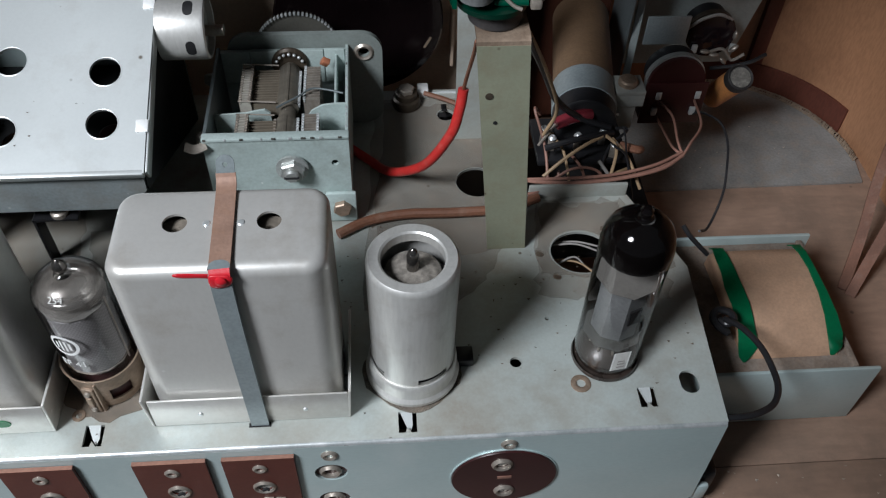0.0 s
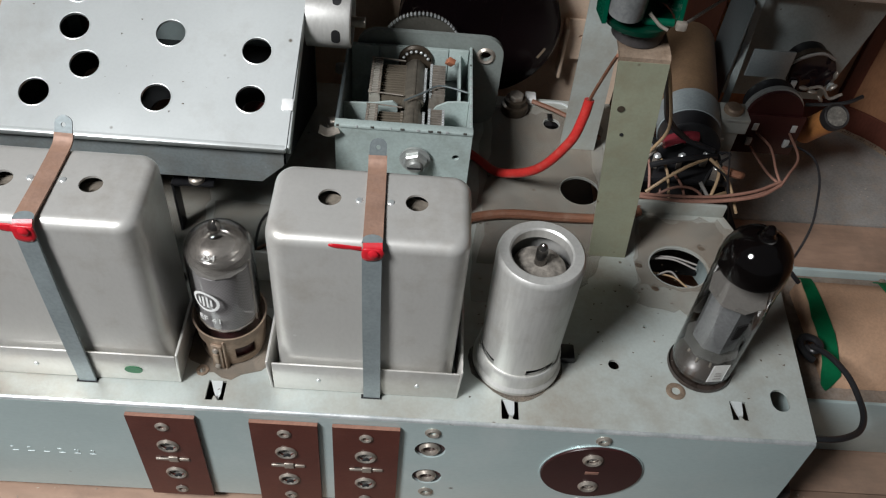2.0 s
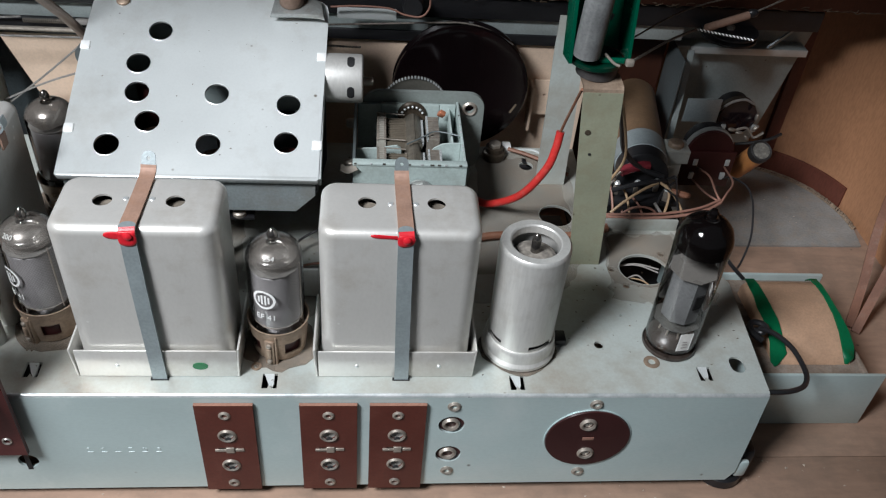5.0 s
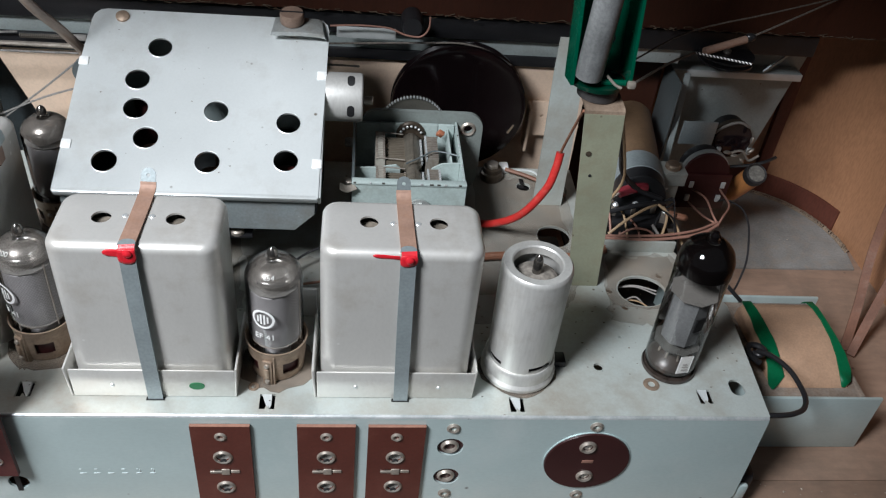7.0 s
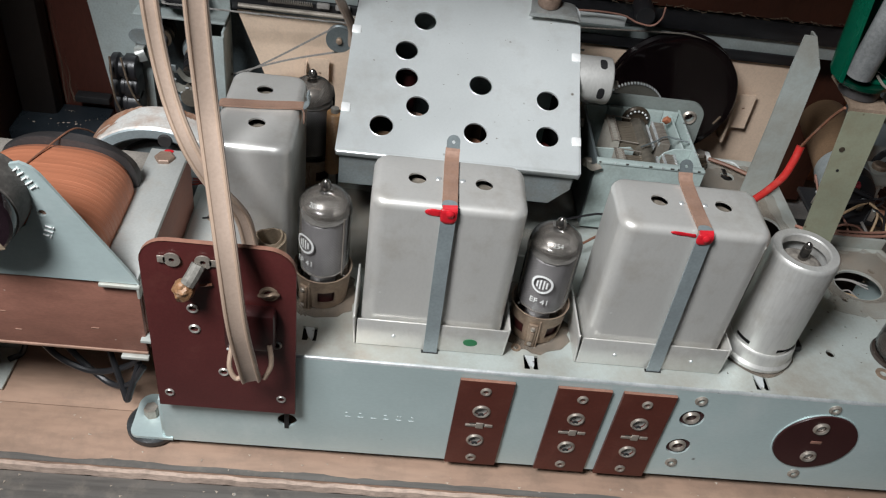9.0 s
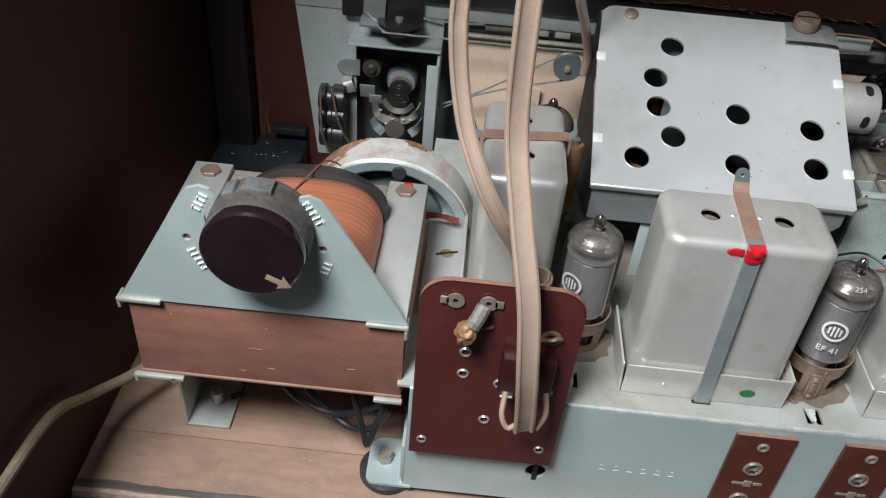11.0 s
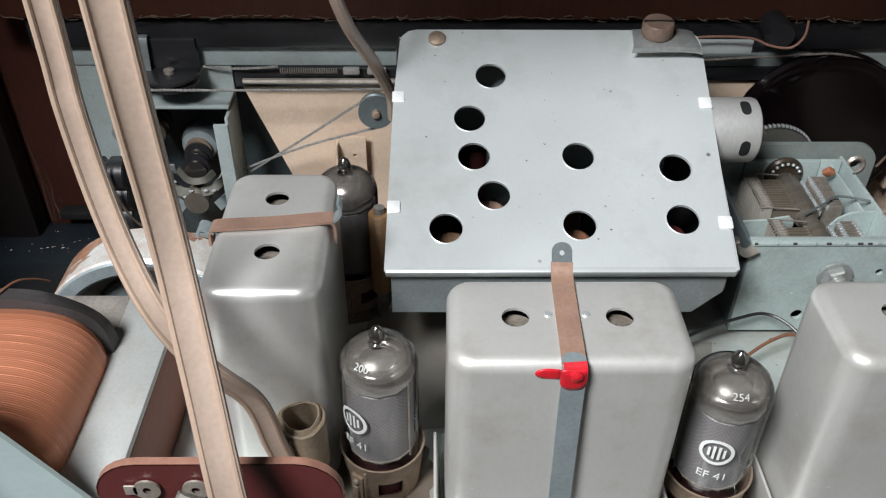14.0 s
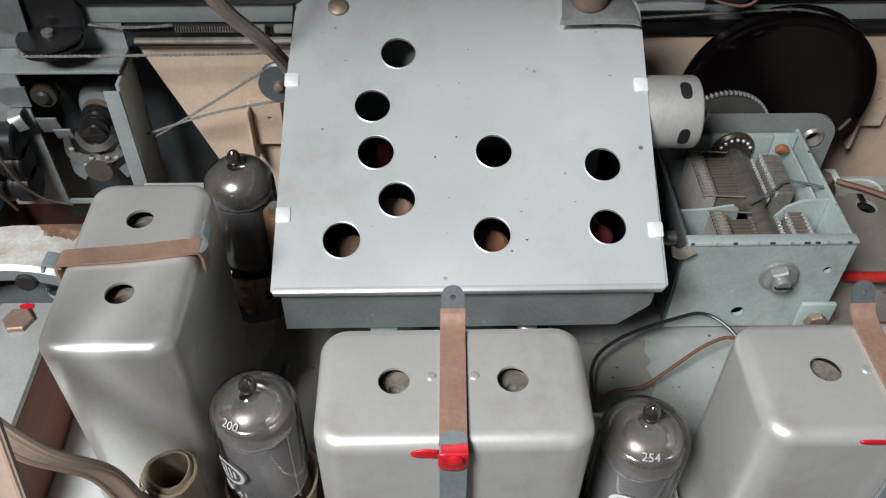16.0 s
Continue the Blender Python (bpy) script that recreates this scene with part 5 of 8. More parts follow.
# walls of the box below the cover; sides and bottom are black for shade
# front wall toned darker than the cover; its shade is in the colour
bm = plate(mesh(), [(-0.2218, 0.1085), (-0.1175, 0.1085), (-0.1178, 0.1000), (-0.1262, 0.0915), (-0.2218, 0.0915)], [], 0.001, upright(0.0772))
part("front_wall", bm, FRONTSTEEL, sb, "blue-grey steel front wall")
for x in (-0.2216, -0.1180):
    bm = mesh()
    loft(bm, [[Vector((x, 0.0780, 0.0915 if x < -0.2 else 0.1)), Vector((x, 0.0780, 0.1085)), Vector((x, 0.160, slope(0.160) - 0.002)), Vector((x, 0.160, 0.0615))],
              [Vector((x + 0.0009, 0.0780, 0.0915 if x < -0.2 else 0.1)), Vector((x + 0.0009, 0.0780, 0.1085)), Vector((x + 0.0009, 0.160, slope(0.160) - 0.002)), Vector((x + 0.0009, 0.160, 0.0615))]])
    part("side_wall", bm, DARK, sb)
bm = box(mesh(), -0.2216, -0.1171, 0.1592, 0.1602, 0.0615, 0.1480, 0)
part("rear_wall", bm, APRON, sb)
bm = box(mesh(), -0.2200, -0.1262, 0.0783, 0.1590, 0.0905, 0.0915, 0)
part("bottom", bm, DARK, sb, "black bottom standing for the shade in the box")
for x, y, r, h, m in ((-0.203, 0.096, 0.006, 0.007, BROWNPAPER), (-0.190, 0.107, 0.005, 0.010, RUST), (-0.163, 0.098, 0.006, 0.007, WIREBR), (-0.131, 0.099, 0.005, 0.008, PERT), (-0.161, 0.117, 0.004, 0.0080, RUST), (-0.195, 0.128, 0.005, 0.0165, PERT2)):
    bm = lathe(mesh(), [(r, 0), (r, h * 1.9), (r * 0.8, h * 1.9 + 0.0006), (r * 0.45, h * 1.9 + 0.0002)], (x, y, 0.0916), "z", 18)
    part("coil", bm, m, sb)
bm = mesh()
ribbon(bm, [(-0.1600, 0.0815, 0.0602), (-0.1600, 0.0815, 0.0830), (-0.1592, 0.0815, 0.0852), (-0.1450, 0.0815, 0.0855)], 0.006, 0.0009, (0, 1, 0), 4)
leg = part("stay", bm, BLACK, sb, "black bent stay")
bm = lathe(mesh(), [(0.0030, 0), (0.0030, 0.0016), (0.0022, 0.0022)], (-0.1515, 0.0812, 0.0858), "z", 18)
part("stay_screw", bm, TIN, leg)
for x in (-0.216, -0.130):
    bm = box(mesh(), x, x + 0.006, 0.150, 0.158, 0.0600, 0.0910, 0.0005)
    part("pillar", bm, APRON, sb)
bm = box(mesh(), -0.198, -0.190, 0.0795, 0.0805, 0.0601, 0.0910, 0.0004)
part("pillar", bm, APRON, sb)
bm = lathe(mesh(), [(0.0031, 0), (0.0030, 0.0008), (0.0018, 0.0014), (0.0002, 0.0016)], (0, 0, 0), "z", 20)
bmesh.ops.transform(bm, matrix=Matrix.Translation((-0.2074, 0.1565, 0.1490)) @ Matrix.Rotation(SL, 4, "X"), verts=bm.verts[:])
part("rivet", bm, BRASS, sb, "copper-coloured rivet")
# clamp and slotted screw at the far corner
bm = mesh()
T2 = Matrix.Translation((-0.1290, 0.1525, slope(0.1525) + 0.0050)) @ Matrix.Rotation(SL * 0.35, 4, "X")
rows = []
for x, lift in ((-0.0120, 0.0), (-0.0060, 0.0002), (0.0, 0.0004), (0.0060, 0.0004), (0.0110, 0.0001), (0.0135, -0.0006)):
    top = [Vector((x * (1 + 0.04 * k), y, z + lift)) for k, (y, z) in enumerate(((0.0062, -0.0012), (0.0040, 0.0), (0.0, 0.0), (-0.0045, -0.0002), (-0.0062, -0.0008), (-0.0068, -0.0018)))]
    top = [Vector((p.x * 0.80, p.y, p.z)) for p in top]
    rows.append([T2 @ p for p in top] + [T2 @ (p - Vector((0, -0.0003, 0.0008))) for p in reversed(top)])
loft(bm, rows)
clamp = part("clamp", bm, CLAMPM, sb, "bent sheet clamp")
bm = mesh()
lathe(bm, [(0.0052, 0.0), (0.0055, 0.0006), (0.0055, 0.0042), (0.0050, 0.0050), (0.0010, 0.0052)], (0, 0, 0), "z", 28)
bmesh.ops.transform(bm, matrix=T2 @ Matrix.Translation((-0.0022, 0.0006, 0.0005)), verts=bm.verts[:])
sc = part("screw", bm, STUDBR, clamp, "large brown slotted screw")
bm = lathe(mesh(), [(0.0030, -0.0085), (0.0030, 0.0004)], (0, 0, 0), "z", 18)
bmesh.ops.transform(bm, matrix=T2 @ Matrix.Translation((-0.0022, 0.0006, 0.0)), verts=bm.verts[:])
part("screw_shank", bm, BRASS, clamp)
# black bar for the shade in the screw slot
bm = box(mesh(), -0.0052, 0.0052, -0.0004, 0.0004, 0.0048, 0.0054, 0, T2 @ Matrix.Translation((-0.0022, 0.0006, 0.0005)))
part("screw_slot", bm, DARK, clamp)

# slotted cylinder on the side of the box
cy = thing("trimmer_cylinder", (-0.109, 0.130, 0.115), "small bright slotted aluminium cylinder on the screening box", "trimmer")
bm = lathe(mesh(), [(0.0112, -0.1150), (0.0112, -0.0996), (0.0109, -0.0986), (0.0102, -0.0981), (0.0098, -0.0983), (0.0096, -0.1150)], (0, 0.1325, 0.1264), "x", 40, False)
part("shell", bm, SHIELD, cy)
bm = lathe(mesh(), [(0.0097, -0.1010), (0.0097, -0.1005)], (0, 0.1325, 0.1264), "x", 32)
part("end", bm, DUSTY, cy)
# black patches on the shell stand for its shaded open slots
for a0 in (108, 186):
    bm = mesh()
    rings = []
    for k in range(15):
        u = -0.98 + 1.96 * k / 14
        w, a = 0.0017 * (1 - u ** 4) ** 0.5, radians(a0 + 16 * u)
        rings.append([Vector((-0.1036 + sx * w, 0.1325 + rr * math.cos(a), 0.1264 + rr * math.sin(a))) for sx, rr in ((-1, 0.0108), (1, 0.0108), (1, 0.01128), (-1, 0.01128))])
    loft(bm, rings)
    part("slot", bm, DARK, cy, "dark rounded slot", 10)
bm = lathe(mesh(), [(0.0020, -0.1005), (0.0020, -0.0935)], (0, 0.1335, 0.1245), "x", 14)
part("shaft", bm, TIN, cy)

# ---- tuning capacitor ----
vc = thing("tuning_capacitor", (-0.076, 0.128, 0.06), "grey-blue two-gang tuning capacitor with exposed vanes", "tuning capacitor")
bm = plate(mesh(), [(-0.1020, 0.0625), (-0.0500, 0.0625), (-0.0500, 0.1015), (-0.1020, 0.1015)], [circle(-0.0790, 0.0700, 0.0022, 14), circle(-0.0555, 0.0895, 0.0014, 12)], 0.0014, upright(0.0995))
part("front_wall", bm, TEAL, vc, "grey-blue front wall with a nut")
bm = mesh()
box(bm, -0.1022, -0.0498, 0.0990, 0.1030, 0.1010, 0.1024, 0.0004)
part("front_flange", bm, TEAL, vc)
random.seed(17)
x = -0.1015
while x < -0.0510:
    d = random.uniform(0.0003, 0.0018)
    bm = box(mesh(), x, min(x + d, -0.0502), 0.0988, 0.09935, 0.1018, 0.10248, 0.0001)
    part("rim_chip", bm, random.choice((RIMCHIP, RIMCHIP, BRIGHT)), vc, "worn spot on the rim")
    x += d + random.uniform(0.0008, 0.0065)
y = 0.1010
while y < 0.1540:
    d = random.uniform(0.0006, 0.0040)
    bm = box(mesh(), -0.0511, -0.0504, y, y + d * 0.5, 0.1013, 0.10158, 0.0001)
    part("rim_chip", bm, random.choice((RIMCHIP, BRIGHT, BRIGHT)), vc)
    y += d + random.uniform(0.0006, 0.0050)
# left wall darker than the other walls: shade of the gap is painted in
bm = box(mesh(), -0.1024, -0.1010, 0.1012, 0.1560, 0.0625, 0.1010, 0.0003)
part("side_wall", bm, DKSTEEL, vc, "side wall toned dark for the shade in the gap")
bm = box(mesh(), -0.0512, -0.0500, 0.1012, 0.1560, 0.0625, 0.1015, 0.0003)
part("side_wall", bm, TEAL, vc)
bm = plate(mesh(), [(-0.1008, 0.0625), (-0.0514, 0.0625), (-0.0514, 0.1005), (-0.1008, 0.1005)], [circle(-0.0745, 0.0985, 0.0016, 16)], 0.0014, upright(0.1535))
part("inner_wall", bm, TEAL, vc)
for x0, x1, y0 in ((-0.1006, -0.0892, 0.1528), (-0.0890, -0.0600, 0.1524), (-0.0598, -0.0516, 0.1528)):
    bm = box(mesh(), x0, x1, y0 - 0.0008, 0.1536, 0.0860, 0.1012 + 0.0006 * (x0 > -0.09), 0.0004)
    part("folded_sheet", bm, TEAL, vc)
bm = box(mesh(), -0.0555, -0.0546, 0.1215, 0.1530, 0.0880, 0.0996, 0.0003)
part("inner_flange", bm, TEAL, vc)
# end plate in a darker casting colour that holds its shade
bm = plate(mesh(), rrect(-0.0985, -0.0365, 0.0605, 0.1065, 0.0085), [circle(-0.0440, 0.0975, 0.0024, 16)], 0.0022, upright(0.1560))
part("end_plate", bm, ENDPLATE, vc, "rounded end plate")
part("eyelet", eyelet(mesh(), -0.0440, 0.1562, 0.0975, 0.0041, 0.0024, 0.0012), TIN, vc)
# black bottom stands for the shade beneath the vanes
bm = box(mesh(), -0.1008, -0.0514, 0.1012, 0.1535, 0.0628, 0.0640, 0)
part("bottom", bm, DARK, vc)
bm = plate(mesh(), [(-0.1008, 0.066), (-0.0514, 0.066), (-0.0514, 0.0998), (-0.0555, 0.0998), (-0.0600, 0.0992), (-0.0640, 0.0968), (-0.0665, 0.0930), (-0.0678, 0.0880), (-0.0690, 0.0840), (-0.0790, 0.0840), (-0.0796, 0.0962), (-0.0815, 0.0978), (-0.0850, 0.0972), (-0.0890, 0.0962), (-0.1008, 0.0955)], [], 0.0010, upright(0.1205))
part("divider", bm, TEAL, vc, "pale divider between the gangs")
bm = lathe(mesh(), [(0.0036, 0.1010), (0.0040, 0.1020), (0.0040, 0.1165), (0.0032, 0.1170), (0.0032, 0.1235), (0.0043, 0.1240), (0.0045, 0.1260), (0.0045, 0.1470), (0.0038, 0.1480), (0.0024, 0.151), (0.0024, 0.168)], (-0.0735, 0, 0.0948), "y", 26)
part("shaft", bm, SHAFTM, vc, "brown-grey rotor shaft")
for y0, y1 in ((0.1030, 0.1160), (0.1245, 0.1470)):
    bm = box(mesh(), -0.0742, -0.0728, y0, y1, 0.0984 if y0 < 0.11 else 0.0990, 0.0990 if y0 < 0.11 else 0.0996, 0.0002)
    part("shaft_key", bm, SHAFTM, vc)
for nm, x0, x1, zt, m, gangs in (("stator", -0.0912, -0.0868, 0.1000, PLATES, ((0.1040, 0.1150, 8), (0.1240, 0.1455, 15))),
                                 ("rotor", -0.0866, -0.0770, 0.0975, VANES, ((0.1047, 0.1143, 7), (0.1248, 0.1447, 14))),
                                 ("stator", -0.0672, -0.0610, 0.0995, TIN, ((0.1040, 0.1150, 8), (0.1250, 0.1440, 13)))):
    bm = mesh()
    for y0, y1, n in gangs:
        for k in range(n):
            y = y0 + (y1 - y0) * k / (n - 1)
            box(bm, x0, x1, y - 0.00028, y + 0.00028, 0.070, zt + (0.0002 if k % 3 else 0), 0)
    tagged(part(nm, bm, m, vc, "stack of thin metal vanes"), kind="stuff")
# toothed edges that hold the vanes
for xt, zt, gangs in ((-0.0907, 0.1004, ((0.1040, 0.1150, 8), (0.1240, 0.1455, 15))), (-0.0873, 0.1004, ((0.1040, 0.1150, 8), (0.1240, 0.1455, 15))),
                      (-0.0690, 0.0975, ((0.1036, 0.1156, 9), (0.1250, 0.1440, 14))), (-0.0775, 0.0972, ((0.1036, 0.1156, 9),)),
                      (-0.0668, 0.0999, ((0.1040, 0.1150, 8), (0.1250, 0.1440, 13))), (-0.0614, 0.0999, ((0.1040, 0.1150, 8),))):
    bm = mesh()
    for y0, y1, n in gangs:
        box(bm, xt - 0.0003, xt + 0.0003, y0 - 0.0006, y1 + 0.0006, zt - 0.0020, zt - 0.0006, 0)
        for k in range(n):
            y = y0 + (y1 - y0) * k / (n - 1)
            box(bm, xt - 0.0005, xt + 0.0005, y - 0.0004, y + 0.0004, zt - 0.0010, zt, 0)
    tagged(part("toothed_rail", bm, BRIGHT if xt > -0.07 else TIN, vc, "bright toothed rail"), kind="stuff")
for y in (0.1160, 0.1235, 0.1462):
    bm = mesh()
    tube(bm, [(-0.0915, y, 0.0998), (-0.0860, y, 0.0996), (-0.0775, y, 0.0990)], 0.0003, 6, 2)
    part("stay_wire", bm, TIN, vc)
bm = lathe(mesh(), [(0.0074, 0.1516), (0.0074, 0.1508), (0.0066, 0.1498), (0.0060, 0.1500), (0.001, 0.1500)], (-0.0735, 0, 0.0962), "y", 32)
bear = part("bearing", bm, BEARM, vc, "dark brown bearing with bright balls")
for k in range(7):
    a = radians(25 + 130 * k / 6)
    bm = mesh()
    bmesh.ops.create_icosphere(bm, subdivisions=2, radius=0.0007, matrix=Matrix.Translation((-0.0735 + 0.0056 * math.cos(a), 0.1493, 0.0962 + 0.0056 * math.sin(a))))
    part("ball", bm, BRIGHT, bear)
bm = box(mesh(), -0.0016, 0.0016, -0.0012, 0.0012, -0.0018, 0.0018, 0.0004, Matrix.Translation((-0.0592, 0.1455, 0.1008)) @ Matrix.Rotation(0.5, 4, "Y") @ Matrix.Rotation(0.5, 4, "X"))
part("copper_tag", bm, COPPER, vc, "bright copper tag")
bm = mesh()
tube(bm, [(-0.0770, 0.1195, 0.0996), (-0.0690, 0.1238, 0.1012), (-0.0640, 0.1275, 0.1018), (-0.0580, 0.1268, 0.1018), (-0.0520, 0.1248, 0.1016)], 0.0004, 6)
part("spring_wire", bm, DKSTEEL, vc, "dark bent spring wire")
bm = lathe(mesh(), [(0.0060, 0.0002), (0.0060, -0.0008), (0.0050, -0.0010)], (-0.0712, 0.0984, 0.0885), "y", 24)
w = part("washer", bm, CLAMPM, vc)
bm = hexagon(mesh(), (-0.0712, 0.0978, 0.0885), "y", 0.0049, 0.0030)
lathe(bm, [(0.0029, 0.0), (0.0029, -0.0042), (0.0022, -0.0048)], (-0.0712, 0.0978, 0.0885), "y", 16)
part("nut", bm, CLAMPM, w, "hexagonal nut with a slotted stud")
bm = box(mesh(), -0.0739, -0.0685, 0.0926, 0.0936, 0.0882, 0.0888, 0, None)
part("stud_slot", bm, DARK, w)
bm = mesh()
box(bm, -0.0600, -0.0485, 0.0965, 0.0984, 0.0610, 0.0760, 0.0006)
low = part("mounting_ear", bm, TEAL, vc)
part("ear_nut", hexagon(mesh(), (-0.0540, 0.0966, 0.0690), "y", 0.0036, 0.0024), BRASS, low)
for y, z in ((0.110, 0.094), (0.142, 0.096), (0.128, 0.080)):
    bm = lathe(mesh(), [(0.0024, -0.1024), (0.0024, -0.1050), (0.0018, -0.1062)], (0, y, z), "x", 14)
    part("side_screw", bm, TIN, vc)
bm = mesh()
ribbon(bm, [(-0.1005, 0.099, 0.1000), (-0.1045, 0.0975, 0.0995), (-0.1075, 0.0970, 0.1015)], 0.0035, 0.0006, (0, 1, 0.3), 3)
part("solder_tag", bm, TIN, vc)

# toothed sector and cord drum
gw = thing("toothed_wheel", (-0.0715, 0.1715, 0.09), "dull grey toothed wheel behind the tuning capacitor", "gear wheel")
bm = mesh()
n = 64
pts = []
for i in range(n * 4):
    a = 2 * math.pi * i / (n * 4)
    rr = 0.0176 if i % 4 in (0, 1) else 0.0167
    pts.append((-0.0715 + rr * math.cos(a), 0.0895 + rr * math.sin(a)))
plate(bm, pts, [circle(-0.0715, 0.0895, 0.0022, 16)], 0.0012, upright(0.1705))
part("wheel", bm, GEARM, gw)
bm = mesh()
for i in range(n):
    a = 2 * math.pi * (i * 4 + 0.5) / (n * 4)
    box(bm, 0.0170, 0.0178, -0.0004, 0.0004, -0.0007, 0.0007, 0, Matrix.Translation((-0.0715, 0.1699, 0.0895)) @ Matrix.Rotation(-a, 4, "Y") @ Matrix.Rotation(radians(90), 4, "X"))
tagged(part("tooth_tip", bm, BRIGHT, gw, "bright tooth tips"), kind="stuff")
bm = lathe(mesh(), [(0.0050, 0.1700), (0.0050, 0.1800), (0.0021, 0.1802)], (-0.0715, 0, 0.0895), "y", 20)
part("hub", bm, TIN, gw)
dr = thing("cord_drum", (-0.0460, 0.1905, 0.0610), "large brown-black moulded cord drum on the dial drive", "drum")
bm = lathe(mesh(), [(0.002, 0.1862), (0.0300, 0.1862), (0.0318, 0.1856), (0.0362, 0.1856), (0.0368, 0.1864), (0.0368, 0.1876), (0.0350, 0.1888), (0.0350, 0.1912), (0.0368, 0.1924), (0.0368, 0.1936), (0.002, 0.1940)], (-0.0460, 0, 0.0915), "y", 72)
part("drum", bm, DRUM, dr, "glossy dark drum")
# brass sliver imitates the glint at the drum's slot
bm = box(mesh(), -0.0005, 0.0005, -0.0002, 0.0002, -0.003, 0.003, 0, Matrix.Translation((-0.0160, 0.1854, 0.0807)) @ Matrix.Rotation(radians(28), 4, "Y"))
part("slot", bm, BRASS, dr, "narrow slot in the drum, its glint a brass sliver")
bm = mesh()
tube(bm, [(-0.0200, 0.1900, 0.1170), (-0.0330, 0.1900, 0.1245), (-0.0460, 0.1900, 0.1280), (-0.062, 0.1898, 0.1278), (-0.110, 0.1885, 0.1255), (-0.130, 0.188, 0.1245)], 0.0005, 6, 4)
part("drive_cord", bm, TWINE, dr, "thin dark dial cord")

# bolt, embossed ring, keyhole on the deck beyond the capacitor
g = thing("grommet_bolt", (-0.0264, 0.172, 0.06), "dusty bolt with a rubber grommet on the chassis", "bolt")
bm = lathe(mesh(), [(0.0062, 0), (0.0066, 0.002), (0.0060, 0.004), (0.0048, 0.0045), (0.0048, 0.007), (0.003, 0.0076)], (-0.0264, 0.168, 0.06), "z", 22)
part("grommet", bm, BEARM, g)
part("nut", hexagon(mesh(), (-0.0264, 0.168, 0.0672), "z", 0.0036, 0.0024), TIN, g)
bm = mesh()
tube(bm, [(-0.0190, 0.1750, 0.0600), (-0.0110, 0.1758, 0.0601), (-0.0040, 0.1758, 0.0601), (-0.0005, 0.1735, 0.0601), (0.0008, 0.1690, 0.0600)], 0.0006, 8)
part("embossed_ridge", bm, COVER, chassis, "pale embossed ridge")
bm = lathe(mesh(), [(0.0022, 0.0001), (0.0021, 0.0005), (0.0012, 0.0005), (0.0010, 0.0001)], (-0.1390, 0.0150, 0.06), "z", 18, False)
part("eyelet", bm, BRASS, chassis, "brown brass eyelet")
# black patches and an added backing give the keyhole its shade
bm = mesh()
box(bm, -0.0108, -0.0084, 0.1625, 0.1672, 0.0601, 0.0603, 0)
box(bm, -0.0122, -0.0090, 0.1585, 0.1612, 0.0601, 0.0603, 0)
box(bm, -0.018, -0.002, 0.150, 0.168, 0.0540, 0.0550, 0)
part("keyhole_slot", bm, DARK, chassis)
bm = mesh()
box(bm, -0.021, -0.016, 0.172, 0.179, 0.0602, 0.0635, 0.0006, None)
single("paper_tag", bm, WHITE, (-0.018, 0.175, 0.0602), "small white tag on the chassis", "tag")
bm = mesh()
tube(bm, [(-0.018, 0.172, 0.063), (-0.008, 0.166, 0.0635), (0.004, 0.158, 0.063), (0.012, 0.150, 0.062)], 0.0011, 6)
single("brown_lead", bm, WIREBR, (-0.005, 0.165, 0.061), "short brown lead on the chassis", "wire", "wires")

# ---- brackets and green lamp holder ----
ob = thing("upright_bracket", (0.004, 0.082, 0.06), "olive plated upright steel bracket with a bent top", "bracket")
bm = mesh()
loft(bm, [[Vector((xl, 0.0800, z)), Vector((xr, 0.0800, z)), Vector((xr, 0.0814, z)), Vector((xl, 0.0814, z))] for xl, xr, z in ((0.0010, 0.0155, 0.0601), (-0.0010, 0.0140, 0.080), (-0.0086, 0.0080, 0.1535))])
face = part("strip", bm, OLIVE, ob)
bm = mesh()
loft(bm, [[Vector((-0.0086, y, z)), Vector((0.0080, y, z)), Vector((0.0080, y + t, z + s)), Vector((-0.0086, y + t, z + s))] for y, z, t, s in ((0.0800, 0.1530, 0.0014, -0.0004), (0.0804, 0.1548, 0.0012, -0.0010), (0.0816, 0.1558, 0.0006, -0.0014), (0.0850, 0.1562, 0.0, -0.0014), (0.1050, 0.1570, 0.0, -0.0014))])
part("bent_top", bm, BRASS, ob, "brown worn bent top")
bm = mesh()
loft(bm, [[Vector((x, 0.0815, z)), Vector((x + 0.0012, 0.0815, z)), Vector((x + 0.0012, 0.0815 + d, z)), Vector((x, 0.0815 + d, z))] for x, z, d in ((0.0143, 0.0601, 0.016), (0.0130, 0.085, 0.012), (0.0120, 0.095, 0.004))])
part("flange", bm, CHASSIS, ob)
# flat dark discs stand for shade in the bracket's holes
bm = lathe(mesh(), [(0.0013, 0.0797), (0.0013, 0.0799)], (-0.0035, 0, 0.1345), "y", 14)
part("hole", bm, BEARM, ob)
bm = lathe(mesh(), [(0.0007, 0.0797), (0.0007, 0.0799)], (-0.0008, 0, 0.1235), "y", 10)
part("hole", bm, DARK, ob)

ob = thing("dial_stay", (0.002, 0.144, 0.06), "grey-green steel angle standing behind the bracket", "bracket")
bm = mesh()
loft(bm, [[Vector((xl, 0.1436, z)), Vector((xr, 0.1436, z)), Vector((xr, 0.1448, z)), Vector((xl, 0.1448, z))] for xl, xr, z in ((-0.0065, 0.0090, 0.0602), (-0.0072, 0.0078, 0.105), (-0.0082, 0.0062, 0.140), (-0.0080, -0.0020, 0.1560))])
part("strip", bm, CHASSIS, ob)
bm = mesh()
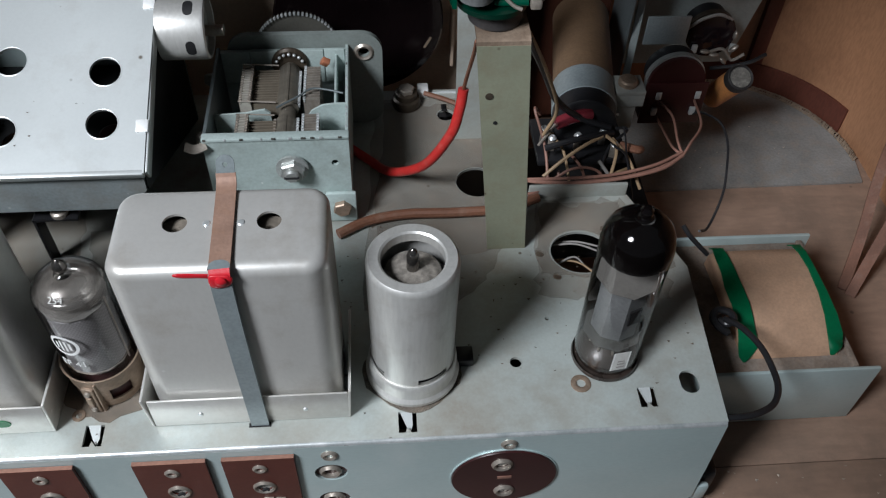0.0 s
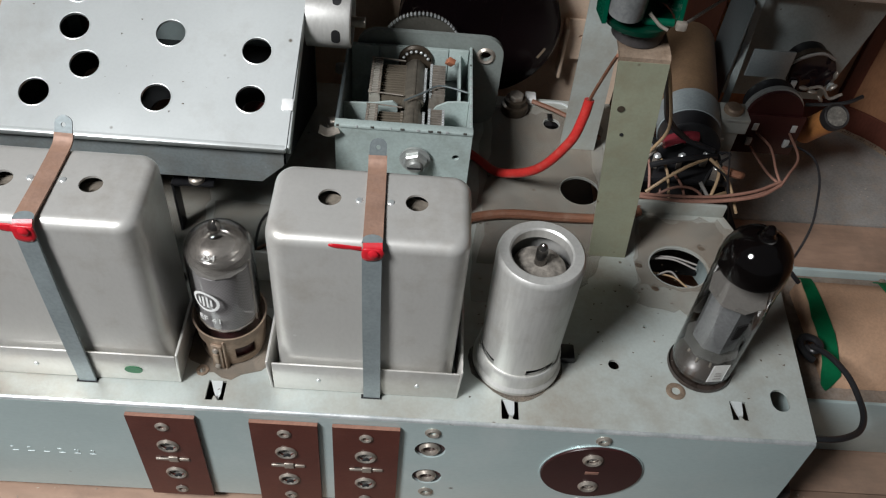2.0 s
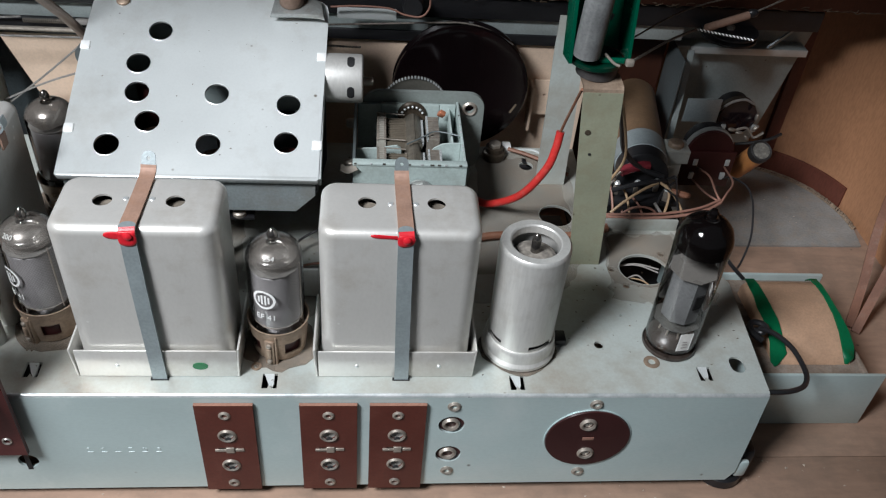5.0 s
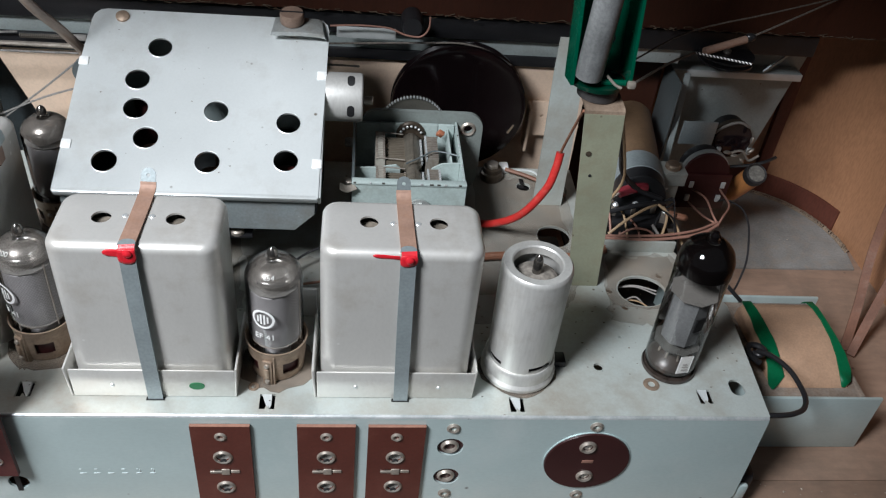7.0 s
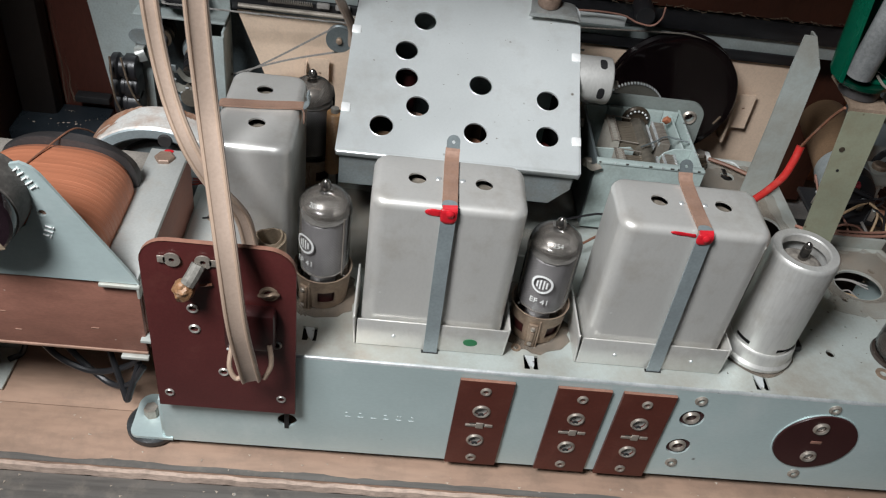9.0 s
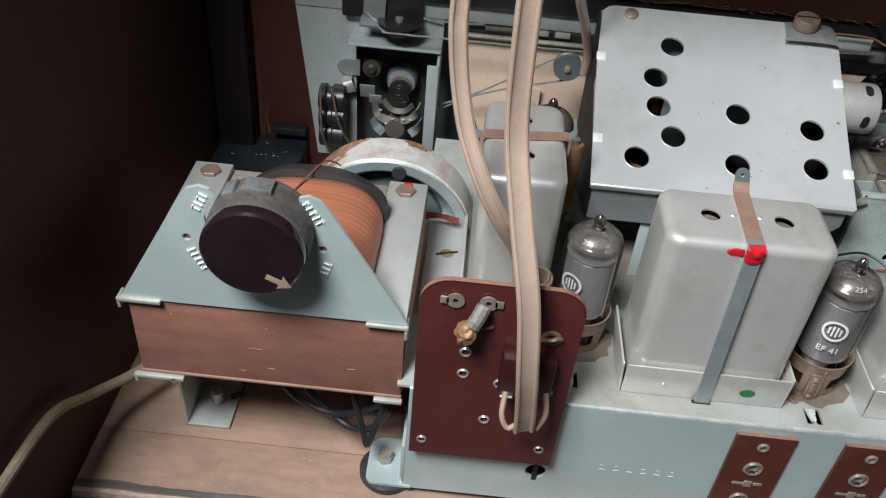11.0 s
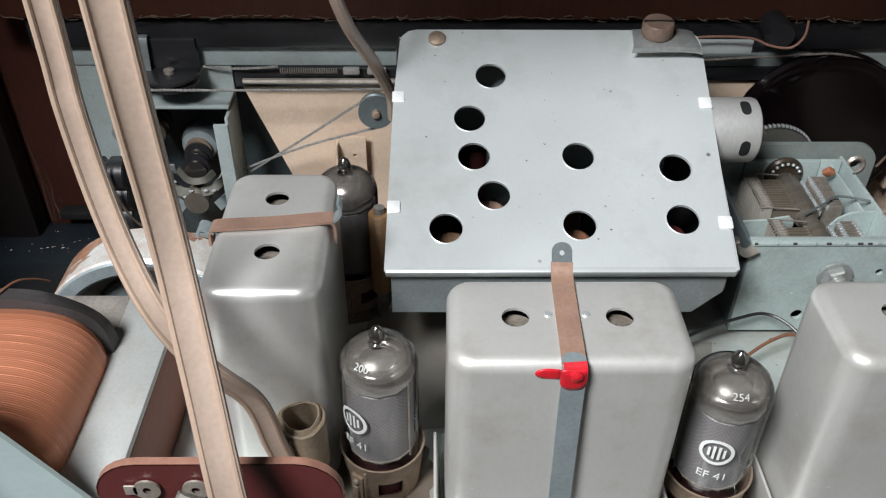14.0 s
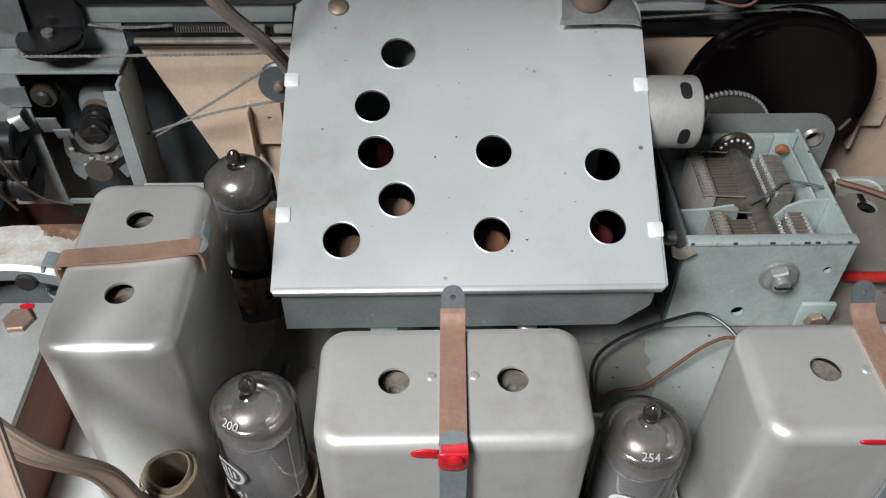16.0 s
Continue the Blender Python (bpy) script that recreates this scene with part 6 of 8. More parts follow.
loft(bm, [[Vector((x, 0.1450, z)), Vector((x + 0.0012, 0.1450, z)), Vector((x + 0.0012, 0.1450 + d, z)), Vector((x, 0.1450 + d, z))] for x, z, d in ((0.0078, 0.0602, 0.022), (0.0066, 0.105, 0.020), (0.0050, 0.140, 0.016), (-0.0025, 0.1555, 0.006))])
part("flange", bm, CHASSIS, ob)

gh = thing("lamp_holder", (-0.004, 0.092, 0.158), "green moulded plastic lamp holder on the bracket", "lamp holder")
bm = mesh()
prof = [(-0.0125, -0.006), (-0.0135, 0.002), (-0.0115, 0.009), (-0.005, 0.0125), (0.005, 0.0125), (0.0115, 0.009), (0.0135, 0.002), (0.0125, -0.006), (0.0112, -0.006), (0.0120, 0.002), (0.0103, 0.0080), (0.0045, 0.0110), (-0.0045, 0.0110), (-0.0103, 0.0080), (-0.0120, 0.002), (-0.0112, -0.006)]
loft(bm, [[Vector((x * s + dx, 0.0900 + y * s + dy, z)) for x, y in prof] for z, dx, dy, s in ((0.1640, -0.0035, 0.0, 1.0), (0.20, -0.0050, 0.003, 1.0), (0.245, -0.0070, 0.007, 1.0))])
part("channel", bm, GREEN, gh, "open green channel", 30)
# collar's green is darkened for the shading at the holder's foot
bm = lathe(mesh(), [(0.0104, 0.0), (0.0112, 0.0006), (0.0112, 0.0022), (0.0098, 0.0026)], (-0.0035, 0.0915, 0.1618), "z", 28)
part("collar", bm, DEEPGREEN, gh, "collar in shade-dark green")
bm = lathe(mesh(), [(0.0002, -0.0036), (0.0010, -0.0032), (0.0013, -0.0020), (0.0013, 0.0060), (0.0014, 0.0070)], (-0.0005, 0.0850, 0.1655), "x", 14)
part("contact", bm, GREEN, gh, "small green contact roll")
bm = lathe(mesh(), [(0.0085, 0.0), (0.0085, 0.0055)], (-0.0020, 0.0915, 0.1566), "z", 24)
part("neck", bm, PAPER, gh)
bm = mesh()
tube(bm, [(-0.0092, 0.0850, 0.1680), (-0.0085, 0.0838, 0.190), (-0.0060, 0.0840, 0.245)], 0.0056, 20, 4)
part("sleeve", bm, GREYRUB, gh, "grey rubber sleeve inside the channel")
# dark disc drawn for a shaded hole
bm = lathe(mesh(), [(0.0014, 0.0), (0.0014, 0.001)], (0.0025, 0.1005, 0.1770), "y", 14)
part("hole", bm, DARK, gh)
bm = mesh()
box(bm, 0.0070, 0.0105, 0.0825, 0.0850, 0.1640, 0.1670, 0.0007)
tube(bm, [(-0.002, 0.0840, 0.1690), (0.002, 0.0830, 0.1655), (0.0045, 0.0825, 0.1645)], 0.0006, 6)
part("terminal", bm, TIN, gh, "bright solder terminal")

# ---- sleeves and leads near the bracket ----
bm = mesh()
tube(bm, [(-0.0090, 0.1025, 0.1200), (-0.0103, 0.1005, 0.112), (-0.0134, 0.0995, 0.1010), (-0.0225, 0.1045, 0.0820), (-0.0350, 0.1195, 0.0650), (-0.0440, 0.1300, 0.0625), (-0.052, 0.138, 0.0625)], 0.0019, 14)
ob = thing("red_sleeve", (-0.02, 0.105, 0.061), "bright red insulating sleeve curving over the chassis", "sleeve")
part("sleeve", bm, REDTUBE, ob)
bm = mesh()
tube(bm, [(-0.0090, 0.1025, 0.1195), (-0.0085, 0.0990, 0.128), (-0.0075, 0.0920, 0.143), (-0.0080, 0.0850, 0.1520)], 0.0007, 6)
part("bare_wire", bm, WIREBR, ob)
bm = mesh()
tube(bm, [(-0.0560, 0.0885, 0.0622), (-0.045, 0.0945, 0.0625), (-0.030, 0.0975, 0.0628), (-0.010, 0.0975, 0.0628), (0.010, 0.099, 0.0626), (0.024, 0.104, 0.063)], 0.0020, 10)
single("brown_sleeve", bm, WIREBR, (-0.02, 0.095, 0.061), "red-brown insulating sleeve lying on the chassis", "sleeve")

# ---- dial frame ----
df = thing("tuning_dial", (-0.1, 0.204, 0.10), "long grey steel dial frame under a black shade bar", "tuning dial")
bm = box(mesh(), -0.372, 0.076, 0.2040, 0.2052, 0.1160, 0.1260, 0.0003)
part("grey_band", bm, DIALGREY, df)
# black bar stands for the shadow above the dial panel
bm = box(mesh(), -0.372, 0.150, 0.2000, 0.2160, 0.1255, 0.1375, 0.001)
part("upper_shade_bar", bm, BLACK, df, "black bar standing for the shadow above the dial")
# two black bars paint the shade of the gap under the grey band
bm = box(mesh(), -0.1180, 0.0300, 0.2030, 0.2062, 0.1100, 0.1160, 0.0006)
part("lower_gap_bar", bm, BLACK, df, "black bar standing for the dark gap below the band")
bm = box(mesh(), -0.292, -0.118, 0.2015, 0.2052, 0.1072, 0.1158, 0.0006)
part("lower_gap_bar", bm, BLACK, df, "black bar standing for the dark gap behind the rod")
bm = mesh()
tube(bm, [(-0.288, 0.1992, 0.1112), (-0.2, 0.1992, 0.1112), (-0.12, 0.1992, 0.1110)], 0.0013, 8, 2)
part("slide_rod", bm, TIN, df, "bright pointer rod")
bm = mesh()
pts = [Vector((-0.272 + 0.00016 * i, 0.1985 + 0.0011 * math.cos(i * 1.05), 0.1162 + 0.0011 * math.sin(i * 1.05))) for i in range(150)]
sweep(bm, pts, [(0.00025 * math.cos(k), 0.00025 * math.sin(k)) for k in (0, 1.57, 3.14, 4.71)])
part("cord_spring", bm, TIN, df, "small tension spring")
bm = mesh()
box(bm, -0.246, -0.239, 0.1975, 0.2000, 0.1148, 0.1178, 0.0007)
part("pointer_block", bm, WIREG, df)
bm = mesh()
box(bm, -0.236, -0.228, 0.1975, 0.2000, 0.1148, 0.1178, 0.0007)
part("pointer_block", bm, WIREG, df)
bm = plate(mesh(), [(-0.3735, 0.1285), (-0.3620, 0.0250), (-0.2935, 0.0250), (-0.2935, 0.1285)], [[(-0.3390, 0.0270), (-0.2960, 0.0270), (-0.2960, 0.1000), (-0.3400, 0.1000)]], 0.0014, upright(0.2050))
part("end_panel", bm, DIALGREY, df, "grey end panel with a square opening")
bm = box(mesh(), -0.2950, -0.2935, 0.1860, 0.2050, 0.0350, 0.1010, 0.0004)
part("cheek", bm, DIALGREY, df, "upright cheek plate")
bm = box(mesh(), -0.2998, -0.2938, 0.1850, 0.1860, 0.0350, 0.0985, 0.0004)
part("cheek_flange", bm, DIALGREY, df)
bm = plate(mesh(), [(-0.3375, 0.0790), (-0.3375, 0.0882)] + [(-0.3440 - 0.0060 * math.sin(radians(q)), 0.0836 + 0.0046 * math.cos(radians(q))) for q in range(0, 181, 20)], [], 0.0010, upright(0.2030))
part("ear", bm, FRONTSTEEL, df, "blue-grey rounded ear")
bm = box(mesh(), -0.3420, -0.2935, 0.1900, 0.2050, 0.1028, 0.1042, 0.0004)
part("shelf", bm, DIALGREY, df)
# sheet closes the opening; the shade inside is put into its colour
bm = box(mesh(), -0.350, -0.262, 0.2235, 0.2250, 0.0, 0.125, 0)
part("recess", bm, RECESSM, df, "blue-grey sheet toned dark for the shade behind the opening")
bm = mesh()
ribbon(bm, [(-0.3290, 0.1990, 0.1312), (-0.3290, 0.1965, 0.1300), (-0.3295, 0.1960, 0.1180), (-0.3305, 0.1955, 0.1160), (-0.3305, 0.1900, 0.1145)], 0.0112, 0.0011, (1, 0, 0), 4)
part("lug", bm, FRONTSTEEL, df, "bent bright lug")
bm = mesh()
box(bm, -0.3465, -0.3050, 0.1985, 0.2035, 0.1150, 0.1300, 0.0008)
part("bulb_housing", bm, BLACK, df, "black housing behind the pulley")

cb = thing("backing_board", (-0.12, 0.206, 0.05), "pale cream board behind the dial drive", "board")
bm = plate(mesh(), [(-0.291, 0.1070), (-0.262, 0.0300), (-0.262, 0.0), (0.028, 0.0), (0.028, 0.1100), (-0.117, 0.1100), (-0.117, 0.1070)], [], 0.004, upright(0.2065))
part("board", bm, CREAM, cb)
for x, z, s in ((-0.2445, 0.0830, 1), (0.0030, 0.0900, -1)):
    bm = plate(mesh(), [(x - 0.0060, z - 0.022), (x + 0.0060, z - 0.022), (x + 0.0060, z), (x - 0.0060, z)], [circle(x + 0.001, z - 0.009, 0.0009, 10)], 0.0012, upright(0.2010))
    clip = part("clip", bm, CREAM, cb, "cream folded clip")
    bm = box(mesh(), x - 0.0072 if s > 0 else x - 0.0075, x - 0.0060, 0.1955, 0.2055, z - 0.030, z - 0.002, 0.0003)
    part("clip_fold", bm, CREAM, clip)


def pulley(cx, cy, cz, r, axis, mat_, label):
    p = thing("cord_pulley", (cx, cy, cz), label, "pulley", "dial cord pulleys")
    h = 0.0016
    prof = [(0.001, -h * 1.3), (r, -h * 1.3), (r, -h * 0.6), (r * 0.86, 0), (r, h * 0.6), (r, h * 1.3), (0.001, h * 1.3)]
    if axis == "z":
        bm = lathe(mesh(), prof, (cx, cy, cz), "z", 40)
        part("wheel", bm, mat_, p)
        part("axle", lathe(mesh(), [(0.0022, 0), (0.0022, 0.0016), (0.001, 0.002)], (cx, cy, cz + h * 1.3), "z", 14), TIN, p)
    else:
        bm = lathe(mesh(), prof, (cx, cy, cz), "y", 40)
        part("wheel", bm, mat_, p)
        part("axle", lathe(mesh(), [(0.0016, 0), (0.0016, -0.0016), (0.0008, -0.002)], (cx, cy - h * 1.3, cz), "y", 14), BRASS, p)
    return p


pulley(-0.3160, 0.1935, 0.1155, 0.0112, "z", BLACK, "black cord pulley lying flat on the dial frame")
pulley(0.098, 0.196, 0.1260, 0.0150, "z", BLACK, "large black cord pulley on the dial frame")
p = pulley(-0.2306, 0.1660, 0.1155, 0.0068, "y", DKSTEEL, "small zinc cord pulley beside the screening box")
bm = box(mesh(), -0.2306, -0.2212, 0.1640, 0.1650, 0.1120, 0.1185, 0.0004)
part("arm", bm, DKSTEEL, p)
for pts in ([(-0.3262, 0.1880, 0.1158), (-0.3225, 0.1838, 0.1158), (-0.3170, 0.1820, 0.1158), (-0.25, 0.1850, 0.1145), (-0.18, 0.1880, 0.114), (-0.10, 0.1895, 0.1125)],
            [(-0.3160, 0.2050, 0.1160), (-0.290, 0.199, 0.1170), (-0.2725, 0.1978, 0.1185)],
            [(-0.2330, 0.1650, 0.1220), (-0.262, 0.183, 0.0935), (-0.2905, 0.199, 0.0670)],
            [(-0.2300, 0.1650, 0.1088), (-0.262, 0.184, 0.0890), (-0.300, 0.202, 0.0640)]):
    part("drive_cord", rope(mesh(), pts, 0.00062), CORDGREY, df, "thin twisted dial cord", 50)

# controls in the left opening; dark materials stand for the shade there
sw = thing("tone_control", (-0.318, 0.205, 0.060), "small rotary control with bright rings and bent brass brackets", "control")
bm = lathe(mesh(), [(0.0088, 0.2225), (0.0088, 0.2160), (0.0078, 0.2125), (0.0055, 0.2115)], (-0.3155, 0, 0.0720), "y", 32)
part("body", bm, ZINC, sw, "blue-grey drawn metal body")
for y, z, r, m in ((0.2105, 0.0712, 0.0060, BRASS), (0.2080, 0.0700, 0.0062, BLACK), (0.2055, 0.0688, 0.0054, SILVER), (0.2030, 0.0676, 0.0058, BLACK), (0.2005, 0.0662, 0.0050, SILVER)):
    bm = lathe(mesh(), [(r * 0.6, y + 0.0011), (r, y + 0.0008), (r, y - 0.0008), (r * 0.6, y - 0.0011)], (-0.3155, 0, z), "y", 24)
    part("ring", bm, m, sw, "metal ring of the control")
random.seed(23)
for pts, w, m in (([(-0.3290, 0.2040, 0.0640), (-0.3270, 0.1990, 0.0600), (-0.3230, 0.1975, 0.0570), (-0.3190, 0.1970, 0.0565)], 0.0045, GEARM),
                  ([(-0.3035, 0.2040, 0.0650), (-0.3055, 0.1990, 0.0610), (-0.3095, 0.1975, 0.0580), (-0.3135, 0.1970, 0.0570)], 0.0042, GEARM),
                  ([(-0.3240, 0.2020, 0.0660), (-0.3180, 0.1960, 0.0640), (-0.3110, 0.1955, 0.0645), (-0.3070, 0.1990, 0.0665)], 0.0030, GEARM),
                  ([(-0.3300, 0.2050, 0.0520), (-0.3270, 0.2000, 0.0500), (-0.3230, 0.1985, 0.0470)], 0.0050, DKSTEEL),
                  ([(-0.3020, 0.2050, 0.0540), (-0.3045, 0.2000, 0.0510), (-0.3080, 0.1985, 0.0480)], 0.0050, DKSTEEL)):
    bm = mesh()
    ribbon(bm, pts, w, 0.0008, (0.3, 0.5, 1), 4)
    part("bracket", bm, m, sw, "bent metal bracket")
for k in range(6):
    bm = mesh()
    bmesh.ops.create_icosphere(bm, subdivisions=1, radius=0.0009, matrix=Matrix.Translation((-0.3255 + 0.0036 * k + random.uniform(-0.0008, 0.0008), 0.1962, 0.0575 + random.uniform(-0.0035, 0.0060))) @ Matrix.Diagonal((1.4, 1, 0.8, 1)))
    part("solder", bm, BRIGHT, sw, "bright solder spot")
bm = lathe(mesh(), [(0.0056 - 0.0007 * (k % 2), 0.2040 - 0.0011 * k) for k in range(9)], (-0.3165, 0, 0.0520), "y", 22)
part("knurled_nut", bm, SHAFTM, sw, "ridged nut")
for y, r in ((0.2130, 0.0052), (0.2105, 0.0046), (0.2080, 0.0052), (0.2055, 0.0044), (0.2030, 0.0050)):
    bm = lathe(mesh(), [(r * 0.55, y + 0.0010), (r, y + 0.0008), (r, y - 0.0008), (r * 0.55, y - 0.0010)], (-0.3310, 0, 0.0845), "y", 22)
    part("bush", bm, BLACK if r < 0.0050 else BEARM, sw, "ringed bush toned dark for shade")
bm = lathe(mesh(), [(0.0030, 0.2200), (0.0030, 0.2010), (0.0020, 0.2000)], (-0.3310, 0, 0.0845), "y", 16)
part("bush_core", bm, PAPER, sw)
for x, z, w, h in ((-0.3330, 0.0705, 0.0042, 0.0046), (-0.3285, 0.0660, 0.0036, 0.0030)):
    bm = box(mesh(), x - w, x + w, 0.2020, 0.2030, z - h, z + h, 0.0004, Matrix.Translation((x, 0.2025, z)) @ Matrix.Rotation(0.3, 4, "X") @ Matrix.Translation((-x, -0.2025, -z)))
    part("blue_tab", bm, FRONTSTEEL, sw, "blue-grey sheet tab")
sp = thing("wave_switch", (-0.352, 0.196, 0.045), "black ribbed switch coil on the dial frame", "switch")
for k in range(3):
    bm = lathe(mesh(), [(0.0068, -0.3582), (0.0075, -0.3576), (0.0078, -0.3545), (0.0062, -0.3535), (0.0062, -0.3515), (0.0078, -0.3505), (0.0078, -0.3445), (0.0070, -0.3438)], (0, 0.1955, 0.0680 - 0.0112 * k), "x", 20)
    part("section", bm, BLACK, sp)
bm = mesh()
tube(bm, [(-0.350, 0.186, 0.079), (-0.346, 0.184, 0.060), (-0.340, 0.187, 0.045), (-0.330, 0.190, 0.038)], 0.0006, 6)
tube(bm, [(-0.356, 0.186, 0.079), (-0.3555, 0.184, 0.055), (-0.352, 0.187, 0.038)], 0.0006, 6)
part("lead", bm, FRAY, sp)
bm = mesh()
ribbon(bm, [(-0.3440, 0.2035, 0.0780), (-0.3440, 0.1990, 0.0775), (-0.3425, 0.1975, 0.0750), (-0.3415, 0.1980, 0.0715)], 0.0050, 0.0010, (1, 0.2, 0), 4)
single("small_bracket", bm, CLAMPM, (-0.343, 0.197, 0.085), "small bent zinc bracket on the dial frame", "bracket")

# loudspeaker ring behind the mains transformer
sr = thing("speaker_ring", (-0.309, 0.11, 0.015), "white galvanised round speaker magnet ring with rust", "speaker")
bm = lathe(mesh(), [(0.0394, 0.1006), (0.0400, 0.1014), (0.0400, 0.1185), (0.0390, 0.1195), (0.0330, 0.1195)], (-0.309, 0, 0.0545), "y", 72, False)
rim = part("rim", bm, WHITEZ, sr)
bm = lathe(mesh(), [(0.0394, 0.1006), (0.0388, 0.0999), (0.0345, 0.0999), (0.0335, 0.1006), (0.0330, 0.1110), (0.0300, 0.1120), (0.0250, 0.1122)], (-0.309, 0, 0.0545), "y", 72, False)
part("basket", bm, ZINC, sr, "blue-grey front face and inner wall")
bm = lathe(mesh(), [(0.0262, 0.1124), (0.0255, 0.1098), (0.0180, 0.1062), (0.001, 0.1050)], (-0.309, 0, 0.0545), "y", 60, False)
part("cone", bm, DKSTEEL, sr, "dark grey domed centre")
for a0, a1, y0, y1 in ((104, 186, 0.1070, 0.1192), (118, 180, 0.1022, 0.1090), (62, 84, 0.1130, 0.1190)):
    rows = []
    for k in range(41):
        a = radians(a0 + (a1 - a0) * k / 40)
        taper = min(1, k / 9, (40 - k) / 9)
        lip = y1 - (y1 - y0) * taper * (0.72 + 0.5 * noise.noise(Vector((k * 0.37, a0, 2))))
        back = y1 - 0.0012 * abs(noise.noise(Vector((k * 0.5, a0, 7))))
        rows.append([Vector((-0.309 + r * math.cos(a), y, 0.0545 + r * math.sin(a))) for y in (lip, (lip + back) / 2, back) for r in (0.04012,)])
    bm = mesh()
    for p, q in zip(rows, rows[1:]):
        for i in range(2):
            bm.faces.new([bm.verts.new(v) for v in (p[i], p[i + 1], q[i + 1], q[i])])
    bmesh.ops.remove_doubles(bm, verts=bm.verts, dist=1e-6)
    bmesh.ops.recalc_face_normals(bm, faces=bm.faces)
    part("rust_patch", bm, RUSTRED, rim, "flaking red-brown rust")
bm = mesh()
lathe(bm, [(0.0030, 0.0985), (0.0034, 0.0995), (0.0034, 0.1060)], (-0.3040, 0, 0.0885), "y", 18)
part("stud", bm, PAPER, sr)
bm = lathe(mesh(), [(0.0026, 0.1070), (0.0030, 0.1064), (0.0034, 0.1070)], (-0.301, 0, 0.0755), "y", 20, False)
part("embossed_mark", bm, TEAL, sr)
bm = mesh()
tube(bm, [(-0.2725, 0.120, 0.0800), (-0.262, 0.121, 0.083), (-0.252, 0.116, 0.082)], 0.0020, 8)
single("brown_lead", bm, WIREBR, (-0.262, 0.12, 0.08), "thick brown lead beside the speaker ring", "wire", "wires")


def on_cover():
    while True:
        x, y = random.uniform(-0.22, -0.119), random.uniform(0.078, 0.150)
        if all((x - a) ** 2 + (y - b) ** 2 > 0.0065 ** 2 for a, b in HOLES):
            return x, y, 0


crumbs("cover_specks", 30, 41, lambda: (lambda p: (p[0], p[1], slope(p[1]) + 0.0001))(on_cover()), (0.0002, 0.0006), CRUMB, "dark specks on the sloping cover", (-0.17, 0.115, 0.13))

# ---- mains transformer ----
mt = thing("mains_transformer", (-0.3415, 0.045, 0.049), "mains transformer with rust-brown laminations and a copper winding", "transformer")
bm = box(mesh(), -0.3915, -0.2905, 0.0035, 0.0880, 0.0510, 0.0893, 0.0004)
core = part("core", bm, LAMIN, mt, "rust-brown stack of laminations")
bm = box(mesh(), -0.3922, -0.2903, 0.0030, 0.0885, 0.0496, 0.0510, 0.0005)
part("lower_frame", bm, RUST, mt)
bm = box(mesh(), -0.3045, -0.2890, 0.0010, 0.0034, 0.0884, 0.0900, 0.0005)
part("frame_corner", bm, CHASSIS, mt, "pale flaking frame corner")
bm = box(mesh(), -0.3946, -0.3785, 0.0008, 0.0034, 0.0884, 0.0902, 0.0005)
box(bm, -0.3946, -0.3934, 0.0012, 0.0070, 0.0850, 0.0900, 0.0004)
part("frame_corner", bm, CHASSIS, mt, "pale folded frame corner")
bm = box(mesh(), -0.2905, -0.2893, 0.0012, 0.0070, 0.0835, 0.0902, 0.0004)
part("frame_corner", bm, CHASSIS, mt)
bm = box(mesh(), -0.3945, -0.3750, 0.0012, 0.0036, 0.0478, 0.0496, 0.0005)
box(bm, -0.3945, -0.3930, 0.0012, 0.0036, 0.0455, 0.0490, 0.0004)
part("frame_corner", bm, CHASSIS, mt)
bm = box(mesh(), -0.3010, -0.2898, 0.0012, 0.0036, 0.0478, 0.0496, 0.0005)
part("frame_corner", bm, CHASSIS, mt)
random.seed(14)
for i in range(6):
    x, z, w = random.uniform(-0.388, -0.300), random.choice((0.056, 0.0585, 0.063, 0.0685, 0.0865, 0.0875)), random.uniform(0.001, 0.007)
    part("scratch", box(mesh(), x, x + w, 0.0032, 0.0036, z, z + 0.00012, 0), RUST, core)
for x0, x1 in ((-0.3068, -0.2900), (-0.3915, -0.3750)):
    bm = mesh()
    box(bm, x0, x1, 0.0030, 0.0880, 0.0895, 0.0922, 0.0005)
    xs = x1 - 0.0012 if x0 > -0.35 else x0
    clampb = part("clamp_bar", bm, DUSTY, mt, "pale clamp bar")
    if x0 > -0.35:
        part("side_cheek", box(mesh(), xs, xs + 0.0012, 0.0060, 0.0880, 0.0510, 0.0894, 0.0003), LAMIN, mt, "brown corroded side cheek")
    xb = -0.2990 if x0 > -0.35 else -0.3830
    part("clamp_bolt", hexagon(mesh(), (xb, 0.0805, 0.0922), "z", 0.0044, 0.0018, 0.1), STUDBR, clampb, "brown hexagonal bolt head")
part("dust_layer", box(mesh(), -0.3745, -0.3072, 0.0600, 0.0876, 0.0892, 0.0896, 0.0001), GREYDUST, core, "grey settled dust")
# winding over the middle leg
bm = mesh()
rings = []
n = 24
hump = [(0.0100, 0.80), (0.0108, 0.90), (0.0120, 0.955), (0.0140, 0.985), (0.0170, 1.0)]
turns = 52
for i in range(turns * 4 + 1):
    y = 0.0180 + 0.0360 * i / (turns * 4)
    hump.append((y, 1.0 + (0.0, 0.0036, 0.0045, 0.0036)[i % 4] * (0.65 + 0.35 * math.sin(i * 0.37)) - 0.012 * max(0.0, (y - 0.047) / 0.007) ** 2))
hump += [(0.0560, 0.965), (0.0578, 0.92), (0.0590, 0.84)]
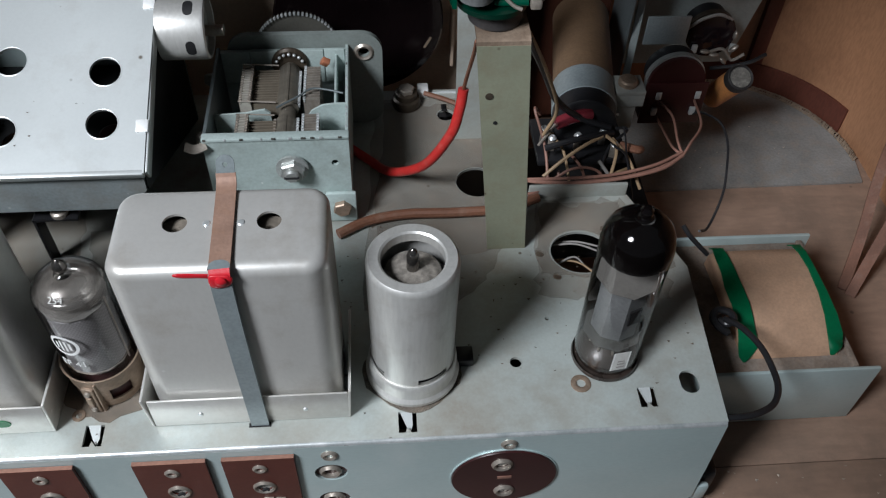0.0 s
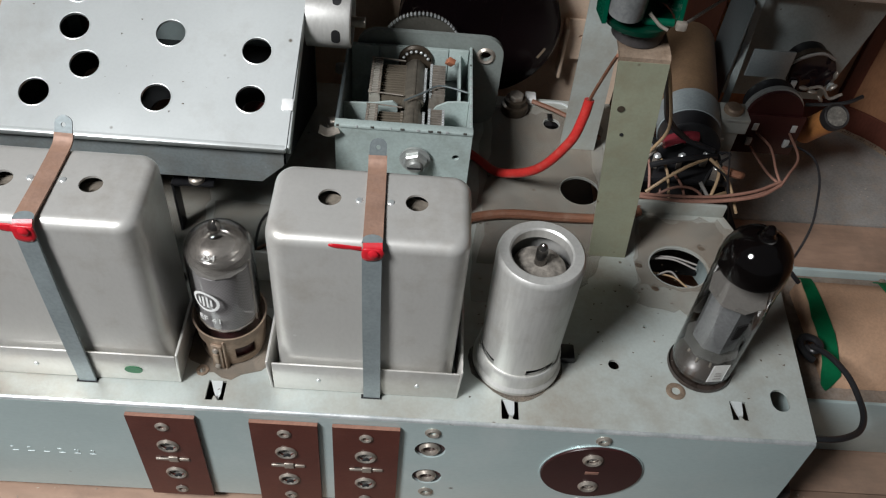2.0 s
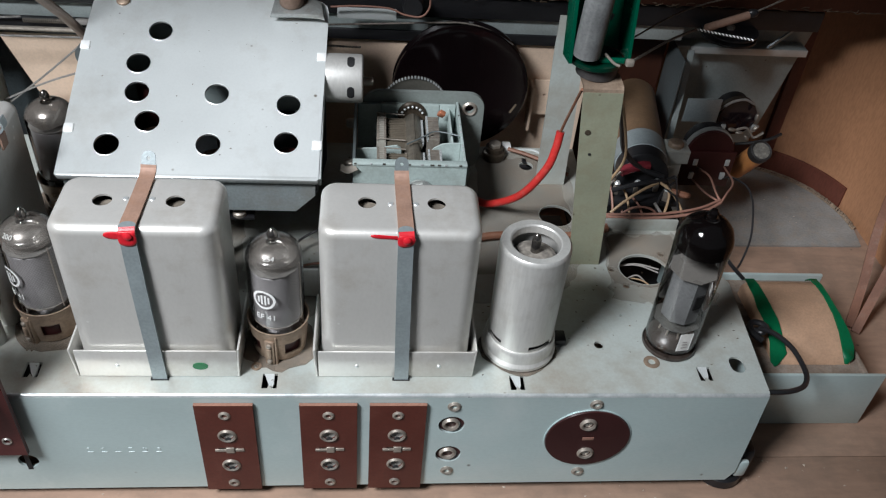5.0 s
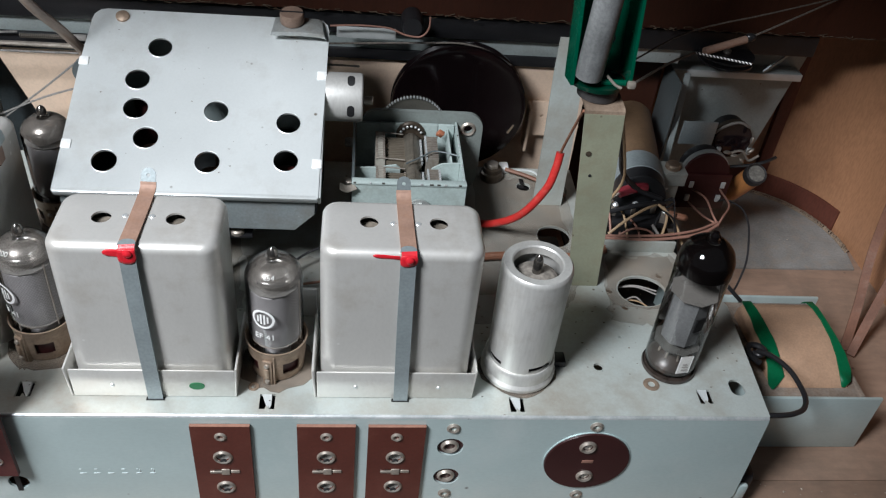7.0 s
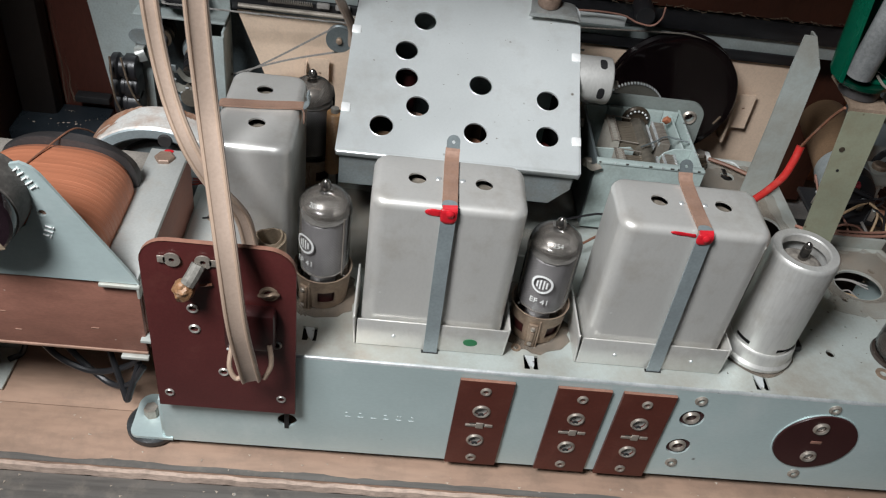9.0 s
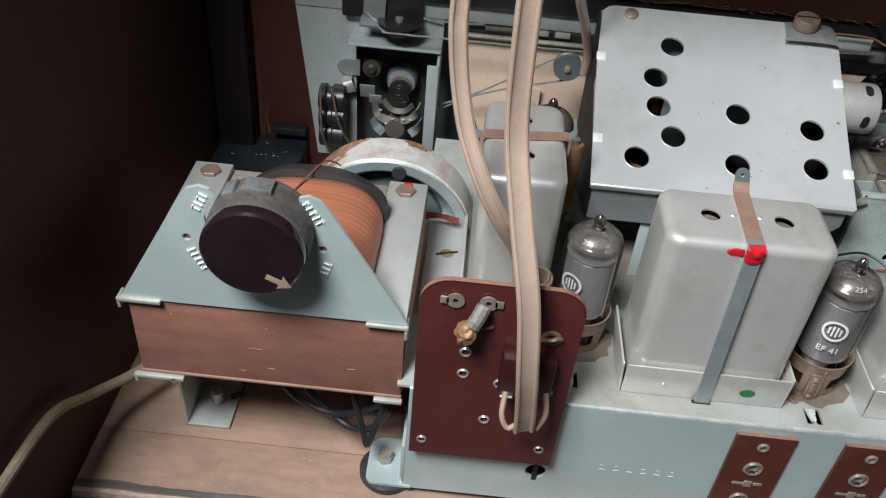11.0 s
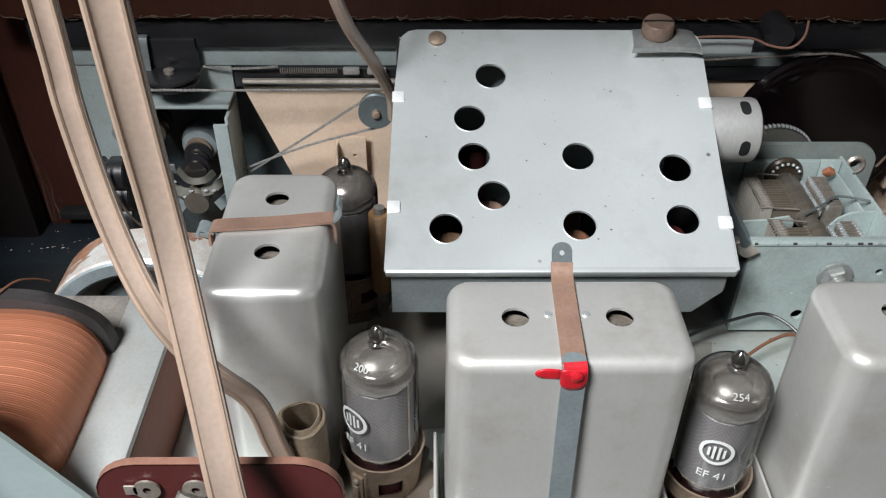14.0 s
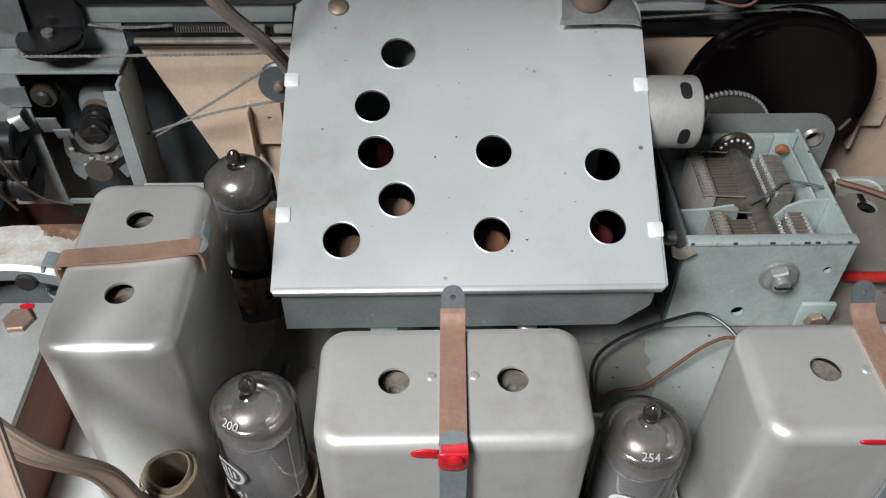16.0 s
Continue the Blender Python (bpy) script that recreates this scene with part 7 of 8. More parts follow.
for y, k in hump:
    ring = []
    for i in range(n + 1):
        a = math.pi * i / n
        ring.append(Vector((-0.3340 + 0.0290 * k * math.copysign(abs(math.cos(a)) ** 0.72, math.cos(a)), y + 0.0009 * math.cos(a), 0.0890 + 0.0235 * k * math.sin(a) ** 0.66)))
    rings.append(ring)
loft(bm, rings)
part("winding", bm, COPPER, mt, "orange enamelled copper winding", 50)
bm = mesh()
rings = []
for y, k in ((0.0560, 0.6), (0.0585, 0.95), (0.0630, 0.94), (0.0660, 0.8), (0.0668, 0.4)):
    ring = []
    for i in range(n + 1):
        a = math.pi * i / n
        w = 1 + 0.02 * math.sin(5 * a + y * 300)
        ring.append(Vector((-0.3330 + 0.0305 * k * w * math.copysign(abs(math.cos(a)) ** 0.75, math.cos(a)), y, 0.0890 + 0.0258 * k * w * math.sin(a) ** 0.72)))
    rings.append(ring)
loft(bm, rings)
part("paper_wrap", bm, PAPER, mt, "dark waxed paper wrapping", 50)
bm = mesh()
tube(bm, [(-0.3420, 0.0360, 0.1128), (-0.3370, 0.0500, 0.1134), (-0.3312, 0.0640, 0.1142), (-0.3285, 0.0710, 0.1105), (-0.3261, 0.0758, 0.1057)], 0.00036, 6)
part("lead_out", bm, WIREBR, mt)
bm = mesh()
for k in range(3):
    tube(bm, [(-0.3066 + 0.0004 * k, 0.024 + 0.003 * k, 0.0908), (-0.3064 + 0.0005 * k, 0.036 + 0.003 * k, 0.0945), (-0.3066 + 0.0003 * k, 0.048 + 0.003 * k, 0.0940), (-0.3070, 0.056 + 0.002 * k, 0.0905)], 0.0003, 6)
part("fine_lead", bm, REDENAM, mt, "fine dark red winding leads")
# voltage selector plate
outl = [(-0.3935, 0.0895), (-0.2895, 0.0905), (-0.2925, 0.0965), (-0.3175, 0.1385), (-0.3200, 0.1412), (-0.3235, 0.1428), (-0.3268, 0.1418)]
outl += [(-0.3405 + 0.0185 * math.cos(radians(a)), 0.1270 + 0.0185 * math.sin(radians(a))) for a in (42, 20, -10, -40, -70, -100, -130, -160, -190, -210, -222)]
outl += [(-0.3560, 0.1416), (-0.3595, 0.1425), (-0.3635, 0.1410), (-0.3660, 0.1380)]
bm = plate(mesh(), outl, [circle(-0.3655, 0.1208, 0.0015, 14), circle(-0.3195, 0.1215, 0.0015, 14)], 0.0013, upright(0.0022))
pl = part("selector_plate", bm, APRON, mt, "blue-grey voltage selector plate with stamped marks")
for x, z in ((-0.3655, 0.1208), (-0.3195, 0.1215)):
    part("plate_hole", lathe(mesh(), [(0.0016, 0.0036), (0.0016, 0.0034)], (x, 0, z), "y", 14), WIREBR, pl)
random.seed(3)
bm = mesh()
for cx, cz, rot, cnt in ((-0.3595, 0.1365, 62, 4), (-0.3225, 0.1365, -55, 5), (-0.3625, 0.1120, 118, 5), (-0.3185, 0.1135, -110, 3), (-0.3400, 0.1035, 0, 3)):
    R = Matrix.Translation((cx, 0.0020, cz)) @ Matrix.Rotation(radians(-rot), 4, "Y")
    for k in range(cnt):
        u = (k - (cnt - 1) / 2) * 0.0021
        box(bm, u - 0.00012, u + 0.00012, -0.00045, 0.0002, -0.0015, 0.0015 if k % 2 else 0.0006, 0, R)
        if k % 2 == 0:
            box(bm, u - 0.0005, u + 0.0006, -0.00045, 0.0002, 0.0011, 0.0014, 0, R)
part("stamped_marks", bm, WHITE, pl, "white stamped voltage marks, unreadable")
kn = part("selector_holder", lathe(mesh(), [(0.0150, 0.0060), (0.0172, 0.0058), (0.0174, -0.0020), (0.0170, -0.0080), (0.0150, -0.0090)], (-0.3392, 0, 0.1288), "y", 40), HOLDER, mt, "dark moulded selector holder")
bm = box(mesh(), -0.0048, 0.0048, -0.0030, 0.0040, -0.001, 0.0010, 0.0004, Matrix.Translation((-0.3390, 0.0, 0.1462)))
part("holder_notch", bm, GREYRUB, kn)
bm = box(mesh(), -0.0022, 0.0022, -0.0030, 0.0040, -0.001, 0.0012, 0.0004, Matrix.Translation((-0.3480, 0.0, 0.1440)) @ Matrix.Rotation(radians(-28), 4, "Y"))
part("holder_notch", bm, GREYRUB, kn)
bm = lathe(mesh(), [(0.0160, -0.0085), (0.0168, -0.0092), (0.0170, -0.0108), (0.0167, -0.0126), (0.0158, -0.0134), (0.001, -0.0136)], (-0.3392, 0, 0.1290), "y", 48)
kb = part("selector_knob", bm, BAKE, mt, "glossy dark bakelite selector knob")
bm = plate(mesh(), [(-0.0012, -0.0011), (0.0038, -0.0011), (0.0036, -0.0030), (0.0078, 0.0), (0.0036, 0.0030), (0.0038, 0.0011), (-0.0012, 0.0011)], [], 0.0003, Matrix.Translation((-0.3338, -0.01355, 0.1206)) @ UPRIGHT @ Matrix.Rotation(radians(-25), 4, "Z"))
part("arrow", bm, STAPLE, kb, "yellowed arrow on the knob")
# stand of the transformer
bm = mesh()
box(bm, -0.3880, -0.3866, 0.0235, 0.0500, FZ + 0.0005, 0.0495, 0.0004)
box(bm, -0.3880, -0.3680, 0.0235, 0.0500, FZ + 0.0005, FZ + 0.0019, 0.0005)
st = part("stand", bm, CHASSIS, mt, "grey folded stand")
bm = mesh()
loft(bm, [[Vector((-0.3868, 0.0480, FZ + 0.002)), Vector((-0.3868, 0.0500, FZ + 0.002)), Vector((-0.3868, 0.0500, 0.049)), Vector((-0.3868, 0.0480, 0.049))], [Vector((-0.3690, 0.0480, FZ + 0.002)), Vector((-0.3690, 0.0500, FZ + 0.002)), Vector((-0.3690, 0.0500, 0.012)), Vector((-0.3690, 0.0480, 0.012))]])
part("gusset", bm, CHASSIS, st)
part("stand_bolt", lathe(mesh(), [(0.0030, 0), (0.0030, 0.007), (0.002, 0.008)], (-0.3770, 0.038, FZ + 0.002), "z", 14), TIN, st)
bm = box(mesh(), -0.3050, -0.2930, 0.0600, 0.0860, FZ + 0.0005, 0.0495, 0.0006)
part("stand", bm, APRON, mt)
bm = lathe(mesh(), [(0.0013, 0.0), (0.0013, -0.0012)], (-0.3790, 0.0024, 0.0478), "y", 12)
part("rivet", bm, TIN, mt)
for pts in ([(-0.345, 0.020, 0.040), (-0.335, 0.018, 0.026), (-0.320, 0.015, 0.022), (-0.305, 0.012, 0.030), (-0.296, 0.010, 0.040)],
            [(-0.340, 0.024, 0.040), (-0.325, 0.018, 0.024), (-0.312, 0.012, 0.018), (-0.302, 0.008, 0.024), (-0.295, 0.008, 0.036)],
            [(-0.312, 0.016, 0.044), (-0.309, 0.012, 0.032), (-0.3055, 0.008, 0.021), (-0.3035, 0.0055, 0.016), (-0.3015, 0.006, 0.022), (-0.2975, 0.010, 0.036)],
            [(-0.366, 0.052, 0.044), (-0.362, 0.050, 0.020), (-0.366, 0.046, FZ + 0.004), (-0.371, 0.040, FZ + 0.003)]):
    bm = mesh()
    tube(bm, pts, 0.0014, 8)
    single("black_cable", bm, WIREB, pts[2], "black insulated cable hanging below the transformer", "cable", "black cables")
bm = mesh()
tube(bm, [(-0.395, 0.040, 0.030), (-0.405, 0.028, 0.022), (-0.416, 0.005, 0.030), (-0.419, -0.020, 0.045), (-0.420, -0.06, 0.05)], 0.0022, 10)
single("grey_cable", bm, STAPLE, (-0.41, 0.01, 0.02), "pale grey mains cable beside the cabinet wall", "cable")
for k in range(3):
    bm = mesh()
    tube(bm, [(-0.292, 0.0950 + 0.001 * k, 0.0680 + 0.001 * k), (-0.284, 0.0960 + 0.0012 * k, 0.0690), (-0.275, 0.0950 + 0.0010 * k, 0.0668 + 0.0008 * k)], 0.0005, 6)
    single("red_lead", bm, REDENAM, (-0.284, 0.096, 0.067), "thin red enamelled lead from the transformer", "wire", "red leads")
bm = lathe(mesh(), [(0.0052, 0.0), (0.0056, 0.0006), (0.0050, 0.0018), (0.001, 0.0022)], (-0.2790, 0.0790, 0.0602), "z", 24)
ds = thing("deck_screw", (-0.279, 0.079, 0.0602), "brown slotted screw on the chassis deck", "screw")
part("head", bm, BRASS, ds)
bm = box(mesh(), -0.0050, 0.0050, -0.0004, 0.0004, 0.0019, 0.0026, 0, Matrix.Translation((-0.2790, 0.0790, 0.0602)) @ Matrix.Rotation(0.3, 4, "Z"))
part("slot", bm, DARK, ds)
bm = mesh()
box(bm, -0.2885, -0.2705, 0.0400, 0.1020, 0.0602, 0.0622, 0.0005)
box(bm, -0.2725, -0.2710, 0.0400, 0.1020, 0.0620, 0.0680, 0.0004)
single("deck_channel", bm, DUSTY, (-0.28, 0.07, 0.0602), "pale folded channel on the chassis deck", "channel")

# ---- aerial board with its plug and cord ----
ab = thing("terminal_board", (-0.2575, -0.005, 0.03), "dark red-brown laminate terminal board on the chassis apron", "terminal board")
r0 = 0.0105
outl = [(-0.2855, 0.0290), (-0.2295, 0.0290)] + [(-0.2295 - r0 + r0 * math.cos(radians(a)), 0.1205 - r0 + r0 * math.sin(radians(a))) for a in range(0, 91, 15)] + [(-0.2855 + r0 - r0 * math.sin(radians(a)), 0.1205 - r0 + r0 * math.cos(radians(a))) for a in range(0, 91, 15)]
EYES = ((-0.2680, 0.0880, 0.0024), (-0.2680, 0.0770, 0.0024), (-0.2580, 0.0530, 0.0023), (-0.2808, 0.0375, 0.0021), (-0.2352, 0.0385, 0.0021), (-0.2370, 0.0715, 0.0024), (-0.2545, 0.0735, 0.0024))
bm = plate(mesh(), outl, [circle(x, z, r * 0.55, 14) for x, z, r in EYES], 0.0020, upright(-0.0052))
part("board", bm, PERT, ab)
bm = mesh()
edge = [Vector((x, -0.0042, z)) for x, z in outl[2:]]
sweep(bm, edge, [(-0.0010, -0.0001), (0.0010, -0.0001), (0.0010, 0.0003), (-0.0010, 0.0003)], (0, 1, 0))
part("cut_edge", bm, PEDGE, ab, "paler cut edge")
for x, z, r in EYES:
    eye = part("eyelet", eyelet(mesh(), x, -0.0052, z, r * 0.95, r * 0.62, 0.0007), CUP, ab)
    # dark disc for the shade in the hollow rivet
    part("bore", lathe(mesh(), [(r * 0.6, 0.0), (r * 0.6, 0.0012)], (x, -0.0044, z), "y", 16), BEARM, eye)
for x in (-0.2735, -0.2625):
    bm = lathe(mesh(), [(0.0010, -0.0004), (0.0031, -0.0004), (0.0031, -0.0010), (0.0010, -0.0010)], (x, -0.0052, 0.1125), "y", 18, False)
    box(bm, x - 0.0052 if x < -0.27 else x + 0.002, x - 0.002 if x < -0.27 else x + 0.0052, -0.0062, -0.0056, 0.1108, 0.1140, 0.0003)
    part("lug", bm, TIN, ab, "tinned solder lug")
bm = mesh()
tube(bm, [(-0.2638, -0.0068, 0.1120), (-0.2655, -0.0095, 0.1090), (-0.2672, -0.0112, 0.1062)], 0.0027, 10, 4)
cp = part("ceramic_capacitor", bm, CERAMIC, ab, "grey tubular capacitor with a wax blob")
bm = mesh()
bmesh.ops.create_icosphere(bm, subdivisions=3, radius=0.0038, matrix=Matrix.Translation((-0.2690, -0.0110, 0.1030)) @ Matrix.Diagonal((1.0, 0.9, 1.25, 1)))
for v in bm.verts:
    v.co += Vector(v.normal) * 0.0012 * noise.noise(v.co * 520)
part("wax_blob", bm, WAX, cp)
bm = mesh()
tube(bm, [(-0.2640, -0.006, 0.1010), (-0.2620, -0.0068, 0.1022), (-0.2600, -0.006, 0.1020)], 0.0006, 6, 3)
part("pigtail", bm, WIREBR, ab)
bm = mesh()
tube(bm, [(-0.2430, -0.0060, 0.0985), (-0.2400, -0.0075, 0.1000), (-0.2375, -0.0070, 0.1008), (-0.2360, -0.0060, 0.0995)], 0.0008, 6, 3)
part("wire_clip", bm, BRASS, ab)
part("eyelet", eyelet(mesh(), -0.2395, -0.0052, 0.0990, 0.0036, 0.0018, 0.0006), BRASS, ab)
# plug pushed into the board
pg = thing("aerial_plug", (-0.2455, -0.010, 0.083), "dark translucent two-pin aerial plug in the board", "plug")
bm = box(mesh(), -0.2555, -0.2365, -0.0125, -0.0056, 0.0745, 0.0940, 0.0018)
part("body", bm, PERT2, pg)
bm = mesh()
tube(bm, [(-0.2525, -0.0120, 0.0775), (-0.2530, -0.0165, 0.0700), (-0.2505, -0.0180, 0.0650), (-0.2475, -0.0175, 0.0665)], 0.0010, 10, 5)
part("hook", bm, CORDCORE, pg, "bent wire hook")
bm = mesh()
tube(bm, [(-0.2385, -0.0120, 0.0790), (-0.2375, -0.0150, 0.0710), (-0.2400, -0.0170, 0.0650)], 0.0010, 10, 5)
part("hook", bm, CORDCORE, pg)
bm = mesh()
box(bm, -0.2545, -0.2500, -0.0133, -0.0125, 0.0752, 0.0760, 0.0002)
part("pin", bm, BRIGHT, pg)


def twin_lead(pts, label, width=0.0078):
    t = thing("twin_lead", pts[1], label, "cable", "twin leads")
    c = curve(pts, 8)
    s = (1, 0.25, 0)
    h, w = 0.0010, width / 2
    sec = []
    for sx in (1, -1):
        for a in (-90, -45, 0, 45, 90):
            aa = radians(a)
            sec.append((sx * (w - h + h * math.cos(aa)), sx * h * math.sin(aa)))
    sec2 = sec[:5] + [(w - 2.4 * h, h * 0.4), (-w + 2.4 * h, h * 0.4)] + sec[5:] + [(-w + 2.4 * h, -h * 0.4), (w - 2.4 * h, -h * 0.4)]
    bm = mesh()
    sweep(bm, c, sec2, s)
    part("web", bm, CORD, t)
    for k in (-1, 1):
        bm = mesh()
        off = Vector(s).normalized() * (w - 1.0 * h) * k + Vector((0, -0.00065, 0))
        sweep(bm, [p + off for p in c], [(0.0007 * math.cos(i * math.pi / 4), 0.0007 * math.sin(i * math.pi / 4)) for i in range(8)])
        part("conductor", bm, CORDCORE, t, "copper conductor showing through")
    return t


twin_lead([(-0.2445, -0.0185, 0.0650), (-0.2455, -0.0215, 0.078), (-0.2478, -0.0235, 0.100), (-0.2508, -0.0185, 0.125), (-0.2560, -0.0045, 0.147), (-0.2608, 0.0080, 0.172), (-0.2622, 0.0092, 0.205), (-0.2625, 0.009, 0.25), (-0.263, 0.009, 0.34)], "yellowed clear flat twin lead hanging to the plug")
twin_lead([(-0.2478, 0.0200, 0.0870), (-0.2500, 0.0190, 0.0980), (-0.2530, 0.0175, 0.1160), (-0.2610, 0.0125, 0.1330), (-0.2690, 0.0135, 0.148), (-0.2765, 0.0205, 0.165), (-0.2812, 0.0265, 0.190), (-0.2815, 0.028, 0.22), (-0.2815, 0.028, 0.359)], "yellowed clear flat twin lead running to the taped end", 0.0062)
bm = mesh()
tube(bm, [(-0.2235, 0.1560, 0.1180), (-0.2240, 0.1515, 0.1300), (-0.2290, 0.1400, 0.1480), (-0.2360, 0.1240, 0.1700), (-0.2400, 0.115, 0.195), (-0.244, 0.108, 0.25), (-0.245, 0.106, 0.30)], 0.0022, 10)
single("hanging_cable", bm, CORD, (-0.23, 0.14, 0.12), "yellowed cord hanging behind the screening box", "cable")
tc = thing("taped_coil", (-0.2445, 0.0285, 0.083), "rolled straw-coloured tape end beside the valve", "tape roll")
bm = mesh()
for lift, r0, r1 in ((0.0, 0.0047, 0.0055), (-0.0012, 0.0056, 0.0066)):
    rings = []
    for i in range(40):
        q = i * 2 * math.pi / 40
        top = 0.0985 + lift + 0.0007 * math.sin(2 * q + 1) + 0.0004 * noise.noise(Vector((math.cos(q) * 3, math.sin(q) * 3, r1 * 900)))
        rings.append([Vector((-0.2445 + rr * math.cos(q), 0.0285 + rr * math.sin(q), z)) for rr, z in ((r0, 0.0800), (r1, 0.0800), (r1, top - 0.0004), ((r0 + r1) / 2, top), (r0, top - 0.0003))])
    loft(bm, rings + rings[:1], False, False)
bmesh.ops.remove_doubles(bm, verts=bm.verts[:], dist=1e-6)
part("roll", bm, STAPLE, tc, "rolled straw-coloured tape tube", 50)
bm = mesh()
for k, q in enumerate((2.9, 3.3, 3.7, 4.1, 4.4)):
    x, y = -0.2445 + 0.0062 * math.cos(q), 0.0285 + 0.0062 * math.sin(q)
    ribbon(bm, [(x, y, 0.0972 - 0.0008 * k), (x - 0.0012, y - 0.0009, 0.0955), (x - 0.0016 + 0.0004 * k, y - 0.0014, 0.0915), (x - 0.0006, y - 0.0010, 0.0880)], 0.0012, 0.0003, (math.sin(q), -math.cos(q), 0), 3)
part("frayed_end", bm, STAPLE, tc, "loose frayed tape strips")
# dark disc paints the shade down inside the tube
bm = lathe(mesh(), [(0.0046, 0), (0.0046, 0.003)], (-0.2445, 0.0285, 0.083), "z", 20)
part("core", bm, BEARM, tc, "dark disc standing for the shade in the tube")
bm = lathe(mesh(), [(0.004, 0), (0.004, 0.0235)], (-0.2445, 0.0285, 0.06), "z", 14)
part("stem", bm, DUSTY, tc)

# rear valve and ribbed choke beside the screening box
small_valve(-0.2390, 0.1215, "", -100, "silvery glass valve behind the narrow can", False, SILVER2)
rc = thing("wound_resistor", (-0.2272, 0.112, 0.06), "tan ribbed wire-wound resistor standing upright", "resistor")
bm = mesh()
prof = []
for i in range(40):
    z = 0.012 + i * 0.00085
    prof += [(0.0034, z), (0.0038, z + 0.0003), (0.0034, z + 0.0007)]
lathe(bm, prof, (-0.2272, 0.112, 0.06), "z", 16)
part("winding", bm, COILBROWN, rc)
bm = lathe(mesh(), [(0.0020, 0.0), (0.0020, 0.0480)], (-0.2272, 0.112, 0.06), "z", 10)
part("core", bm, CERAMIC, rc)
bm = mesh()
tube(bm, [(-0.2240, 0.0700, 0.0610), (-0.2255, 0.0770, 0.0680), (-0.2235, 0.0755, 0.0780)], 0.0012, 8)
single("black_cable", bm, WIREB, (-0.2245, 0.075, 0.061), "short black lead beside the screening box", "cable", "black cables")
for pts, m, lab in (([(-0.1300, 0.0640, 0.0615), (-0.1292, 0.0810, 0.0660), (-0.1199, 0.0888, 0.0700), (-0.1014, 0.0936, 0.0740), (-0.0917, 0.0950, 0.0742), (-0.0845, 0.0890, 0.0730), (-0.0800, 0.0800, 0.0690), (-0.0790, 0.0700, 0.0620)], WIREB, "thin black lead between the cans"),
                    ([(-0.1300, 0.0700, 0.0616), (-0.1232, 0.0735, 0.0630), (-0.1144, 0.0738, 0.0650), (-0.1046, 0.0787, 0.0680), (-0.0938, 0.0846, 0.0710), (-0.0849, 0.0870, 0.0720), (-0.0790, 0.0830, 0.0690), (-0.0760, 0.0720, 0.0622)], WIREBR, "thin brown lead between the cans")):
    bm = mesh()
    tube(bm, pts, 0.0006, 8)
    single("thin_lead", bm, m, pts[1], lab, "wire", "wires")
bm = box(mesh(), -0.1440, -0.1160, 0.0560, 0.0575, 0.0601, 0.0760, 0.0005)
single("deck_plate", bm, DUSTY, (-0.13, 0.057, 0.0601), "upright dusty plate behind the valve", "plate")

# small wiring above the dial beside the screening box
lw = thing("dial_lamp", (-0.085, 0.192, 0.128), "small dial lamp clip with curled wire", "dial lamp")
bm = box(mesh(), -0.1120, -0.0820, 0.1890, 0.1900, 0.1285, 0.1345, 0.0004)
part("clip", bm, COVER, lw)
bm = mesh()
tube(bm, [(-0.1150, 0.1830, 0.1375), (-0.100, 0.1830, 0.1385), (-0.086, 0.1830, 0.1378), (-0.078, 0.1825, 0.1350), (-0.0700, 0.1820, 0.1345), (-0.0660, 0.1820, 0.1390), (-0.0655, 0.183, 0.145)], 0.0005, 8)
part("wire", bm, WIREP, lw)
bm = lathe(mesh(), [(0.0048, 0.1830), (0.0055, 0.1850), (0.0055, 0.1960)], (-0.0740, 0, 0.1385), "y", 24)
part("socket", bm, BLACK, lw)

# ---- right end: dial cheek, controls and wiring ----
re = thing("dial_cheek", (0.12, 0.215, 0.04), "grey sheet-steel cheek of the dial frame", "dial frame")
bm = plate(mesh(), [(0.0800, 0.0350), (0.1470, 0.0350), (0.1668, 0.1320), (0.1480, 0.1320), (0.1480, 0.1260), (0.0800, 0.1260)], [], 0.0012, upright(0.2280))
part("panel", bm, DIALGREY, re)
# side plate in darker steel in place of the shadow on it
bm = box(mesh(), 0.0790, 0.0801, 0.1990, 0.2280, 0.0350, 0.1060, 0.0003)
part("side_plate", bm, DKSTEEL, re)
bm = mesh()
loft(bm, [[Vector((x, y, z)), Vector((x + 0.0034, y, z)), Vector((x + 0.0034, y + 0.0010, z)), Vector((x, y + 0.0010, z))] for x, y, z in ((0.0795, 0.1935, 0.0520), (0.0835, 0.2050, 0.0800), (0.0872, 0.2165, 0.1040))])
part("edge_flange", bm, DIALGREY, re, "pale front edge")
bm = box(mesh(), 0.0802, 0.1580, 0.2175, 0.2278, 0.1050, 0.1062, 0.0004)
part("shelf", bm, DIALGREY, re)
bm = box(mesh(), 0.0880, 0.1580, 0.2166, 0.2176, 0.1020, 0.1062, 0.0003)
part("shelf_lip", bm, COVER, re, "pale folded shelf lip")
bm = mesh()
ribbon(bm, [(0.1330, 0.2160, 0.1075), (0.1420, 0.2150, 0.1180), (0.1500, 0.2140, 0.1280), (0.1560, 0.2120, 0.1370)], 0.0050, 0.0010, (0.6, 0.6, -0.4), 4)
part("stay", bm, ZINC, re, "slanting grey stay above the shelf")
# added dark sheet stands for the unlit void behind the capacitor
bm = box(mesh(), 0.0300, 0.0785, 0.2300, 0.2315, 0.0, 0.1160, 0)
part("gap_shade_sheet", bm, WALLWOOD, re)

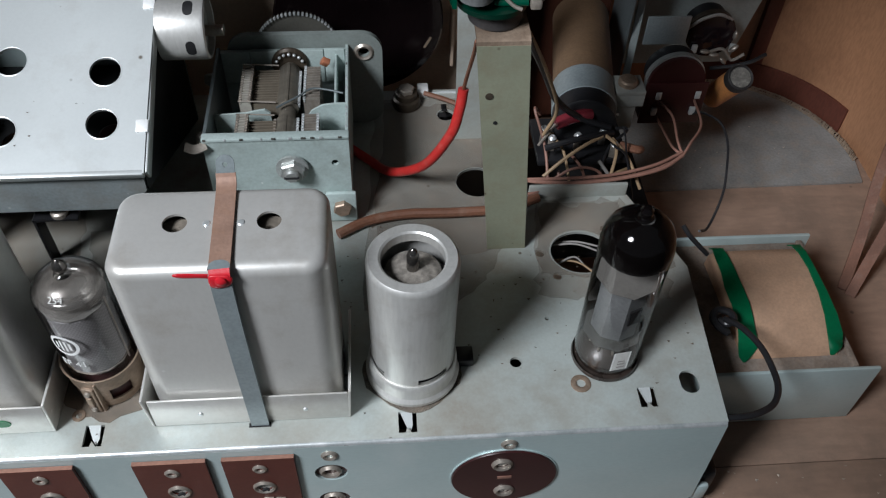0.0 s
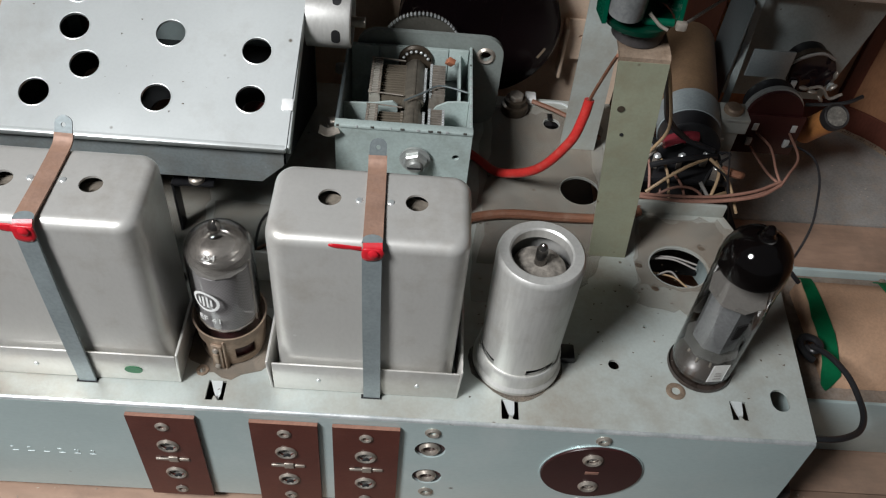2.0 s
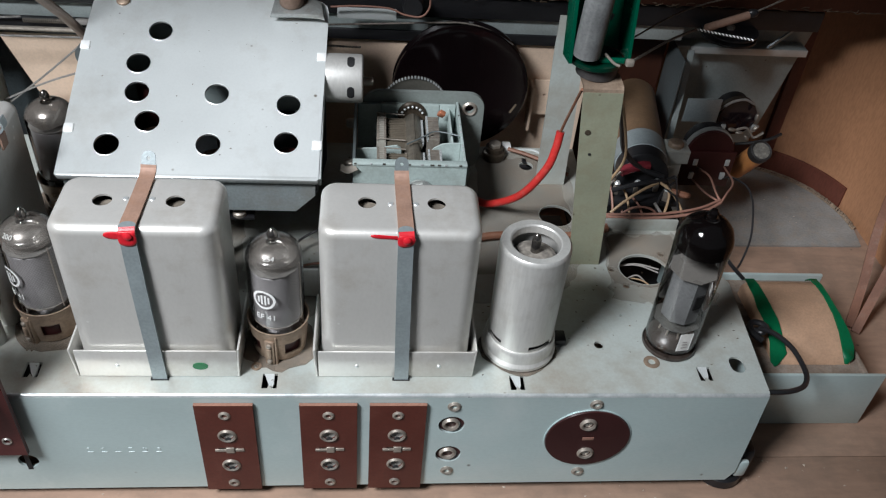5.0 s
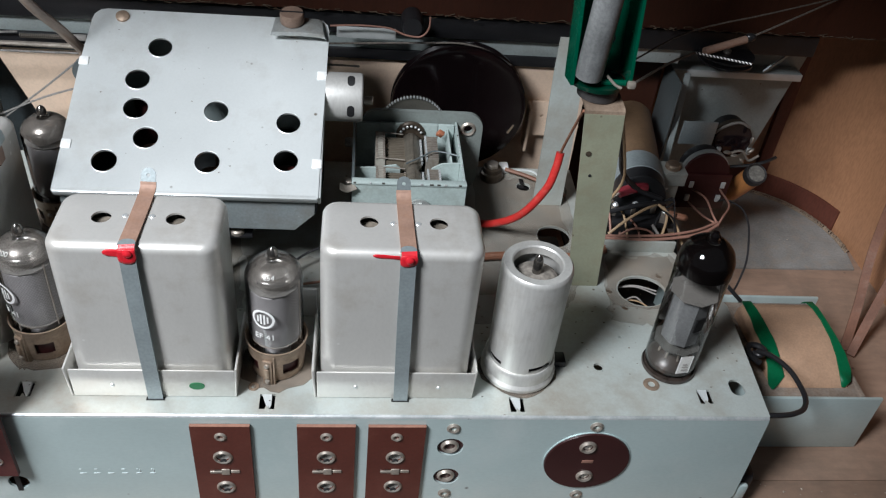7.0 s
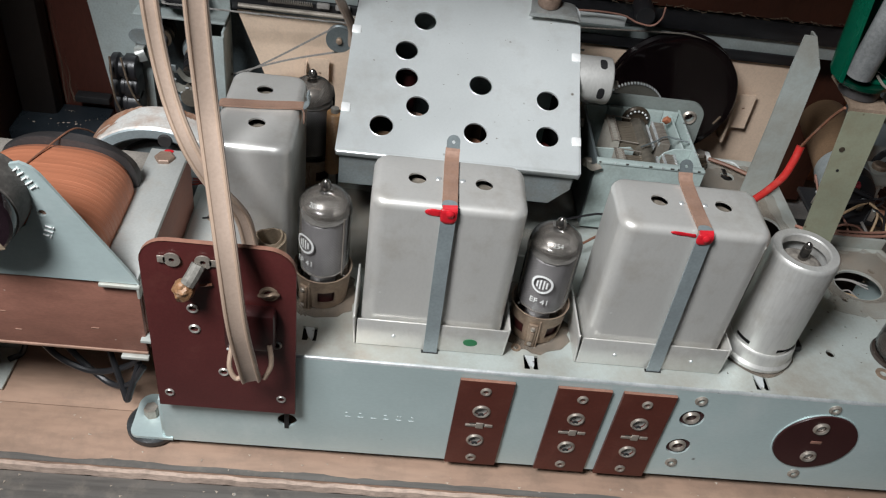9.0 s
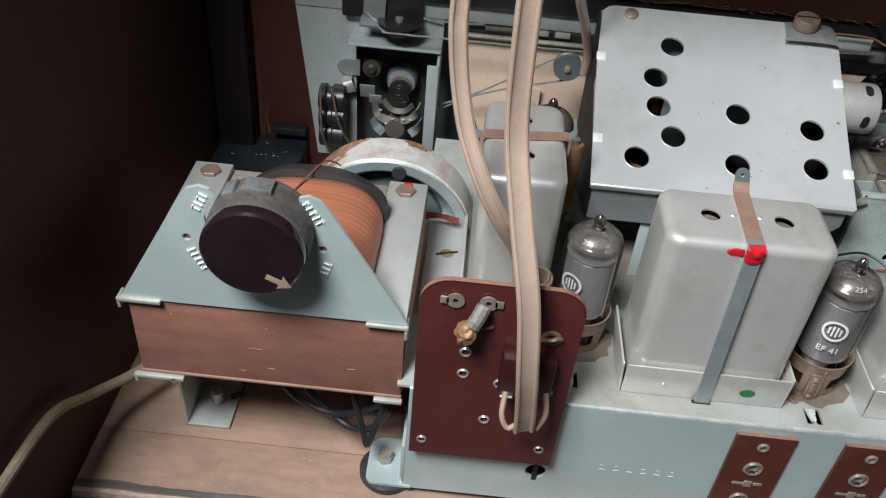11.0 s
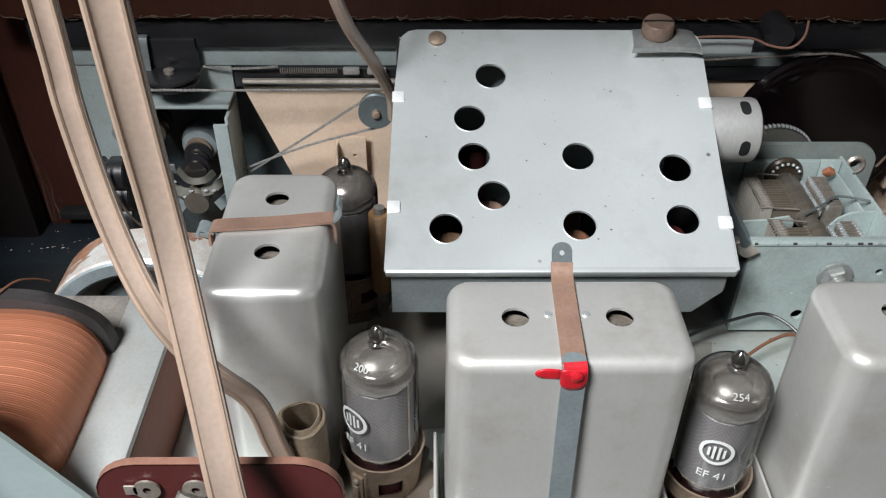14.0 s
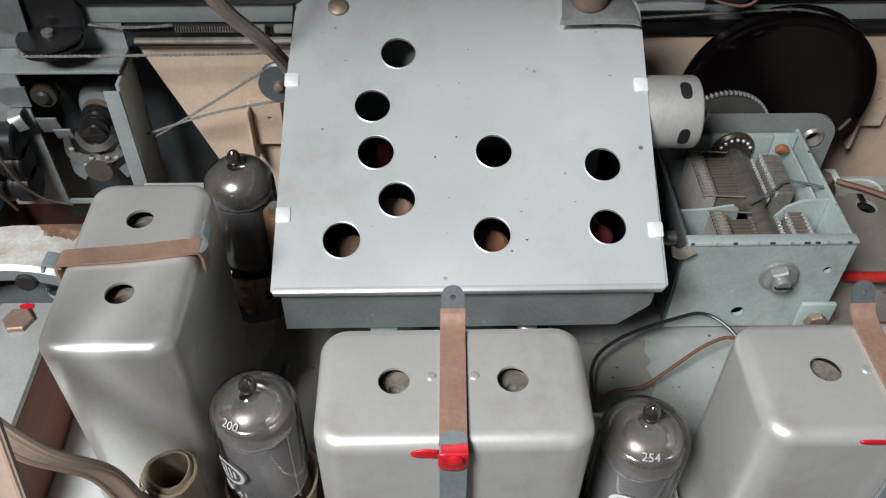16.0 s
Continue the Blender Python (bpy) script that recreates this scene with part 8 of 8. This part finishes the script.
ec = thing("electrolytic_capacitor", (0.062, 0.19, 0.056), "brown paper electrolytic capacitor in a grey clamp", "capacitor")
axis_turn = Matrix.Rotation(radians(-9), 3, "Z")
bm = lathe(mesh(), [(0.0125, 0.0240), (0.0132, 0.0245), (0.0132, 0.0780), (0.0120, 0.0790), (0.001, 0.0792)], (0.0465, 0.1335, 0.0748), "y", 36, True, axis_turn)
part("sleeve", bm, BROWNPAPER, ec)
bm = lathe(mesh(), [(0.0132, 0.0085), (0.0138, 0.0088), (0.0138, 0.0236), (0.0132, 0.0240)], (0.0465, 0.1335, 0.0748), "y", 36, True, axis_turn)
part("clamp", bm, ZINC, ec)
bm = lathe(mesh(), [(0.0010, -0.0008), (0.0120, -0.0006), (0.0132, 0.0002), (0.0134, 0.0085)], (0.0465, 0.1335, 0.0748), "y", 36, True, axis_turn)
part("end_cap", bm, BLACK, ec)
cb2 = thing("clamp_block", (0.0725, 0.151, 0.060), "pale clamp block with a round screw", "clamp")
bm = box(mesh(), 0.0615, 0.0745, 0.1460, 0.1580, 0.0795, 0.0815, 0.0004)
box(bm, 0.0615, 0.0745, 0.1462, 0.1475, 0.0735, 0.0800, 0.0004)
box(bm, 0.0640, 0.0720, 0.1478, 0.1490, 0.0600, 0.0800, 0.0004)
part("plate", bm, CHASSIS, cb2)
bm = lathe(mesh(), [(0.0042, 0), (0.0042, 0.0018), (0.0034, 0.0026), (0.001, 0.0028)], (0.0676, 0.1520, 0.0816), "z", 20)
part("screw", bm, BRASS, cb2)


def control(cx, cy, cz, r, label):
    c = thing("volume_control", (cx, cy, cz - r), label, "control", "rotary controls")
    bm = lathe(mesh(), [(0.001, 0.0), (r, 0.0), (r, 0.0022), (0.001, 0.0022)], (cx, cy, cz), "y", 36)
    part("wafer", bm, BAKE if r < 0.013 else PERT2, c, "dark red-brown wafer")
    bm = lathe(mesh(), [(r * 1.00, 0.0024), (r * 1.05, 0.0026), (r * 1.05, 0.0052), (r * 1.0, 0.0056)], (cx, cy, cz), "y", 36)
    part("case", bm, CLAMPM if r > 0.013 else BEARM, c, "dull metal case rim")
    bm = lathe(mesh(), [(r * 0.9, 0.0058), (r * 0.92, 0.0062), (r * 0.92, 0.0130), (r * 0.6, 0.0140)], (cx, cy, cz), "y", 36)
    part("back", bm, BLACK, c)
    for k, (dx, dz) in enumerate(((-0.0076, -0.0062), (0.0114, -0.0060))):
        bm = box(mesh(), cx + dx - 0.0014, cx + dx + 0.0014, cy - 0.0020, cy - 0.0004, cz + dz - 0.0022, cz + dz + 0.0022, 0.0004)
        part("tag", bm, COVER, c, "pale tinned solder tag")
    return c


control(0.1015, 0.1800, 0.0590, 0.0135, "rotary control with a dark wafer and solder tags")
control(0.1240, 0.2060, 0.0665, 0.0115, "rear rotary control with tangled leads")
tb = thing("tag_board", (0.102, 0.179, 0.036), "dark laminate tag board below the control with tinned tags", "tag board")
part("board", box(mesh(), 0.0868, 0.1170, 0.1784, 0.1797, 0.0360, 0.0600, 0.0005), PERT2, tb)
part("foot", box(mesh(), 0.0880, 0.1155, 0.1798, 0.1900, 0.0360, 0.0480, 0.0006), DARK, tb, "black body behind the board")
for x, z in ((0.0932, 0.0440), (0.1120, 0.0440)):
    part("tag", box(mesh(), x - 0.0014, x + 0.0014, 0.1770, 0.1786, z - 0.0022, z + 0.0022, 0.0004), COVER, tb, "tinned solder tag")
bm = box(mesh(), 0.0880, 0.1090, 0.2000, 0.2012, 0.0665, 0.0820, 0.0006)
single("screen_plate", bm, ZINC, (0.098, 0.2, 0.0665), "small blue-grey screen plate beside the controls", "plate")
oc = thing("paper_capacitor", (0.132, 0.19, 0.045), "orange waxed paper capacitor with a black end", "capacitor")
cap_a, cap_b = Vector((0.1335, 0.2050, 0.0300)), Vector((0.1350, 0.1855, 0.0575))
turn = Vector((0, 1, 0)).rotation_difference(cap_b - cap_a).to_matrix()
bm = lathe(mesh(), [(0.0050, 0.0), (0.0060, 0.0010), (0.0062, 0.0290), (0.0060, 0.0300)], cap_a, "y", 28, True, turn)
part("body", bm, ORANGE, oc)
bm = lathe(mesh(), [(0.0063, 0.0280), (0.0065, 0.0290), (0.0065, 0.0332), (0.0060, 0.0338), (0.0054, 0.0330)], cap_a, "y", 28, True, turn)
part("end", bm, PAPER, oc, "black rolled end")
bm = lathe(mesh(), [(0.0052, 0.0325), (0.0050, 0.0334), (0.0004, 0.0336)], cap_a, "y", 24, True, turn)
part("seal", bm, CERAMIC, oc, "grey end seal")
rs = thing("carbon_resistor", (0.048, 0.142, 0.060), "dark red carbon resistor among the wiring", "resistor")
bm = mesh()
tube(bm, [(0.0330, 0.1290, 0.0800), (0.0400, 0.1310, 0.0815), (0.0480, 0.1330, 0.0815)], 0.0027, 12, 3)
part("body", bm, RESISTRED, rs)
bm = mesh()
tube(bm, [(0.026, 0.125, 0.072), (0.0330, 0.1290, 0.0800)], 0.0006, 6)
tube(bm, [(0.0480, 0.1330, 0.0815), (0.0600, 0.1340, 0.0800)], 0.0006, 6)
part("lead", bm, TIN, rs)
# tag strips in the pit
random.seed(11)
for x, y in ((0.032, 0.127), (0.043, 0.128), (0.054, 0.130), (0.057, 0.122), (0.0295, 0.133), (0.0500, 0.1375), (0.0612, 0.1460)):
    t = thing("solder_tag", (x, y, 0.067), "bright tinned solder tag in the wiring", "solder tag", "solder tags")
    bm = box(mesh(), -0.0015, 0.0015, -0.0004, 0.0004, 0.0, 0.0075, 0.0003, Matrix.Translation((x, y, 0.067)) @ Matrix.Rotation(random.uniform(-0.6, 0.6), 4, "Z") @ Matrix.Rotation(random.uniform(-0.5, 0.3), 4, "X"))
    part("blade", bm, TIN, t)
    bm = lathe(mesh(), [(0.0012, 0), (0.0018, 0.0008), (0.0010, 0.0018)], (x, y, 0.0735), "z", 10)
    part("solder", bm, BRIGHT, t)
bm = box(mesh(), 0.026, 0.064, 0.121, 0.148, 0.0640, 0.0670, 0.0006)
single("tag_strip", bm, BLACK, (0.045, 0.134, 0.064), "dark laminate tag strip under the wiring", "tag strip")
WIRES = (
    (WIREY, 0.0007, [(0.0085, 0.0880, 0.1530), (0.0200, 0.1050, 0.1250), (0.0300, 0.1200, 0.0950), (0.0280, 0.1270, 0.0760)], "yellowed wire down to the tag strip"),
    (WIREB, 0.0014, [(0.0090, 0.0900, 0.1500), (0.0210, 0.1100, 0.1200), (0.0310, 0.1250, 0.0950), (0.0430, 0.1300, 0.0820), (0.0560, 0.1290, 0.0770)], "black wire falling from the bracket"),
    (WIREB, 0.0013, [(0.0280, 0.1210, 0.0740), (0.0390, 0.1220, 0.0770), (0.0490, 0.1240, 0.0775), (0.0570, 0.1270, 0.0760)], "black wire across the tags"),
    (WIREY, 0.0007, [(0.0270, 0.1130, 0.0660), (0.0350, 0.1160, 0.0720), (0.0440, 0.1200, 0.0760), (0.0520, 0.1240, 0.0770)], "yellowed wire across the pit"),
    (WIREY, 0.0007, [(0.0530, 0.1250, 0.0770), (0.0570, 0.1200, 0.0750), (0.0560, 0.1150, 0.0680), (0.0530, 0.1110, 0.0560)], "yellowed wire into the pit"),
    (WIREY, 0.0007, [(0.0560, 0.1240, 0.0760), (0.0630, 0.1190, 0.0690), (0.0690, 0.1130, 0.0570)], "yellowed wire into the pit"),
    (WIREP, 0.0006, [(0.0310, 0.1130, 0.0640), (0.0400, 0.1150, 0.0680), (0.0500, 0.1150, 0.0660), (0.0570, 0.1110, 0.0560)], "grey wire in the pit"),
    (WIREP, 0.0006, [(0.0390, 0.1220, 0.0700), (0.0440, 0.1170, 0.0650), (0.0470, 0.1110, 0.0530)], "grey wire in the pit"),
    (WIREP, 0.0006, [(0.0340, 0.1170, 0.0650), (0.0340, 0.1130, 0.0610), (0.0310, 0.1110, 0.0530)], "grey wire in the pit"),
    (WIREG, 0.0008, [(0.0510, 0.1190, 0.0680), (0.0580, 0.1130, 0.0600), (0.0650, 0.1100, 0.0520)], "grey wire in the pit"),
    (WIREY, 0.0008, [(0.0440, 0.1140, 0.0600), (0.0520, 0.1130, 0.0640), (0.0590, 0.1160, 0.0640), (0.0640, 0.1200, 0.0620)], "yellowed wire in the pit"),
    (WIREBR, 0.0018, [(0.0600, 0.1240, 0.0720), (0.0660, 0.1210, 0.0720), (0.0690, 0.1230, 0.0700)], "short brown wire end"),
    (WIREP, 0.0006, [(0.0950, 0.1775, 0.0500), (0.0930, 0.1550, 0.0600), (0.0880, 0.1320, 0.0660), (0.0876, 0.1225, 0.0665)], "pink-brown lead to the control"),
    (WIREP, 0.0006, [(0.0950, 0.1775, 0.0410), (0.0900, 0.1480, 0.0540), (0.0860, 0.1300, 0.0640), (0.0876, 0.1225, 0.0665)], "pink-brown lead to the control"),
    (WIREP, 0.0006, [(0.1115, 0.1775, 0.0505), (0.1040, 0.1480, 0.0610), (0.0930, 0.1300, 0.0665), (0.0876, 0.1225, 0.0665)], "pink-brown lead to the control"),
    (WIREP, 0.0008, [(0.0876, 0.1225, 0.0665), (0.0760, 0.1150, 0.0660), (0.0560, 0.1095, 0.0665), (0.0380, 0.1080, 0.0668), (0.0220, 0.1120, 0.0645), (0.0170, 0.1180, 0.0620)], "pink-brown wiring bundle along the chassis lip"),
    (WIREP, 0.0007, [(0.0876, 0.1238, 0.0672), (0.0740, 0.1165, 0.0672), (0.0560, 0.1112, 0.0676), (0.0380, 0.1098, 0.0676), (0.0230, 0.1120, 0.0655), (0.0180, 0.1150, 0.0625)], "pink-brown wiring bundle along the chassis lip"),
    (WIREP, 0.0007, [(0.0870, 0.1240, 0.0655), (0.0740, 0.1160, 0.0650), (0.0560, 0.1110, 0.0655), (0.0360, 0.1095, 0.0650), (0.0200, 0.1060, 0.0630)], "pink-brown wiring bundle along the chassis lip"),
    (WIREB, 0.0006, [(0.1125, 0.1775, 0.0420), (0.1160, 0.1750, 0.0450), (0.1222, 0.1665, 0.0460), (0.1230, 0.1550, 0.0440), (0.1200, 0.1420, 0.0400), (0.1160, 0.1300, 0.0340), (0.1080, 0.1180, 0.0260), (0.1000, 0.1100, 0.0325)], "thin dark lead curving down to the floor"),
    (WIREG, 0.0008, [(0.1120, 0.2080, 0.0700), (0.1150, 0.2020, 0.0790), (0.1220, 0.2010, 0.0820), (0.1300, 0.2030, 0.0780)], "grey lead at the rear control"),
    (TIN, 0.0008, [(0.1220, 0.2020, 0.0600), (0.1280, 0.1990, 0.0640), (0.1330, 0.1970, 0.0590), (0.1380, 0.1960, 0.0630)], "bare tinned lead at the rear control"),
    (WIREB, 0.0010, [(0.1250, 0.2000, 0.0520), (0.1340, 0.1960, 0.0560), (0.1420, 0.1940, 0.0600), (0.1500, 0.1980, 0.0610)], "black lead at the rear control"),
    (WIREG, 0.0004, [(0.0270, 0.0860, 0.0540), (0.0370, 0.0850, 0.0555), (0.0470, 0.0820, 0.0535)], "pale wire under the round opening"),
    (WIREG, 0.0004, [(0.0290, 0.0890, 0.0520), (0.0380, 0.0875, 0.0540), (0.0480, 0.0850, 0.0530)], "pale wire under the round opening"),
    (WIREG, 0.0004, [(0.0280, 0.0780, 0.0510), (0.0360, 0.0805, 0.0530), (0.0410, 0.0760, 0.0510), (0.0470, 0.0750, 0.0500)], "pale wire under the round opening"),
    (WIREY, 0.0004, [(0.0300, 0.0820, 0.0500), (0.0380, 0.0780, 0.0520), (0.0450, 0.0720, 0.0500)], "pale wire under the round opening"),
)
random.seed(21)
TANGLE = []
for i in range(5):
    x0, y0 = random.uniform(0.028, 0.062), random.uniform(0.120, 0.140)
    x1, y1 = x0 + random.uniform(-0.008, 0.014), random.uniform(0.109, 0.116)
    z0 = random.uniform(0.068, 0.080)
    TANGLE.append((random.choice((WIREB, WIREP, WIREB, WIREY)), random.choice((0.0004, 0.0005, 0.0006)),
                   [(x0, y0, z0), (x0 + random.uniform(-0.004, 0.006), y0 - 0.004, z0 + random.uniform(0.0, 0.006)), ((x0 + x1) / 2, (y0 + y1) / 2, 0.070), (x1, y1, random.uniform(0.045, 0.060))],
                   "thin lead in the wiring tangle"))
for m, r, pts, lab in WIRES + tuple(TANGLE):
    bm = mesh()
    tube(bm, pts, r, 8)
    single("wire", bm, m, pts[len(pts) // 2], lab, "wire", "wires")
for k, (x, y, z) in enumerate(((0.1250, 0.200, 0.060), (0.1300, 0.199, 0.057), (0.1325, 0.200, 0.071), (0.1345, 0.201, 0.063), (0.1200, 0.200, 0.062))):
    bm = mesh()
    bmesh.ops.create_icosphere(bm, subdivisions=2, radius=0.0015, matrix=Matrix.Translation((x, y, z)) @ Matrix.Rotation(k * 0.8, 4, "Y") @ Matrix.Diagonal((1.7, 1, 0.7, 1)))
    single("solder_joint", bm, TIN, (x, y, z - 0.002), "bright solder joint on the rear control", "solder joint", "solder joints")

# aerial string with its insulator
st = thing("aerial_string", (0.06, 0.13, 0.15), "grey string with a brown tube insulator and twisted cord", "string")
bm = mesh()
tube(bm, [(0.0095, 0.0840, 0.1660), (0.0350, 0.1170, 0.1590), (0.0590, 0.1480, 0.1500)], 0.0006, 6, 4)
part("string", bm, TWINE, st)
bm = mesh()
tube(bm, [(0.0640, 0.1490, 0.1505), (0.0860, 0.1560, 0.1545)], 0.0019, 12)
part("tube", bm, RUST, st, "brown tube")
for k in (0, math.pi):
    pts = []
    for i in range(110):
        f = i / 109
        p = Vector((0.0590, 0.1480, 0.1500)).lerp(Vector((0.0840, 0.1390, 0.1500)), f)
        pts.append(p + Vector((0, 0.0003 * math.cos(i * 0.9 + k), 0.0003 * math.sin(i * 0.9 + k))))
    bm = mesh()
    sweep(bm, pts, [(0.00032 * math.cos(a), 0.00032 * math.sin(a)) for a in (0, 1.05, 2.1, 3.14, 4.2, 5.24)])
    part("strand", bm, WHITE if k == 0 else WIREB, st)
bm = mesh()
tube(bm, [(0.0860, 0.1560, 0.1545), (0.110, 0.170, 0.158), (0.150, 0.195, 0.163)], 0.0005, 6, 4)
part("string_end", bm, TWINE, st)
bm = mesh()
bmesh.ops.create_icosphere(bm, subdivisions=2, radius=0.0024, matrix=Matrix.Translation((0.0885, 0.1570, 0.1552)) @ Matrix.Diagonal((1.2, 0.8, 0.9, 1)))
part("bead", bm, BLACK, st, "black bead at the tube's end")
bm = mesh()
tube(bm, [(0.0100, 0.1000, 0.1660), (0.0500, 0.1400, 0.1640), (0.1000, 0.1700, 0.1620), (0.1500, 0.1950, 0.1632)], 0.0004, 6, 4)
part("second_string", bm, TWINE, st)

# ---- output transformer on the cabinet floor ----
ot = thing("output_transformer", (0.122, 0.065, FZ), "output transformer in a grey frame with green tape", "transformer")
bm = box(mesh(), 0.0860, 0.1545, 0.0375, 0.0392, FZ + 0.0002, 0.0292, 0.0006)
part("frame_front", bm, APRON, ot, "grey-blue frame plate")
bm = box(mesh(), 0.0840, 0.1500, 0.1062, 0.1080, FZ + 0.0002, 0.0312, 0.0006)
part("frame_back", bm, APRON, ot)
bm = box(mesh(), 0.0850, 0.1465, 0.0394, 0.1060, FZ + 0.0002, 0.0278, 0.0012)
part("core", bm, COREDUST, ot, "dusty brown core")
for x0, x1 in ((0.0855, 0.0885), (0.1436, 0.1462)):
    bm = box(mesh(), x0, x1, 0.0396, 0.1058, 0.0270, 0.0290, 0.0005)
    part("frame_side", bm, COREDUST, ot, "dusty frame edge")
WPROF = ((0.0455, 0.0279), (0.0462, 0.0300), (0.0500, 0.0330), (0.0560, 0.0362), (0.0630, 0.0384), (0.0740, 0.0395), (0.0880, 0.0396), (0.0925, 0.0386), (0.0945, 0.0350), (0.0950, 0.0279))
bm = mesh()
rings = []
for x, k in ((0.1000, 0.86), (0.1005, 0.96), (0.1020, 1.0), (0.1190, 1.02), (0.1370, 1.0), (0.1386, 0.96), (0.1392, 0.86)):
    rings.append([Vector((x - 0.03 * (y - 0.065) + 0.0003 * math.sin(y * 400 + x * 90), 0.0695 + (y - 0.0695) * (0.97 + 0.03 * k), 0.0279 + (z - 0.0279) * k)) for y, z in WPROF])
loft(bm, rings)
part("winding", bm, COILPAPER, ot, "tan paper-wrapped winding", 50)


def tape_strip(edges, label):
    """Tape laid over the winding: (y, z, left x, right x) from front to back."""
    bm = mesh()
    loft(bm, [[Vector((xl, y, z)), Vector((xr, y, z)), Vector((xr, y + 0.0002, z + 0.0006)), Vector((xl, y + 0.0002, z + 0.0006))] for y, z, xl, xr in edges])
    part("tape", bm, TAPE, ot, label, 60)


tape_strip(((0.0435, 0.0288, 0.1002, 0.1012), (0.0456, 0.0300, 0.0988, 0.1042), (0.0480, 0.0326, 0.0985, 0.1068), (0.0530, 0.0356, 0.0992, 0.1062), (0.0590, 0.0382, 0.0990, 0.1060), (0.0640, 0.0397, 0.0985, 0.1058),
            (0.0720, 0.0404, 0.0978, 0.1052), (0.0790, 0.0406, 0.0986, 0.1048), (0.0870, 0.0407, 0.0984, 0.1040), (0.0925, 0.0400, 0.0988, 0.1034), (0.0962, 0.0360, 0.0994, 0.1026)), "ragged green insulating tape")
tape_strip(((0.0450, 0.0290, 0.1362, 0.1380), (0.0466, 0.0312, 0.1356, 0.1408), (0.0510, 0.0342, 0.1354, 0.1416), (0.0580, 0.0378, 0.1354, 0.1406), (0.0680, 0.0398, 0.1358, 0.1394), (0.0800, 0.0406, 0.1356, 0.1384),
            (0.0880, 0.0407, 0.1346, 0.1378), (0.0930, 0.0400, 0.1334, 0.1370), (0.0965, 0.0360, 0.1340, 0.1362)), "narrow green insulating tape")
bm = mesh()
tube(bm, [(0.0930, 0.0500, 0.0400), (0.0895, 0.0520, 0.0415), (0.0880, 0.0560, 0.0425), (0.0905, 0.0590, 0.0430), (0.0945, 0.0575, 0.0435), (0.0955, 0.0540, 0.0435), (0.0925, 0.0525, 0.0428), (0.0905, 0.0550, 0.0420)], 0.0015, 8)
part("lead_knot", bm, WIREB, ot, "black knotted lead end")
bm = mesh()
tube(bm, [(0.0735, 0.0035, 0.0580), (0.0800, 0.0040, 0.0575), (0.0865, 0.0060, 0.0562), (0.0930, 0.0100, 0.0545), (0.0972, 0.0165, 0.0530), (0.0985, 0.0240, 0.0522), (0.0975, 0.0350, 0.0518), (0.0945, 0.0460, 0.0490), (0.0915, 0.0535, 0.0445)], 0.0012, 10)
single("black_cable", bm, WIREB, (0.11, 0.02, 0.045), "black lead looping from the chassis to the output transformer", "cable", "black cables")
bm = mesh()
tube(bm, [(0.0800, 0.0880, 0.0610), (0.0830, 0.0840, 0.0580), (0.0900, 0.0800, 0.0520)], 0.0010, 8)
single("black_cable", bm, WIREB, (0.083, 0.085, 0.055), "short black lead behind the output valve", "cable", "black cables")
for pts in ([(0.180, 0.100, FZ + 0.002), (0.190, 0.112, 0.010), (0.205, 0.130, 0.040), (0.212, 0.140, 0.080), (0.216, 0.150, 0.150), (0.217, 0.16, 0.25)],
            [(0.178, 0.104, FZ + 0.002), (0.188, 0.122, 0.010), (0.198, 0.146, 0.040), (0.205, 0.160, 0.090), (0.214, 0.170, 0.16), (0.218, 0.17, 0.25)]):
    bm = mesh()
    ribbon(bm, pts, 0.0048, 0.0016, (1, -0.6, 0), 6)
    single("brown_flat_lead", bm, WIREBR, pts[1], "brown flat lead rising along the cabinet side", "cable", "brown flat leads")

# pencil mark and holes on the rear rail
bm = mesh()
box(bm, -0.4200, -0.3850, -0.0286, -0.0282, FZ - 0.0036, FZ - 0.00335, 0)
box(bm, -0.4186, -0.4182, -0.0320, -0.0245, FZ - 0.0036, FZ - 0.00335, 0, Matrix.Translation((-0.4184, -0.028, 0)) @ Matrix.Rotation(-0.35, 4, "Z") @ Matrix.Translation((0.4184, 0.028, 0)))
box(bm, -0.3846, -0.3838, -0.0325, -0.0240, FZ - 0.0036, FZ - 0.00335, 0, Matrix.Translation((-0.3842, -0.028, 0)) @ Matrix.Rotation(-0.3, 4, "Z") @ Matrix.Translation((0.3842, 0.028, 0)))
single("pencil_mark", bm, DARK, (-0.40, -0.028, FZ - 0.0036), "dark drawn dimension mark on the rear rail", "marking")
bm = box(mesh(), -0.470, -0.380, -0.085, -0.060, FZ - 0.0299, FZ - 0.026, 0.002)
single("white_board", bm, WHITE, (-0.42, -0.07, FZ - 0.03), "white board edge on the table", "board")

bm = plate(mesh(), [(x, y) for x, y in circle(-0.2985, 0.0862, 0.0021, 14, 0.0012)], [], 0.0003, Matrix.Translation((0, 0, 0.0926)))
part("lacquer_dab", bm, RED, mt, "red lacquer dab")
